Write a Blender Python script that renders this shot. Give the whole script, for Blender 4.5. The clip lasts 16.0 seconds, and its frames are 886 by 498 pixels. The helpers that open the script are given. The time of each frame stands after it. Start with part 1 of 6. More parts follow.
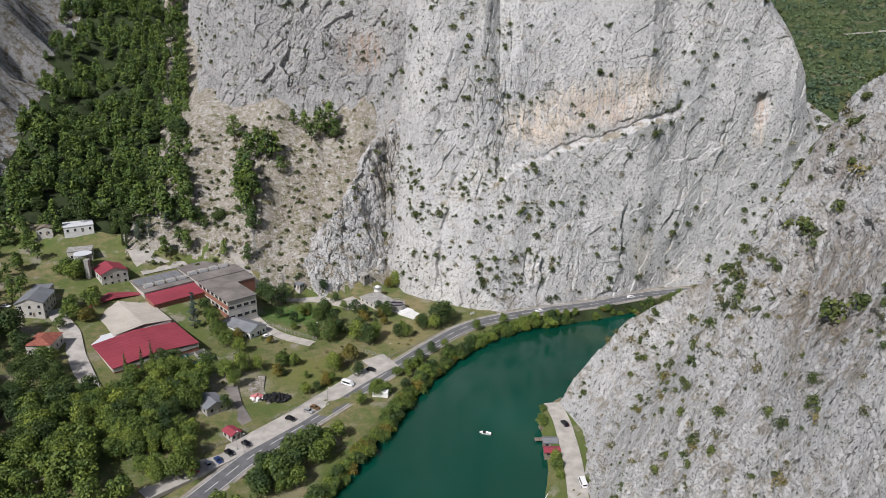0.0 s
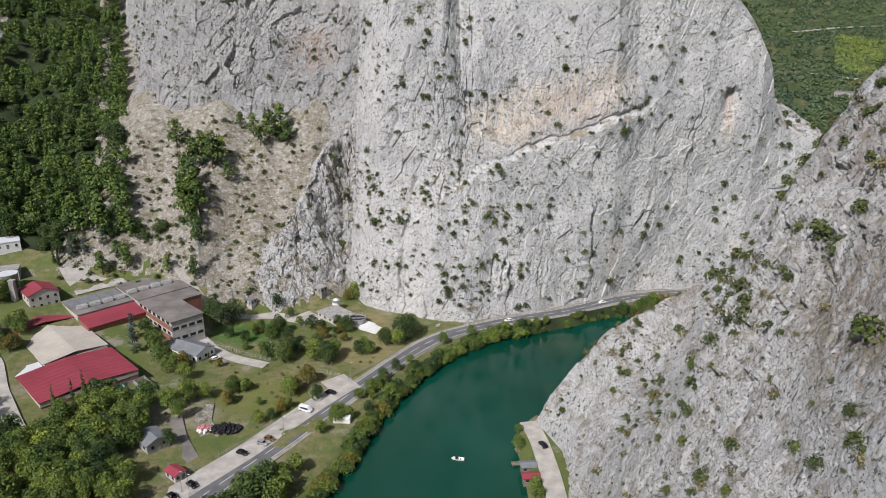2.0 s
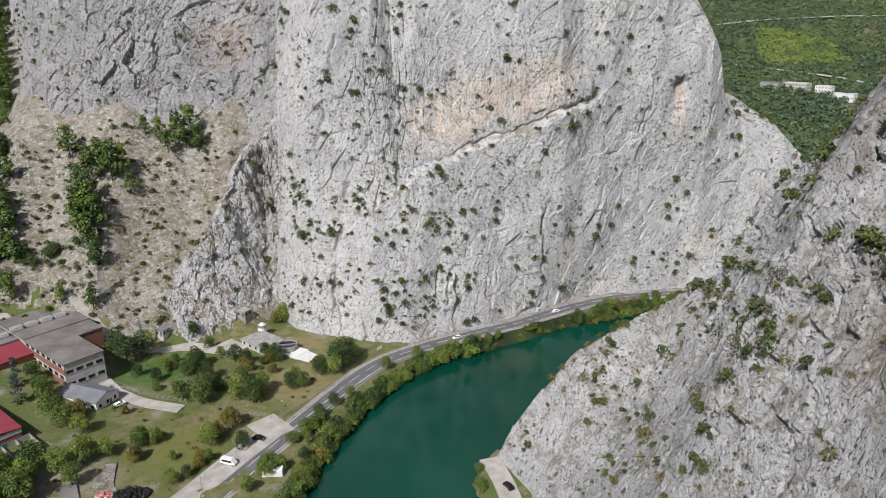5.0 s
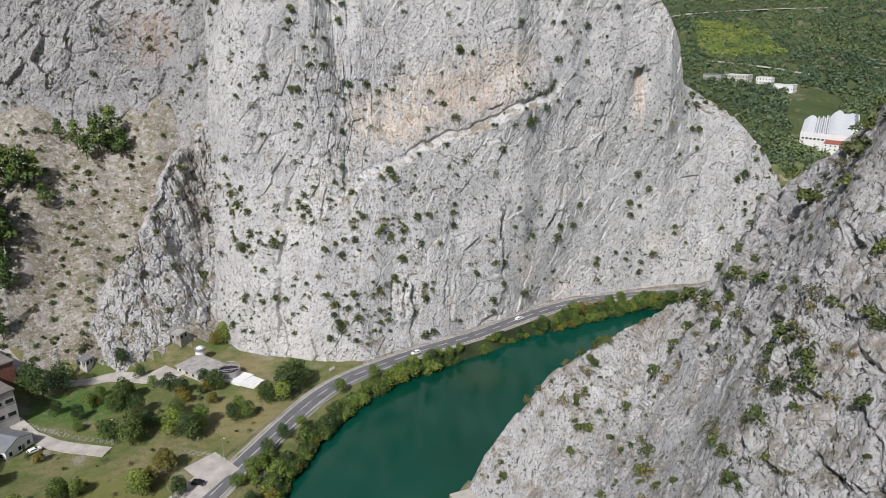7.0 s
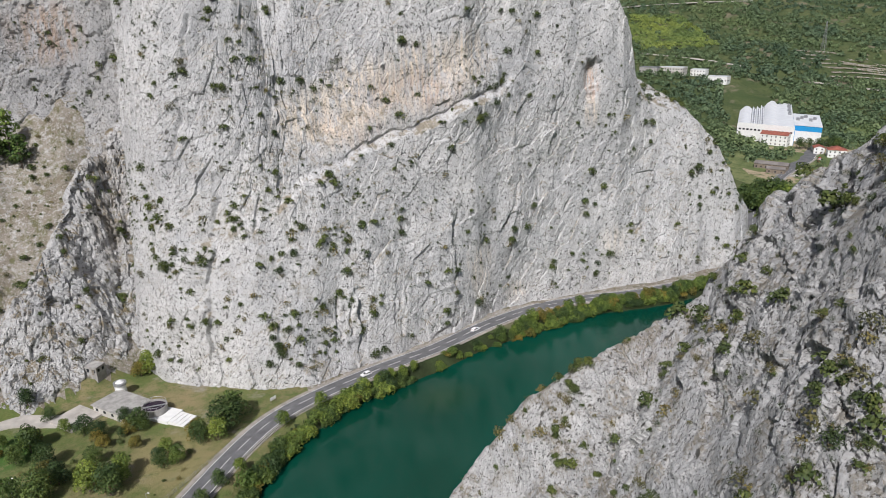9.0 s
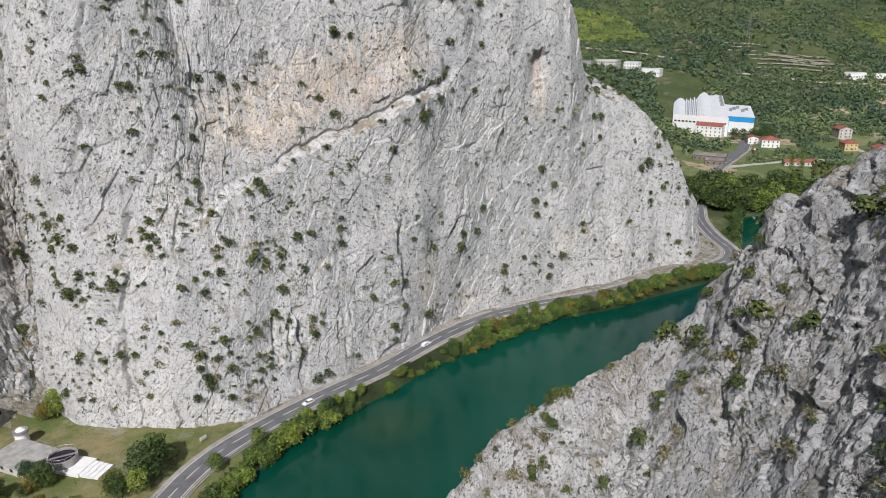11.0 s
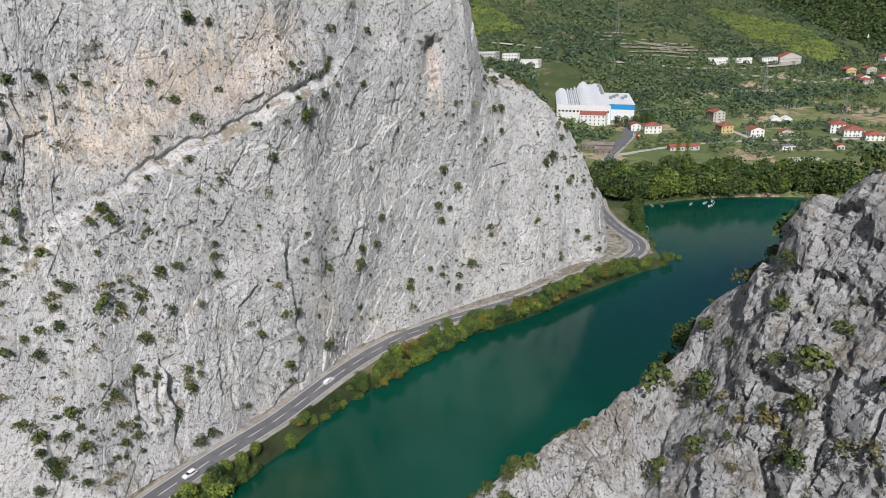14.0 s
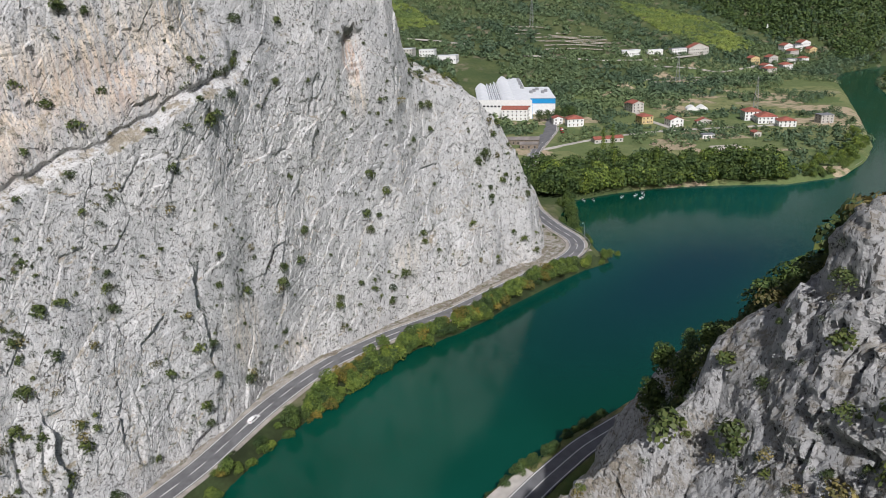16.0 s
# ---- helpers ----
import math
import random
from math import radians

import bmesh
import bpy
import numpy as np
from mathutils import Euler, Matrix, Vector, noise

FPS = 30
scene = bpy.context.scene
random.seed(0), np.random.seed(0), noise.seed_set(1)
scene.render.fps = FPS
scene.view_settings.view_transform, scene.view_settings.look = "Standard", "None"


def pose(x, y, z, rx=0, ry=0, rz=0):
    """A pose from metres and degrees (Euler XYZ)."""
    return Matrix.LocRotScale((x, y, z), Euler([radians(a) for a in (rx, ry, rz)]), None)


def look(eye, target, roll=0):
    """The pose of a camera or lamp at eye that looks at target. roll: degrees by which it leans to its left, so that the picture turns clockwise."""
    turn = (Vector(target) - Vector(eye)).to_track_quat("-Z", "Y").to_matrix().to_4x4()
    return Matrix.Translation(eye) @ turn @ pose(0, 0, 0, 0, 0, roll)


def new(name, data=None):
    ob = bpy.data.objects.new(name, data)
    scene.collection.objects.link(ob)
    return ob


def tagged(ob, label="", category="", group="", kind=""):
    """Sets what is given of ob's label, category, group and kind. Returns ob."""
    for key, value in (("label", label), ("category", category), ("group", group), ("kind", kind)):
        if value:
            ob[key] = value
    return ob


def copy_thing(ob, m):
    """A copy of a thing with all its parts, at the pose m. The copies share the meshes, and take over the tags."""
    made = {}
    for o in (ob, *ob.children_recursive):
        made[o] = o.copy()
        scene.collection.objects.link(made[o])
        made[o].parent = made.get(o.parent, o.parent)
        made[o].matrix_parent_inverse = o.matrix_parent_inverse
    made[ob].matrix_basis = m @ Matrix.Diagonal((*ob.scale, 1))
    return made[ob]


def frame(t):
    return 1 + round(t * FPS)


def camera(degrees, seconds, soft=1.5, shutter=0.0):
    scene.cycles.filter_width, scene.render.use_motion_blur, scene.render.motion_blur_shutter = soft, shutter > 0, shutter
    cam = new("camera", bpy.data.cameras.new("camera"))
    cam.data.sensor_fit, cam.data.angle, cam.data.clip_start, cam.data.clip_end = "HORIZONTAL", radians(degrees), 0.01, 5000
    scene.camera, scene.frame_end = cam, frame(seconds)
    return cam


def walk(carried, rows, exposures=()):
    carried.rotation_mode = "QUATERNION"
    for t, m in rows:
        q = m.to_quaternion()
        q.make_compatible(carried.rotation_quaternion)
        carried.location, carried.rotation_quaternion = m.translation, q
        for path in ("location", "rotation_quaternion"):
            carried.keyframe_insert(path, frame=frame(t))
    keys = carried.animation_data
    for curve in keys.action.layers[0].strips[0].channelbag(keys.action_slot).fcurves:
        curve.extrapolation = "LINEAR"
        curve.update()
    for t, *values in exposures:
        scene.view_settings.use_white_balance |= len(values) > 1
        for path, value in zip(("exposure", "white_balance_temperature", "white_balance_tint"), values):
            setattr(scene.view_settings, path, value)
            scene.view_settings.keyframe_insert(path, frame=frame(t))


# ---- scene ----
cam = camera(65.64, 16.0, soft=0.6)
walk(cam, [
    (0.0, pose(0.00, -0.00, 153.00, 71.092, -0.511, 0.176)),
    (0.5, pose(-0.62, 5.13, 151.98, 71.135, -0.470, -0.807)),
    (1.0, pose(-1.17, 10.55, 150.91, 71.221, -0.394, -1.821)),
    (1.5, pose(-1.47, 15.89, 149.74, 71.267, -0.302, -2.608)),
    (2.0, pose(-1.66, 21.54, 148.51, 71.345, -0.187, -3.582)),
    (2.5, pose(-1.73, 26.83, 147.31, 71.401, -0.120, -4.381)),
    (3.0, pose(-1.71, 32.51, 146.21, 71.445, 0.005, -5.356)),
    (3.5, pose(-1.71, 37.91, 145.19, 71.438, 0.110, -6.236)),
    (4.0, pose(-1.80, 43.90, 144.19, 71.445, 0.244, -7.428)),
    (6.5, pose(-1.72, 73.14, 140.12, 71.149, 0.571, -13.199)),
    (7.0, pose(-1.33, 79.39, 139.18, 71.109, 0.720, -14.571)),
    (7.5, pose(-0.83, 85.50, 138.14, 71.060, 0.748, -15.780)),
    (8.0, pose(-0.22, 91.70, 137.25, 71.012, 0.871, -17.191)),
    (8.5, pose(0.53, 97.67, 136.43, 70.938, 0.949, -18.463)),
    (9.0, pose(1.35, 103.73, 135.71, 70.835, 1.092, -20.066)),
    (11.5, pose(7.93, 132.10, 131.91, 70.391, 1.538, -27.446)),
    (12.0, pose(9.57, 137.89, 131.10, 70.299, 1.711, -29.289)),
    (12.5, pose(11.45, 143.21, 129.98, 70.237, 1.802, -30.853)),
    (13.0, pose(13.58, 148.95, 128.96, 70.176, 1.959, -32.676)),
    (13.5, pose(15.85, 154.18, 127.93, 70.095, 2.071, -34.279)),
    (14.0, pose(18.21, 159.86, 127.02, 69.996, 2.215, -36.175)),
    (14.5, pose(20.64, 164.96, 126.08, 69.897, 2.350, -37.821)),
    (15.0, pose(23.40, 170.40, 125.09, 69.790, 2.527, -39.724)),
    (15.5, pose(26.09, 175.14, 124.11, 69.699, 2.693, -41.366)),
    (16.0, pose(29.24, 180.28, 123.06, 69.587, 2.841, -43.284)),
], exposures=[(0.0, -0.14, 6250, 13), (16.0, -0.14, 6250, 13)])

# ---- light ----
SUN_FROM = Vector((-0.42, -0.57, 0.70)).normalized()
world = bpy.data.worlds.new("world")
scene.world = world
world.use_nodes = True
wn = world.node_tree.nodes
sky = wn.new("ShaderNodeTexSky")
sky.sky_type, sky.sun_disc = "NISHITA", False
sky.sun_elevation = math.asin(SUN_FROM.z)
sky.sun_rotation = math.atan2(SUN_FROM.x, SUN_FROM.y)
sky.dust_density = 3.0
world.node_tree.links.new(sky.outputs[0], wn["Background"].inputs[0])
wn["Background"].inputs[1].default_value = 0.07
sun = new("sun", bpy.data.lights.new("sun", "SUN"))
sun.data.energy, sun.data.angle, sun.data.color = 4.8, radians(0.8), (1.0, 0.97, 0.93)
sun.matrix_world = look(SUN_FROM * 400, (0, 0, 0))

# ---- materials ----
def mat(name, rough=0.8, metal=0.0):
    m = bpy.data.materials.new(name)
    m.use_nodes = True
    b = m.node_tree.nodes["Principled BSDF"]
    b.inputs["Roughness"].default_value = rough
    b.inputs["Metallic"].default_value = metal
    b.inputs["Specular IOR Level"].default_value = 0.3
    return m, m.node_tree, b


def coords(nt, scale=(1, 1, 1), world_space=True):
    """Position in metres, stretched by scale."""
    g = nt.nodes.new("ShaderNodeNewGeometry" if world_space else "ShaderNodeTexCoord")
    mp = nt.nodes.new("ShaderNodeMapping")
    mp.inputs["Scale"].default_value = scale
    nt.links.new(g.outputs["Position" if world_space else "Object"], mp.inputs[0])
    return mp.outputs[0]


def noise_fac(nt, vec, scale, detail=5, rough=0.6, lo=0.35, hi=0.65, warp=0.0):
    n = nt.nodes.new("ShaderNodeTexNoise")
    n.inputs["Scale"].default_value, n.inputs["Detail"].default_value = scale, detail
    n.inputs["Roughness"].default_value, n.inputs["Distortion"].default_value = rough, warp
    nt.links.new(vec, n.inputs["Vector"])
    r = nt.nodes.new("ShaderNodeMapRange")
    r.inputs[1].default_value, r.inputs[2].default_value = lo, hi
    nt.links.new(n.outputs[0], r.inputs[0])
    return r.outputs[0]


def mix(nt, fac, a, b, kind="MIX"):
    n = nt.nodes.new("ShaderNodeMix")
    n.data_type, n.blend_type = "RGBA", kind
    for sock, v in ((n.inputs[0], fac), (n.inputs[6], a), (n.inputs[7], b)):
        if isinstance(v, bpy.types.NodeSocket):
            nt.links.new(v, sock)
        elif isinstance(v, (int, float)):
            sock.default_value = v
        else:
            sock.default_value = (*v, 1)
    return n.outputs[2]


def calc(nt, op, a, b=0.0):
    n = nt.nodes.new("ShaderNodeMath")
    n.operation = op
    for sock, v in ((n.inputs[0], a), (n.inputs[1], b)):
        if isinstance(v, bpy.types.NodeSocket):
            nt.links.new(v, sock)
        else:
            sock.default_value = v
    return n.outputs[0]


def bump(nt, b, fac, strength=0.5, dist=0.1):
    n = nt.nodes.new("ShaderNodeBump")
    n.inputs["Strength"].default_value, n.inputs["Distance"].default_value = strength, dist
    nt.links.new(fac, n.inputs["Height"])
    nt.links.new(n.outputs[0], b.inputs["Normal"])


def ball_mask(nt, place, radii, soft=0.6):
    """1 inside a blob with noisy edge round a place, 0 outside."""
    g = nt.nodes.new("ShaderNodeNewGeometry")
    mp = nt.nodes.new("ShaderNodeMapping")
    mp.vector_type = "TEXTURE"
    mp.inputs["Location"].default_value, mp.inputs["Scale"].default_value = place, radii
    nt.links.new(g.outputs["Position"], mp.inputs[0])
    ln = nt.nodes.new("ShaderNodeVectorMath")
    ln.operation = "LENGTH"
    nt.links.new(mp.outputs[0], ln.inputs[0])
    r = nt.nodes.new("ShaderNodeMapRange")
    r.inputs[1].default_value, r.inputs[2].default_value = 1.0, 1.0 - soft
    nt.links.new(ln.outputs["Value"], r.inputs[0])
    return r.outputs[0]


def plain(name, colour, rough=0.7, metal=0.0, vary=0.12, scale=0.6, grain=4.0):
    """Paint or plaster: a colour with soft blotches and fine grain."""
    m, nt, b = mat(name, rough, metal)
    v = coords(nt)
    dark = tuple(c * (1 - vary * 1.6) for c in colour)
    lite = tuple(min(1, c * (1 + vary)) for c in colour)
    c = mix(nt, noise_fac(nt, v, scale), dark, lite)
    c = mix(nt, calc(nt, "MULTIPLY", noise_fac(nt, v, grain, 3), 0.35), c, dark)
    nt.links.new(c, b.inputs["Base Color"])
    return m


def turned(nt, source, turn, scale):
    """A vector turned about the y axis, then stretched."""
    a = nt.nodes.new("ShaderNodeMapping")
    a.inputs["Rotation"].default_value = (0, radians(turn), 0)
    nt.links.new(source, a.inputs[0])
    b = nt.nodes.new("ShaderNodeMapping")
    b.inputs["Scale"].default_value = scale
    nt.links.new(a.outputs[0], b.inputs[0])
    return b.outputs[0]


def rock_material(name, stains=(), tone=1.0, lean=-24, soil=0.0, relief=0.5):
    """Weathered limestone: grey slabs, leaning joints that come and go, pits, water stains and pockets of soil."""
    m, nt, b = mat(name, 0.92)
    v = coords(nt)
    wn = nt.nodes.new("ShaderNodeTexNoise")
    wn.inputs["Scale"].default_value, wn.inputs["Detail"].default_value = 0.3, 4
    nt.links.new(v, wn.inputs["Vector"])
    shift = nt.nodes.new("ShaderNodeVectorMath")
    shift.operation = "MULTIPLY_ADD"
    shift.inputs[1].default_value = (0.9, 0.9, 0.9)
    nt.links.new(wn.outputs["Color"], shift.inputs[0])
    nt.links.new(v, shift.inputs[2])
    bent = shift.outputs[0]
    c = mix(nt, noise_fac(nt, v, 0.028, 4, 0.6, 0.34, 0.66), (0.50, 0.505, 0.51), (0.66, 0.655, 0.64))
    c = mix(nt, calc(nt, "MULTIPLY", noise_fac(nt, coords(nt, (1, 1, 0.35)), 0.11, 5, 0.62, 0.50, 0.72), 0.45), c, (0.40, 0.405, 0.415))
    c = mix(nt, calc(nt, "MULTIPLY", noise_fac(nt, bent, 0.45, 6, 0.7, 0.48, 0.70), 0.55), c, (0.74, 0.73, 0.71))
    c = mix(nt, calc(nt, "MULTIPLY", noise_fac(nt, v, 1.5, 6, 0.75, 0.45, 0.75), 0.35), c, (0.44, 0.44, 0.44))
    # water stains run down the wall
    runs = turned(nt, v, 0, (1, 1, 0.03))
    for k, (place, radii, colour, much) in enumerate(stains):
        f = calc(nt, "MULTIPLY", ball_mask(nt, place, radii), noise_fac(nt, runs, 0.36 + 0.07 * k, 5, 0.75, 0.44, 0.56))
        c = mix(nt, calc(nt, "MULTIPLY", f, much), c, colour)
    # joints between leaning blocks, shown only in broken parts
    broken = noise_fac(nt, v, 0.035, 4, 0.6, 0.40, 0.60)
    h = calc(nt, "ADD", calc(nt, "MULTIPLY", noise_fac(nt, bent, 0.9, 7, 0.75, 0.2, 0.8), 0.9), calc(nt, "MULTIPLY", noise_fac(nt, v, 3.2, 6, 0.8, 0.2, 0.8), 0.5))
    for scale, width, stretch, turn, much, deep in ((0.11, 0.022, 0.45, lean, 0.75, 0.9), (0.30, 0.045, 0.55, lean * 0.6, 0.85, 0.7), (0.75, 0.075, 0.7, -lean * 0.5, 0.85, 0.5), (0.5, 0.05, 0.35, lean * 2.4, 0.8, 0.6), (1.5, 0.09, 0.8, lean, 0.7, 0.35)):
        cell = nt.nodes.new("ShaderNodeTexVoronoi")
        cell.feature = "DISTANCE_TO_EDGE"
        cell.inputs["Scale"].default_value = scale
        nt.links.new(turned(nt, bent, turn, (1, 1, stretch)), cell.inputs["Vector"])
        r = nt.nodes.new("ShaderNodeMapRange")
        r.inputs[1].default_value, r.inputs[2].default_value, r.inputs[3].default_value, r.inputs[4].default_value = 0.0, width, 1.0, 0.0
        nt.links.new(cell.outputs["Distance"], r.inputs[0])
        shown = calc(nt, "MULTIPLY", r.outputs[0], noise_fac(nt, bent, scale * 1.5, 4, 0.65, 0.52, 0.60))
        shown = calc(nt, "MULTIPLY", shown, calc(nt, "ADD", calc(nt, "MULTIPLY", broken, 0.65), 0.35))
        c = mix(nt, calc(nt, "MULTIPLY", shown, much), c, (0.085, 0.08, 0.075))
        h = calc(nt, "SUBTRACT", h, calc(nt, "MULTIPLY", shown, deep))
    # each block stands at a height of its own where the rock is broken
    for scale, high in ((0.35, 1.0), (0.9, 0.55)):
        cell = nt.nodes.new("ShaderNodeTexVoronoi")
        cell.inputs["Scale"].default_value = scale
        nt.links.new(turned(nt, bent, lean, (1, 1, 0.6)), cell.inputs["Vector"])
        own = nt.nodes.new("ShaderNodeSeparateColor")
        nt.links.new(cell.outputs["Color"], own.inputs[0])
        h = calc(nt, "ADD", h, calc(nt, "MULTIPLY", calc(nt, "MULTIPLY", own.outputs[0], calc(nt, "ADD", broken, 0.25)), high))
        c = mix(nt, calc(nt, "MULTIPLY", calc(nt, "MULTIPLY", own.outputs[1], broken), 0.22), c, (0.78, 0.77, 0.75))
        c = mix(nt, calc(nt, "MULTIPLY", own.outputs[2], 0.12), c, (0.30, 0.305, 0.31))
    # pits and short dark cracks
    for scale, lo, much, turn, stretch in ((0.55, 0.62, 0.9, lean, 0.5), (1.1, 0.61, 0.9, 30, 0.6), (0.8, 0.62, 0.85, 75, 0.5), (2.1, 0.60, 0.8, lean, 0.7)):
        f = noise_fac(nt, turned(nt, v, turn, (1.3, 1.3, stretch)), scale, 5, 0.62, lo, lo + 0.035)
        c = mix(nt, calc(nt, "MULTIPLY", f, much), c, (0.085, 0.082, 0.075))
        h = calc(nt, "SUBTRACT", h, calc(nt, "MULTIPLY", f, 0.35))
    if soil > 0:
        g = nt.nodes.new("ShaderNodeNewGeometry")
        sep = nt.nodes.new("ShaderNodeSeparateXYZ")
        nt.links.new(g.outputs["Normal"], sep.inputs[0])
        lies = nt.nodes.new("ShaderNodeMapRange")
        lies.inputs[1].default_value, lies.inputs[2].default_value = 0.15, 0.6
        nt.links.new(sep.outputs[2], lies.inputs[0])
        earth = mix(nt, noise_fac(nt, v, 0.5, 5, 0.7), (0.15, 0.125, 0.075), (0.29, 0.24, 0.16))
        f = calc(nt, "MULTIPLY", calc(nt, "MULTIPLY", noise_fac(nt, v, 0.16, 7, 0.75, 0.49, 0.57), lies.outputs[0]), soil)
        c = mix(nt, f, c, earth)
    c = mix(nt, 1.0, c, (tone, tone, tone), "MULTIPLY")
    nt.links.new(c, b.inputs["Base Color"])
    bump(nt, b, h, relief, 0.6)
    return m


ORANGE, CREAM = (0.55, 0.36, 0.23), (0.83, 0.70, 0.54)
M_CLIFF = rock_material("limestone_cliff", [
    ((62, 366, 112), (46, 30, 26), (0.33, 0.335, 0.345), 0.7), ((20, 356, 130), (30, 26, 40), (0.36, 0.365, 0.37), 0.5),
    ((48, 362, 98), (22, 28, 15), CREAM, 0.9), ((68, 365, 106), (25, 28, 17), CREAM, 0.95), ((90, 370, 112), (24, 28, 17), CREAM, 0.95), ((108, 376, 117), (14, 24, 15), CREAM, 0.95),
    ((80, 366, 110), (44, 28, 24), (0.36, 0.365, 0.38), 0.45), ((84, 366, 106), (26, 20, 11), ORANGE, 0.5), ((58, 362, 94), (22, 20, 9), ORANGE, 0.35),
    ((173, 378, 104), (5, 14, 13), (0.56, 0.37, 0.26), 1.0), ((173, 378, 91), (5, 12, 9), CREAM, 0.9), ((112, 362, 28), (11, 14, 16), CREAM, 0.55), ((134, 366, 12), (10, 12, 7), CREAM, 0.6), ((188, 374, 26), (10, 14, 12), CREAM, 0.5)], 1.0, -24, 0.8, 0.5)
# tone below 1 paints in the dimmer light on the back wall
M_BACK_SHADED = rock_material("limestone_back_shaded", [((-52, 450, 130), (22, 25, 16), ORANGE, 0.75), ((-93, 440, 103), (8, 12, 9), ORANGE, 0.6)], 0.84, -14, 0.8, 0.8)
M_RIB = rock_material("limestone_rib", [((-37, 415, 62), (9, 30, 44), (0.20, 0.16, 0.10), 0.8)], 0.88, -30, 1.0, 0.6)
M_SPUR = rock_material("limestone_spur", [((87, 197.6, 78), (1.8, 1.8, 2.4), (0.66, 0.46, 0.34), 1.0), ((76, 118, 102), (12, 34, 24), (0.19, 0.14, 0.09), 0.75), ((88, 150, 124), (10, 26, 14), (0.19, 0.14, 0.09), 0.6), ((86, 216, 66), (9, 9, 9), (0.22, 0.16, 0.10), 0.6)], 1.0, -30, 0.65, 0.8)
# same limestone, toned down so the mountain side's shade is in its colour
M_WEST_SHADED = rock_material("limestone_west_shaded", (), 0.62, -20, 1.0, 0.8)


def make_ground():
    m, nt, b = mat("ground_soil", 0.95)
    v = coords(nt)
    c = mix(nt, noise_fac(nt, v, 0.035, 5, 0.6, 0.38, 0.62), (0.115, 0.14, 0.04), (0.24, 0.20, 0.105))
    c = mix(nt, noise_fac(nt, v, 0.25, 6, 0.7, 0.42, 0.68), c, (0.085, 0.13, 0.032))
    c = mix(nt, calc(nt, "MULTIPLY", noise_fac(nt, v, 0.09, 5, 0.6, 0.56, 0.66), 0.8), c, (0.30, 0.27, 0.22))
    c = mix(nt, calc(nt, "MULTIPLY", noise_fac(nt, v, 1.5, 4, 0.7, 0.5, 0.7), 0.5), c, (0.05, 0.06, 0.02))
    # a watered green field, dry meadows and bare earth
    for place, radii, colour, much in (((-76, 326, 5), (24, 15, 9), (0.060, 0.135, 0.025), 0.95), ((-58, 268, 5), (22, 16, 9), (0.17, 0.175, 0.05), 0.75), ((-18, 304, 5), (18, 20, 9), (0.25, 0.215, 0.10), 0.8), ((-22, 338, 5), (18, 12, 9), (0.28, 0.22, 0.12), 0.7), ((-84, 254, 5), (14, 12, 9), (0.34, 0.30, 0.23), 0.7), ((-50, 205, 5), (10, 40, 9), (0.26, 0.23, 0.15), 0.6)):
        c = mix(nt, calc(nt, "MULTIPLY", calc(nt, "MULTIPLY", ball_mask(nt, place, radii, 0.4), noise_fac(nt, v, 0.35, 5, 0.7, 0.32, 0.52)), much), c, colour)
    nt.links.new(c, b.inputs["Base Color"])
    bump(nt, b, noise_fac(nt, v, 1.2, 6, 0.7, 0.2, 0.8), 0.6, 0.4)
    return m


def make_scree():
    m, nt, b = mat("scree_slope", 0.95)
    v = coords(nt)
    c = mix(nt, noise_fac(nt, v, 0.05, 5, 0.6, 0.4, 0.6), (0.25, 0.215, 0.165), (0.36, 0.325, 0.275))
    c = mix(nt, noise_fac(nt, v, 0.5, 7, 0.75, 0.5, 0.62), c, (0.54, 0.53, 0.51))
    c = mix(nt, noise_fac(nt, v, 0.3, 6, 0.7, 0.50, 0.62), c, (0.17, 0.165, 0.085))
    c = mix(nt, calc(nt, "MULTIPLY", noise_fac(nt, v, 1.1, 5, 0.75, 0.56, 0.62), 0.8), c, (0.55, 0.54, 0.52))
    c = mix(nt, calc(nt, "MULTIPLY", noise_fac(nt, v, 0.8, 5, 0.75, 0.58, 0.64), 0.8), c, (0.07, 0.075, 0.035))
    nt.links.new(c, b.inputs["Base Color"])
    bump(nt, b, noise_fac(nt, v, 0.9, 8, 0.75, 0.2, 0.8), 0.9, 0.9)
    return m


def make_water():
    m, nt, b = mat("river_water", 0.07)
    v = coords(nt)
    c = mix(nt, noise_fac(nt, v, 0.012, 3, 0.5, 0.35, 0.65), (0.0012, 0.040, 0.024), (0.003, 0.060, 0.040))
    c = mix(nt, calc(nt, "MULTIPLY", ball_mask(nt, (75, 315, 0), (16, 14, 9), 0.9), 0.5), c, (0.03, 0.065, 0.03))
    # reflected shaded cliff and sky painted dark blue; brighter far bend painted paler
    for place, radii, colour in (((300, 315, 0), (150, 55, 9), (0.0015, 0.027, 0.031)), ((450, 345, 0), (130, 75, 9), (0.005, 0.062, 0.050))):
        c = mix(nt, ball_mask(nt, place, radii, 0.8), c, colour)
    nt.links.new(c, b.inputs["Base Color"])
    b.inputs["IOR"].default_value = 1.33
    b.inputs["Specular IOR Level"].default_value = 0.5
    bump(nt, b, noise_fac(nt, v, 0.9, 4, 0.6, 0.2, 0.8), 0.12, 0.15)
    return m


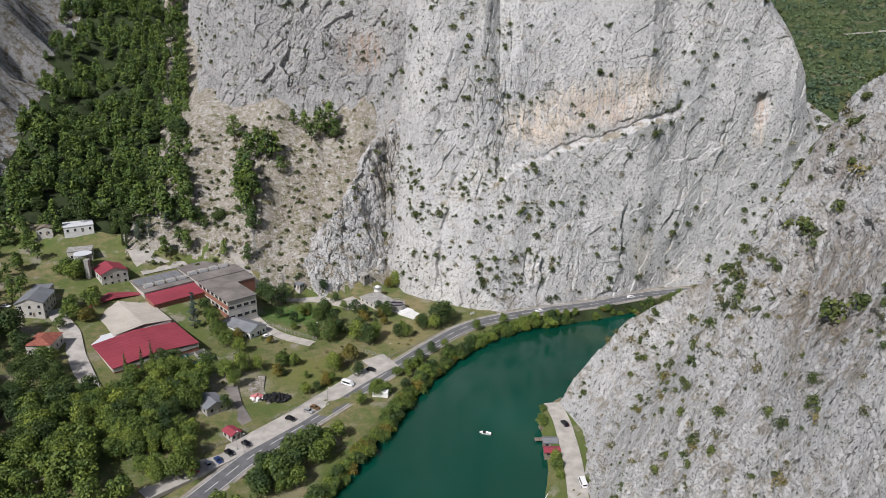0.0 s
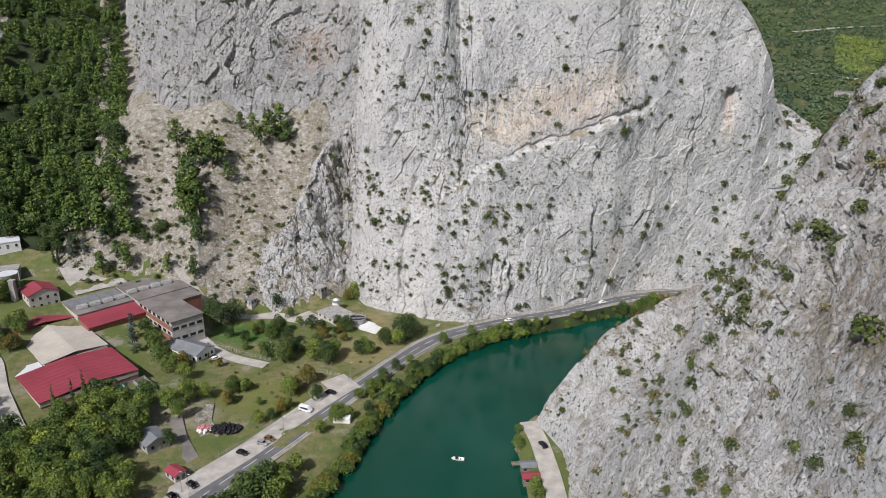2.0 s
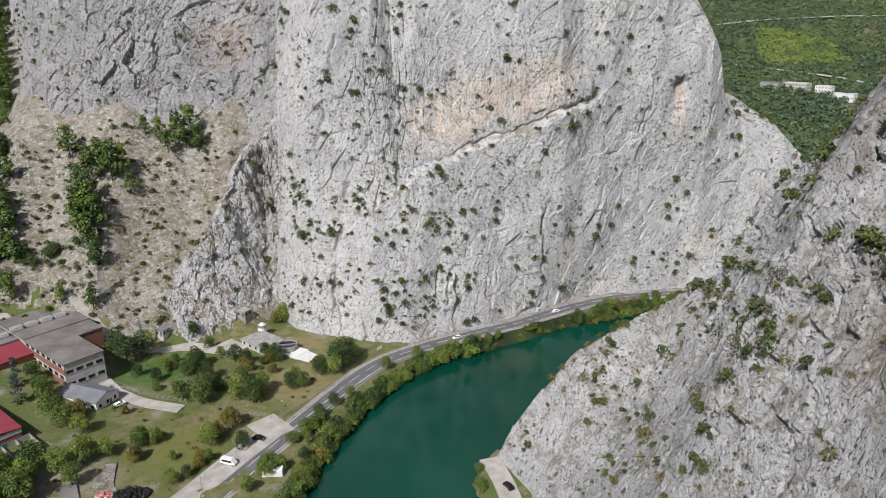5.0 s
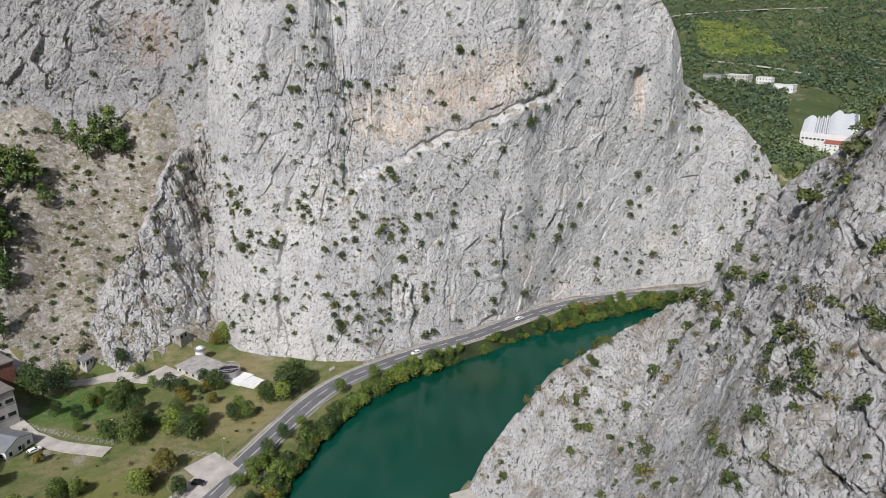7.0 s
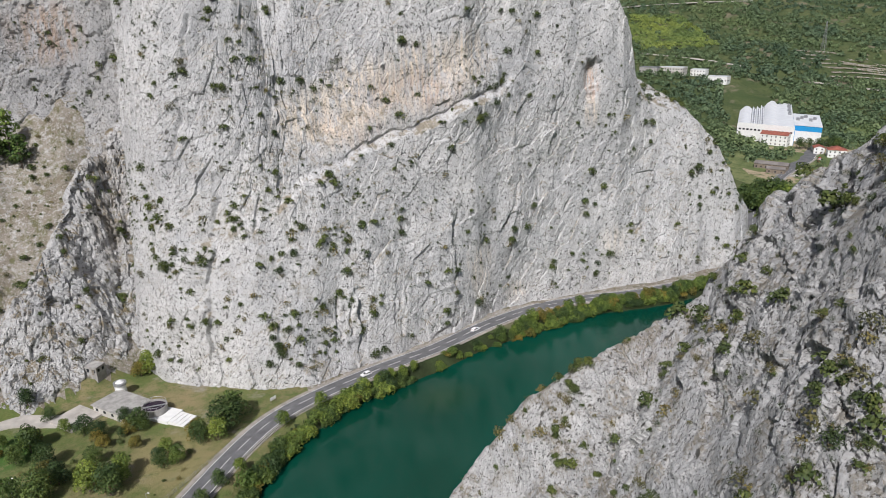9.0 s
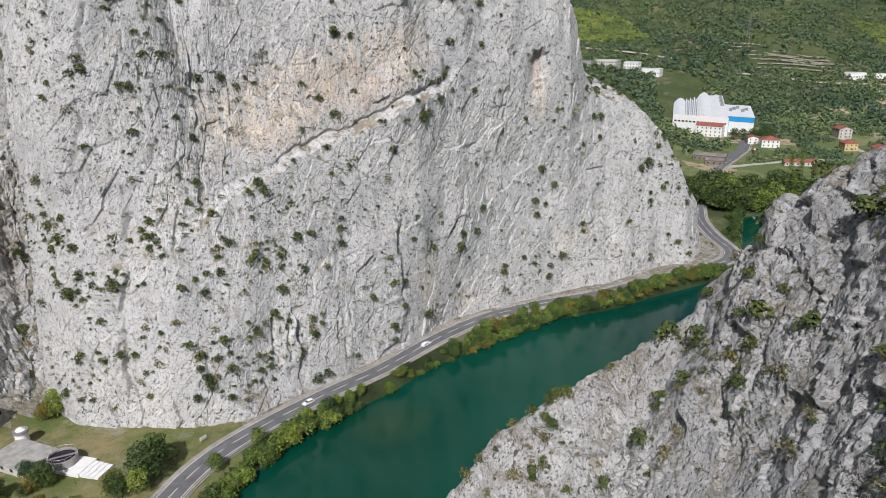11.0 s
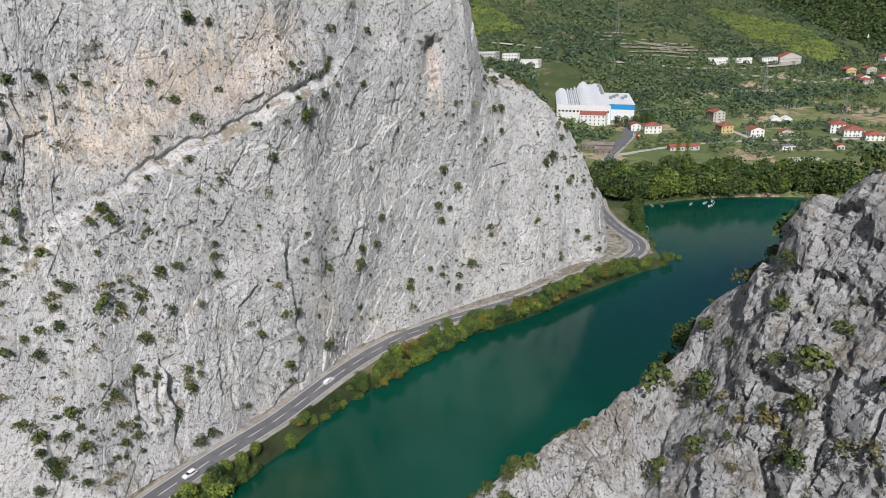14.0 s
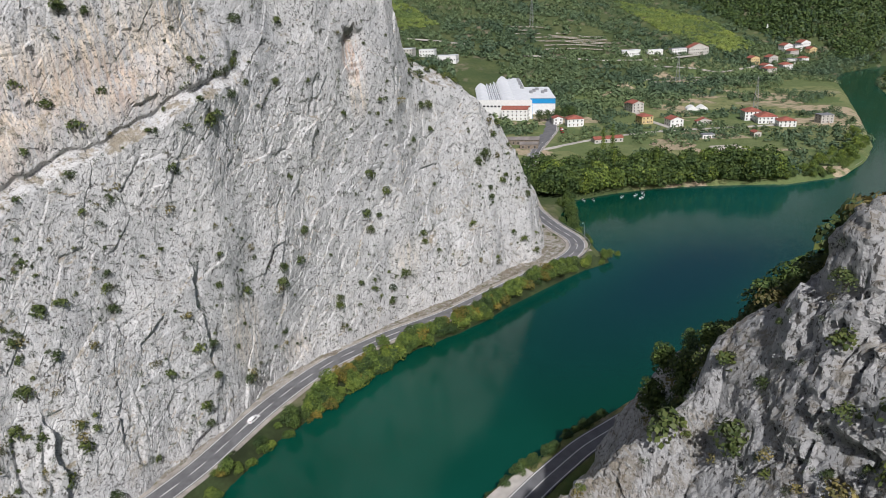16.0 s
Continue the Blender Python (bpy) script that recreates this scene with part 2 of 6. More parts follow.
def make_hill():
    m, nt, b = mat("hill_scrub", 0.95)
    v = coords(nt)
    c = mix(nt, noise_fac(nt, v, 0.02, 5, 0.6, 0.38, 0.62), (0.045, 0.07, 0.024), (0.10, 0.115, 0.045))
    c = mix(nt, noise_fac(nt, v, 0.2, 5, 0.7, 0.45, 0.65), c, (0.05, 0.075, 0.025))
    c = mix(nt, calc(nt, "MULTIPLY", noise_fac(nt, v, 0.03, 5, 0.65, 0.56, 0.66), 0.8), c, (0.20, 0.17, 0.12))
    nt.links.new(c, b.inputs["Base Color"])
    bump(nt, b, noise_fac(nt, v, 0.4, 6, 0.7, 0.2, 0.8), 0.7, 1.0)
    return m


def make_fields():
    """Small plots of grass, stubble and bare earth."""
    m, nt, b = mat("valley_plots", 0.95)
    v = coords(nt)
    cell = nt.nodes.new("ShaderNodeTexVoronoi")
    cell.distance = "CHEBYCHEV"
    cell.inputs["Scale"].default_value = 0.035
    a = nt.nodes.new("ShaderNodeMapping")
    a.inputs["Rotation"].default_value = (0, 0, radians(38))
    a.inputs["Scale"].default_value = (1, 0.6, 0)
    nt.links.new(v, a.inputs[0])
    nt.links.new(a.outputs[0], cell.inputs["Vector"])
    own = nt.nodes.new("ShaderNodeSeparateColor")
    nt.links.new(cell.outputs["Color"], own.inputs[0])
    c = mix(nt, own.outputs[0], (0.095, 0.14, 0.048), (0.22, 0.225, 0.10))
    pale = nt.nodes.new("ShaderNodeMapRange")
    pale.inputs[1].default_value, pale.inputs[2].default_value = 0.68, 0.72
    nt.links.new(own.outputs[1], pale.inputs[0])
    c = mix(nt, pale.outputs[0], c, (0.40, 0.32, 0.22))
    c = mix(nt, noise_fac(nt, v, 0.12, 5, 0.7, 0.48, 0.62), c, (0.10, 0.13, 0.045))
    c = mix(nt, calc(nt, "MULTIPLY", noise_fac(nt, v, 0.9, 4, 0.7, 0.5, 0.7), 0.5), c, (0.055, 0.075, 0.025))
    nt.links.new(c, b.inputs["Base Color"])
    bump(nt, b, noise_fac(nt, v, 0.6, 5, 0.7, 0.2, 0.8), 0.6, 0.6)
    return m


M_HILL, M_FIELDS = make_hill(), make_fields()
# floor of the gully wood; on the bank it paints shade under shrubs
M_FLOOR_SHADE = plain("forest_floor_and_shrub_shade", (0.035, 0.05, 0.018), 0.95, vary=0.3, scale=0.1, grain=1.2)
M_GROUND, M_SCREE, M_WATER = make_ground(), make_scree(), make_water()
M_ASPHALT = plain("asphalt", (0.15, 0.15, 0.155), 0.9, vary=0.15, scale=0.3)
M_GRAVEL = plain("pale_gravel", (0.46, 0.43, 0.39), 0.95, vary=0.15, scale=0.25, grain=2)
M_SHOULDER = plain("road_edge_gravel", (0.36, 0.33, 0.29), 0.95, vary=0.2, scale=0.3, grain=2)
M_LINE = plain("road_paint", (0.75, 0.75, 0.73), 0.7, vary=0.08)
M_RED = plain("red_metal_roof", (0.30, 0.055, 0.075), 0.55, vary=0.12, scale=0.1)
M_CREAMROOF = plain("cream_roof", (0.50, 0.46, 0.40), 0.7, vary=0.10, scale=0.1)
M_GREYROOF = plain("grey_flat_roof", (0.22, 0.20, 0.185), 0.9, vary=0.2, scale=0.12)
M_WALL = plain("pale_plaster", (0.52, 0.50, 0.46), 0.85, vary=0.12, scale=0.3)
M_BRICK = plain("brick_wall", (0.30, 0.14, 0.10), 0.9, vary=0.2, scale=1.5)
M_WHITE = plain("white_paint", (0.78, 0.78, 0.76), 0.5, vary=0.05)
M_GLASSY = plain("dark_window", (0.03, 0.035, 0.04), 0.15, vary=0.3)

# ---- terrain ----
def hash01(ix, iy, iz, seed):
    h = (ix * 374761393 + iy * 668265263 + iz * 2147483647 + seed * 144269) & 0xFFFFFFFF
    h = ((h ^ (h >> 13)) * 1274126177) & 0xFFFFFFFF
    h = ((h ^ (h >> 16)) * 2246822519) & 0xFFFFFFFF
    return ((h ^ (h >> 15)) & 0xFFFFFF) / float(0xFFFFFF)


def vnoise(p, seed=0):
    """Smooth value noise in -1..1 at the rows of p."""
    i = np.floor(p).astype(np.int64)
    f = p - i
    f = f * f * f * (f * (f * 6 - 15) + 10)
    out = 0
    for dx in (0, 1):
        for dy in (0, 1):
            for dz in (0, 1):
                w = (f[:, 0] if dx else 1 - f[:, 0]) * (f[:, 1] if dy else 1 - f[:, 1]) * (f[:, 2] if dz else 1 - f[:, 2])
                out = out + w * hash01(i[:, 0] + dx, i[:, 1] + dy, i[:, 2] + dz, seed)
    return out * 2 - 1


def fbm(p, octaves, seed=0, gain=0.5, ridged=False):
    out, amp = 0, 1.0
    for o in range(octaves):
        n = vnoise(p * 2.03 ** o + 17.3 * o, seed + o)
        out = out + amp * ((1 - 2 * np.abs(n)) if ridged else n)
        amp *= gain
    return out


def facets(p, seed=0, flat=False):
    """Tilted planes, one for each of scattered cells: the height, and the distance to the cell's border."""
    if flat:
        p = p * (1, 1, 0) + (0, 0, 0.5)
    i = np.floor(p).astype(np.int64)
    d1, d2, high = np.full(len(p), 9.0), np.full(len(p), 9.0), np.zeros(len(p))
    for dx in (-1, 0, 1):
        for dy in (-1, 0, 1):
            for dz in ((0,) if flat else (-1, 0, 1)):
                c = i + (dx, dy, dz)
                q = np.stack([c[:, k] + hash01(c[:, 0], c[:, 1], c[:, 2], seed + 7 * k + 1) for k in range(3)], 1)
                off = p - q
                d = np.sqrt((off ** 2).sum(1))
                near = d < d1
                d2 = np.where(near, d1, np.minimum(d2, d))
                n = np.flatnonzero(near)
                cn = c[n]
                rise = 0.45 * (hash01(cn[:, 0], cn[:, 1], cn[:, 2], seed + 99) - 0.5)
                for k in range(3):
                    rise = rise + off[n, k] * (hash01(cn[:, 0], cn[:, 1], cn[:, 2], seed + 50 + k) * 2 - 1)
                high[n] = rise
                d1 = np.where(near, d, d1)
    return high, d2 - d1


def step(x, a, b):
    t = np.clip((x - a) / (b - a), 0, 1)
    return t * t * (3 - 2 * t)


def sheet(name, pts, mats, face_mat=None, smooth=False):
    """A grid of points, rows x columns x 3, as one mesh."""
    r, c = pts.shape[:2]
    idx = np.arange(r * c).reshape(r, c)
    f = np.stack([idx[:-1, :-1], idx[:-1, 1:], idx[1:, 1:], idx[1:, :-1]], -1).reshape(-1, 4)
    me = bpy.data.meshes.new(name)
    me.vertices.add(r * c)
    me.vertices.foreach_set("co", pts.astype(np.float32).ravel())
    me.loops.add(len(f) * 4)
    me.loops.foreach_set("vertex_index", f.astype(np.int32).ravel())
    me.polygons.add(len(f))
    me.polygons.foreach_set("loop_start", np.arange(0, len(f) * 4, 4, dtype=np.int32))
    for m in mats:
        me.materials.append(m)
    if face_mat is not None:
        me.polygons.foreach_set("material_index", face_mat[:-1, :-1].astype(np.int32).ravel())
    me.polygons.foreach_set("use_smooth", np.full(len(f), smooth))
    me.update(calc_edges=True)
    me.validate()
    return new(name, me)


def along(line, n):
    """n even points on a smoothed polyline, with its arc lengths."""
    p = np.array(line, float)
    d = np.r_[0, np.cumsum(np.linalg.norm(np.diff(p, axis=0), axis=1))]
    s = np.linspace(0, d[-1], n)
    q = np.stack([np.interp(s, d, p[:, k]) for k in range(p.shape[1])], 1)
    return q, s


def soften(q, width):
    k = np.hanning(2 * width + 3)[1:-1]
    k /= k.sum()
    pad = np.pad(q, ((width, width), (0, 0)), mode="edge")
    return np.stack([np.convolve(pad[:, j], k, "valid") for j in range(q.shape[1])], 1)


def line_dist(x, y, line):
    """Unsigned distance from points to a polyline."""
    best = np.full(x.shape, 1e9)
    for (ax, ay), (bx, by) in zip(line[:-1], line[1:]):
        dx, dy = bx - ax, by - ay
        t = np.clip(((x - ax) * dx + (y - ay) * dy) / (dx * dx + dy * dy), 0, 1)
        best = np.minimum(best, np.hypot(x - ax - t * dx, y - ay - t * dy))
    return best


def inside(x, y, poly):
    odd = np.zeros(x.shape, bool)
    for (ax, ay), (bx, by) in zip(poly, poly[1:] + poly[:1]):
        if ay != by:
            odd ^= ((ay > y) != (by > y)) & (x < (bx - ax) * (y - ay) / (by - ay) + ax)
    return odd


BANK_WEST = [(-140, -60), (-90, 90), (-50, 160), (-26, 213), (-17, 237), (-5, 266), (7, 286), (21, 303), (35, 314), (49, 321), (80, 332), (104, 342),
             (129, 347), (165, 355), (205, 352), (230, 355), (261, 355), (290, 349), (298, 358), (302, 384), (334, 412), (360, 424),
             (385, 414), (407, 403), (437, 378), (469, 340), (507, 320), (560, 322), (612, 334), (714, 374), (838, 426), (967, 481), (1040, 497), (1120, 480), (1500, 340)]
BANK_EAST = [(1500, 290), (1120, 432), (1050, 450), (1000, 448), (937, 428), (773, 358), (650, 285), (520, 235), (420, 250), (296, 280), (245, 278), (186, 280), (159, 283), (136, 284),
             (110, 282), (75, 268), (48, 250), (39, 237), (40, 216), (34, 194), (30, 150), (20, 90), (-20, -60)]
RIVER = BANK_WEST + BANK_EAST
ROAD = [(-95, 150), (-67, 206), (-48, 231), (-27, 262), (0, 300), (11, 313), (22, 321), (37, 328), (58, 336), (82, 343), (108, 355), (125, 361), (142, 365), (167, 365),
        (194, 361), (231, 362), (260, 362), (278, 363), (291, 369), (298, 379), (302, 390), (310, 405), (322, 424), (345, 448), (376, 476), (444, 522), (510, 558), (590, 620)]
ROAD_EAST = [(100, 262), (125, 269), (142, 271), (160, 272), (180, 270), (215, 266)]
QUAY = [(45, 246), (47, 232), (47, 212), (46, 195), (45, 186), (42, 150)]
SLOPE_FOOT = [(-420, 380), (-240, 350), (-185, 358), (-137, 362), (-104, 349), (-79, 346), (-45, 358), (-30, 372)]
ROAD_Z = 4.6


def ground_height(x, y):
    d = line_dist(x, y, RIVER + RIVER[:1])
    wet = inside(x, y, RIVER)
    flat = 4.3 + 0.11 * np.clip(-75 - x, 0, 200) + 0.10 * np.clip(y - 285, 0, 100) * step(-x, 90, 112)
    east = step(0.6 * x - 0.8 * y, -205, -195)
    flat = flat * (1 - east) + 3.2 * east
    # west side: scree above the works, steep to the back cliff; a wooded gully further west
    up = np.interp(x, [p[0] for p in SLOPE_FOOT], [p[1] for p in SLOPE_FOOT])
    steep = np.interp(x, [-240, -190, -160, -75, -52, -38, -25], [0.36, 0.40, 0.72, 0.86, 1.04, 0.82, 0.60])
    hill = steep * np.clip(y - up, 0, 420) * step(-x, -25, -5)
    hill = hill - 7 * np.exp(-((x + 205 + 0.35 * (y - 400)) / 24) ** 2) * step(y, 370, 430)
    # land behind the main cliff
    hill = hill + 210 * step(y, 420, 470) * step(-x, -195, -165) * step(x, -60, -10)
    # wide valley beyond the bend, climbing to hills
    away = 0.137 * (x - 520) + 0.99 * (y - 640)
    hill = hill + step(x, 330, 400) * (0.27 * np.clip(away, 0, 1300) + 0.02 * np.clip(y - 480, 0, 300))
    hill = hill + 0.65 * np.clip(0.4 * (x - 800) - 0.92 * (y - 350), 0, 500) * step(x, 500, 700)
    # steep mountain behind the upper village
    hill = hill + 0.8 * np.clip(x - 1165 - 0.25 * (y - 560), 0, 500) * step(y, 500, 580)
    # west mountain side
    hill = hill + 1.15 * np.clip(-240 - x - 0.28 * (y - 300), 0, 300)
    dry = (flat + hill) * step(d, 0, 7) - 0.5 * (1 - step(d, 0, 3))
    z = np.where(wet, -0.5 - 0.25 * np.minimum(d, 14), dry)
    for line, high in ((ROAD, ROAD_Z), (ROAD_EAST, 6.0), (QUAY, 3.4)):
        w = 1 - step(line_dist(x, y, line), 5.2, 9.0)
        z = np.where(wet, z, z * (1 - w) + (high - 0.25) * w)
    return z


def ground_axis(lo, fine_lo, fine_hi, hi, fine, coarse, grow):
    out = [fine_lo]
    while out[-1] < fine_hi:
        out.append(out[-1] + fine)
    gap = fine
    while out[-1] < hi:
        gap = min(gap * grow, coarse)
        out.append(out[-1] + gap)
    gap, left = fine, [fine_lo]
    while left[-1] > lo:
        gap = min(gap * 1.18, coarse)
        left.append(left[-1] - gap)
    return np.array(left[:0:-1] + out)


gx = ground_axis(-2400, -250, 420, 3600, 1.6, 90, 1.03)
gy = ground_axis(-900, 120, 560, 4200, 1.6, 90, 1.05)
GX, GY = np.meshgrid(gx, gy)
flat_xy = np.stack([GX.ravel(), GY.ravel(), 0 * GX.ravel()], 1)
GZ = ground_height(GX, GY)
rough_part = np.clip((GZ - 12) / 40, 0, 1)
GZ = GZ + (fbm(flat_xy / 9, 4, 3) * 0.25).reshape(GX.shape) + rough_part * ((fbm(flat_xy / 30, 5, 5) * (3 + 9 * (GX.ravel() < -250)).reshape(-1) + fbm(flat_xy / 7, 3, 9, 0.5, True) * 0.5).reshape(GX.shape))
FOOT = np.interp(GX, [p[0] for p in SLOPE_FOOT], [p[1] for p in SLOPE_FOOT])
SCREE = (GX < 12) & (GX > -178 + (fbm(flat_xy / 14, 3, 12) * 8).reshape(GX.shape)) & (GY > FOOT + 3 + (fbm(flat_xy / 8, 3, 13) * 4).reshape(GX.shape)) & (GY < 480)
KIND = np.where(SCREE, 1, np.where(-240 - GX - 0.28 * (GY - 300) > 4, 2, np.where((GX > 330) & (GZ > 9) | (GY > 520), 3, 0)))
KIND = np.where((KIND == 0) & ((GX > 330) | (GX > 25) & (line_dist(GX, GY, BANK_WEST) < 9)), 3, KIND)
# dark strip beside the water: shade below the bank shrubs, as colour
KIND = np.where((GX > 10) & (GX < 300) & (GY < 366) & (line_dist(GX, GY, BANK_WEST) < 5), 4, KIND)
KIND = np.where((KIND == 0) & (GX > 28) & (GX < 312) & (GY > 318), 1, KIND)
OUTCROP = SCREE & ((fbm(flat_xy / 16, 4, 15).reshape(GX.shape) + step(GX, -105, -45) * 1.1 - 0.55) > 0.45)
GZ = GZ + OUTCROP * (1.2 + facets(flat_xy / 5 + (0, 0, 0.3), 77)[0].reshape(GX.shape) * 2.2)
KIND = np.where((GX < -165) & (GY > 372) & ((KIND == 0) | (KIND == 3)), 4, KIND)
KIND = np.where((GX < -118) & (GX > -172 - 0.33 * (GY - 400)) & (GY > 425) & (GY < 900) & (KIND != 2), 1, KIND)
KIND = np.where((KIND == 3) & (GX > 400) & (GX < 960) & (GZ < 24) & (GY < 640), 5, KIND)
# far mountain rock takes the darkened limestone too, its shadow kept in colour
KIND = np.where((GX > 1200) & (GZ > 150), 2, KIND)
ground = sheet("ground", np.stack([GX, GY, GZ], -1), [M_GROUND, M_SCREE, M_WEST_SHADED, M_HILL, M_FLOOR_SHADE, M_FIELDS], KIND, True)
tagged(ground, "valley ground of dry grass, soil and stony slopes", "ground", kind="structure")
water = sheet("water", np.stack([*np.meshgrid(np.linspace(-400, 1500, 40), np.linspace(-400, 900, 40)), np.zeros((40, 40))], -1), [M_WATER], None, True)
tagged(water, "deep green calm river water", "water", kind="structure")


def cliff_sheet(name, base, heights, back, n_along, material, rough, seed, cracks=(), edges=(), calm_w=(0, 0)):
    """A rock wall above a base line, leaning back by back(s, h, x); rough: sizes of its relief."""
    q, s = along(base, n_along)
    q = soften(q, calm_w[0] or max(2, n_along // 90))
    t = np.gradient(q, axis=0)
    t /= np.linalg.norm(t, axis=1, keepdims=True)
    nrm = np.stack([t[:, 1], -t[:, 0]], 1)
    calm = soften(nrm, calm_w[1] or n_along // 11)
    calm /= np.linalg.norm(calm, axis=1, keepdims=True)
    H, S = np.meshgrid(heights, s, indexing="ij")
    X0 = np.broadcast_to(q[:, 0], H.shape)
    lean, high = back(S, H, X0)
    off = -lean
    P = np.stack([q[:, 0] + calm[:, 0] * off, q[:, 1] + calm[:, 1] * off, high + 0 * S], -1)
    flat = np.stack([S.ravel(), H.ravel(), off.ravel()], 1)
    relief = rough[0] * fbm(flat * (1 / 30, 1 / 55, 1 / 40), 3, seed)
    relief += rough[1] * fbm(flat * (1 / 10, 1 / 15, 1 / 12), 4, seed + 11, 0.5, True)
    wob = 0.06 * fbm(flat / 7, 3, seed + 3)[:, None]
    skew = flat @ np.array([[1, 0.25, 0], [-0.45, 1, 0], [0, 0, 1]])
    f, edge = facets(skew * (1 / 9, 1 / 13, 1 / 9) + wob, seed + 20, True)
    calmer = 0.45 + 0.75 * step(fbm(flat * (1 / 38, 1 / 30, 1 / 30), 3, seed + 80), -0.35, 0.55)
    relief += calmer * rough[2] * (2.1 * f - 0.5 * (1 - step(edge, 0.0, 0.05)))
    f, edge = facets(skew * (1 / 3.2, 1 / 4.6, 1 / 3) + wob, seed + 40, True)
    relief += calmer * rough[3] * (2.0 * f - 0.6 * (1 - step(edge, 0.0, 0.09)))
    f, edge = facets(skew * (1 / 1.5, 1 / 1.9, 1 / 1.5) + wob, seed + 50, True)
    relief += calmer * rough[4] * (2.0 * f - 0.9 * (1 - step(edge, 0.0, 0.16)))
    for x0, z0, x1, z1, deep_c, wide in cracks:
        along_c = np.clip((flat[:, 1] - z0) / (z1 - z0), -0.2, 1.2)
        gap = X0.ravel() - (x0 + (x1 - x0) * along_c + 1.2 * fbm(flat * (0, 1 / 6, 0), 2, seed + 70))
        part_c = step(along_c, -0.15, 0.05) * (1 - step(along_c, 0.9, 1.15))
        part_c = part_c * step(fbm(flat * (0.02, 1 / 7, 0), 3, seed + 75), -0.1, 0.35)
        relief -= 0.8 * deep_c * part_c * np.exp(-(gap / wide) ** 2)
    # pillars: swell slowly from the west and break off on their east side
    for x0, z0, x1, z1, out_c, wide in edges:
        along_c = (flat[:, 1] - z0) / (z1 - z0)
        u = X0.ravel() - (x0 + (x1 - x0) * along_c + 1.0 * fbm(flat * (0, 1 / 5, 0), 3, seed + 90))
        part_c = step(along_c, -0.1, 0.15) * (1 - step(along_c, 0.8, 1.1))
        part_c = part_c * (0.25 + 0.75 * step(fbm(flat * (0.02, 1 / 9, 0), 3, seed + 95), -0.3, 0.3))
        relief += 0.75 * out_c * part_c * np.clip(1 + u / wide, 0, 1) * (1 - step(u, 0, 0.9))
    relief = relief.reshape(H.shape)
    P[..., 0] += nrm[:, 0] * relief
    P[..., 1] += nrm[:, 1] * relief
    P[..., 2] += 0.35 * relief
    return P


CLIFF_BASE = [(-36, 400), (-31, 375), (-23, 354), (-8, 345), (11, 334), (31, 331), (52, 338), (70, 345), (100, 358), (119, 366), (141, 371), (171, 373), (203, 373),
              (241, 374), (266, 374), (282, 384), (292, 400), (300, 424), (308, 452)]


def cliff_shape(s, h, x):
    lean = np.interp(x, [-40, 0, 30, 55, 75, 110, 150, 190, 215, 240, 266, 300, 330], [0.10, 0.22, 0.30, 0.24, 0.16, 0.03, 0.05, 0.06, 0.17, 0.15, 0.2, 0.12, 0.3])
    ledge = np.interp(x, [0, 30, 60, 121, 150], [60, 72, 84, 104, 116])
    ledge = ledge + 0.9 * np.sin(x / 5.3) + 0.5 * np.sin(x / 2.1 + 1) + 0.3 * np.sin(x / 0.9)
    deep = np.interp(x, [-10, 20, 60, 110, 122, 136], [0, 1.5, 4.2, 6.0, 5.6, 0])
    # right of the tower the rock ends in a sloping shoulder
    top = np.interp(x, [164, 168, 184, 197, 201, 206, 214, 228, 242, 256, 268, 280, 290, 300, 335], [400, 158, 143, 124, 106, 95, 91, 87, 80, 69, 53, 34, 18, 10, 6])
    over = np.clip(h - top, 0, 400) * 0.9
    hh = np.minimum(h, top)
    out = lean * hh + deep * step(hh, ledge - 3.5, ledge + 0.8) - 2.6 * step(deep, 3, 5) * step(hh, ledge - 1, ledge + 1) * (1 - step(hh, ledge + 4, ledge + 16))
    roof = 114 - 0.10 * (x - 174) ** 2 + 0.7 * np.sin(x * 1.7)
    out = out + 3.4 * np.exp(-((x - 172.5 - 0.12 * (hh - 104)) / 4.2) ** 2) * step(hh, 90, 106) * (1 - step(hh, roof - 1.5, roof + 0.8))
    rise = np.interp(x, [200, 215, 240, 266, 300], [0.5, 0.30, 0.22, 0.12, 0.08])
    return out + over, hh + rise * np.minimum(over, 45) + 3 * step(over, 0, 12) - 0.4 * np.clip(over - 45, 0, 400)


# long fissures: from x, z to x, z, depth and half width
FISSURES = [(173, 96, 173.5, 112, 1.8, 2.4), (46, 12, 47, 34, 1.65, 0.63),
            (50, 18, 53.5, 33, 1.43, 0.7), (-7, 26, -1, 78, 1.76, 0.91), (97, 4, 101, 54, 0.88, 0.7), (14, 60, 22, 100, 1.1, 0.7), (180, 8, 204, 34, 1.21, 0.98), (150, 16, 163, 52, 0.88, 0.7), (120, 30, 136, 66, 0.83, 0.84), (38, 96, 44, 150, 1.32, 0.77), (8, 90, 16, 160, 1.43, 0.91), (146, 60, 158, 110, 0.99, 0.7), (186, 50, 196, 120, 0.99, 0.77), (-16, 90, -10, 150, 1.32, 0.84), (70, 4, 74, 26, 0.88, 0.63)]
# pillars with a shaded east side: from x, z to x, z, how far out, how wide
PILLARS = [(51, 6, 54.5, 36, 3.2, 9), (98, 14, 98, 58, 2.2, 11), (-7, 14, -4, 62, 2.4, 12), (17, 6, 20, 28, 1.5, 8), (198, 10, 204, 40, 1.8, 12), (126, 20, 134, 60, 1.2, 10), (150, 70, 160, 130, 1.6, 16), (26, 70, 36, 130, 1.6, 14), (72, 4, 75, 26, 1.2, 8)]
heights = np.linspace(-1, 185, 360)
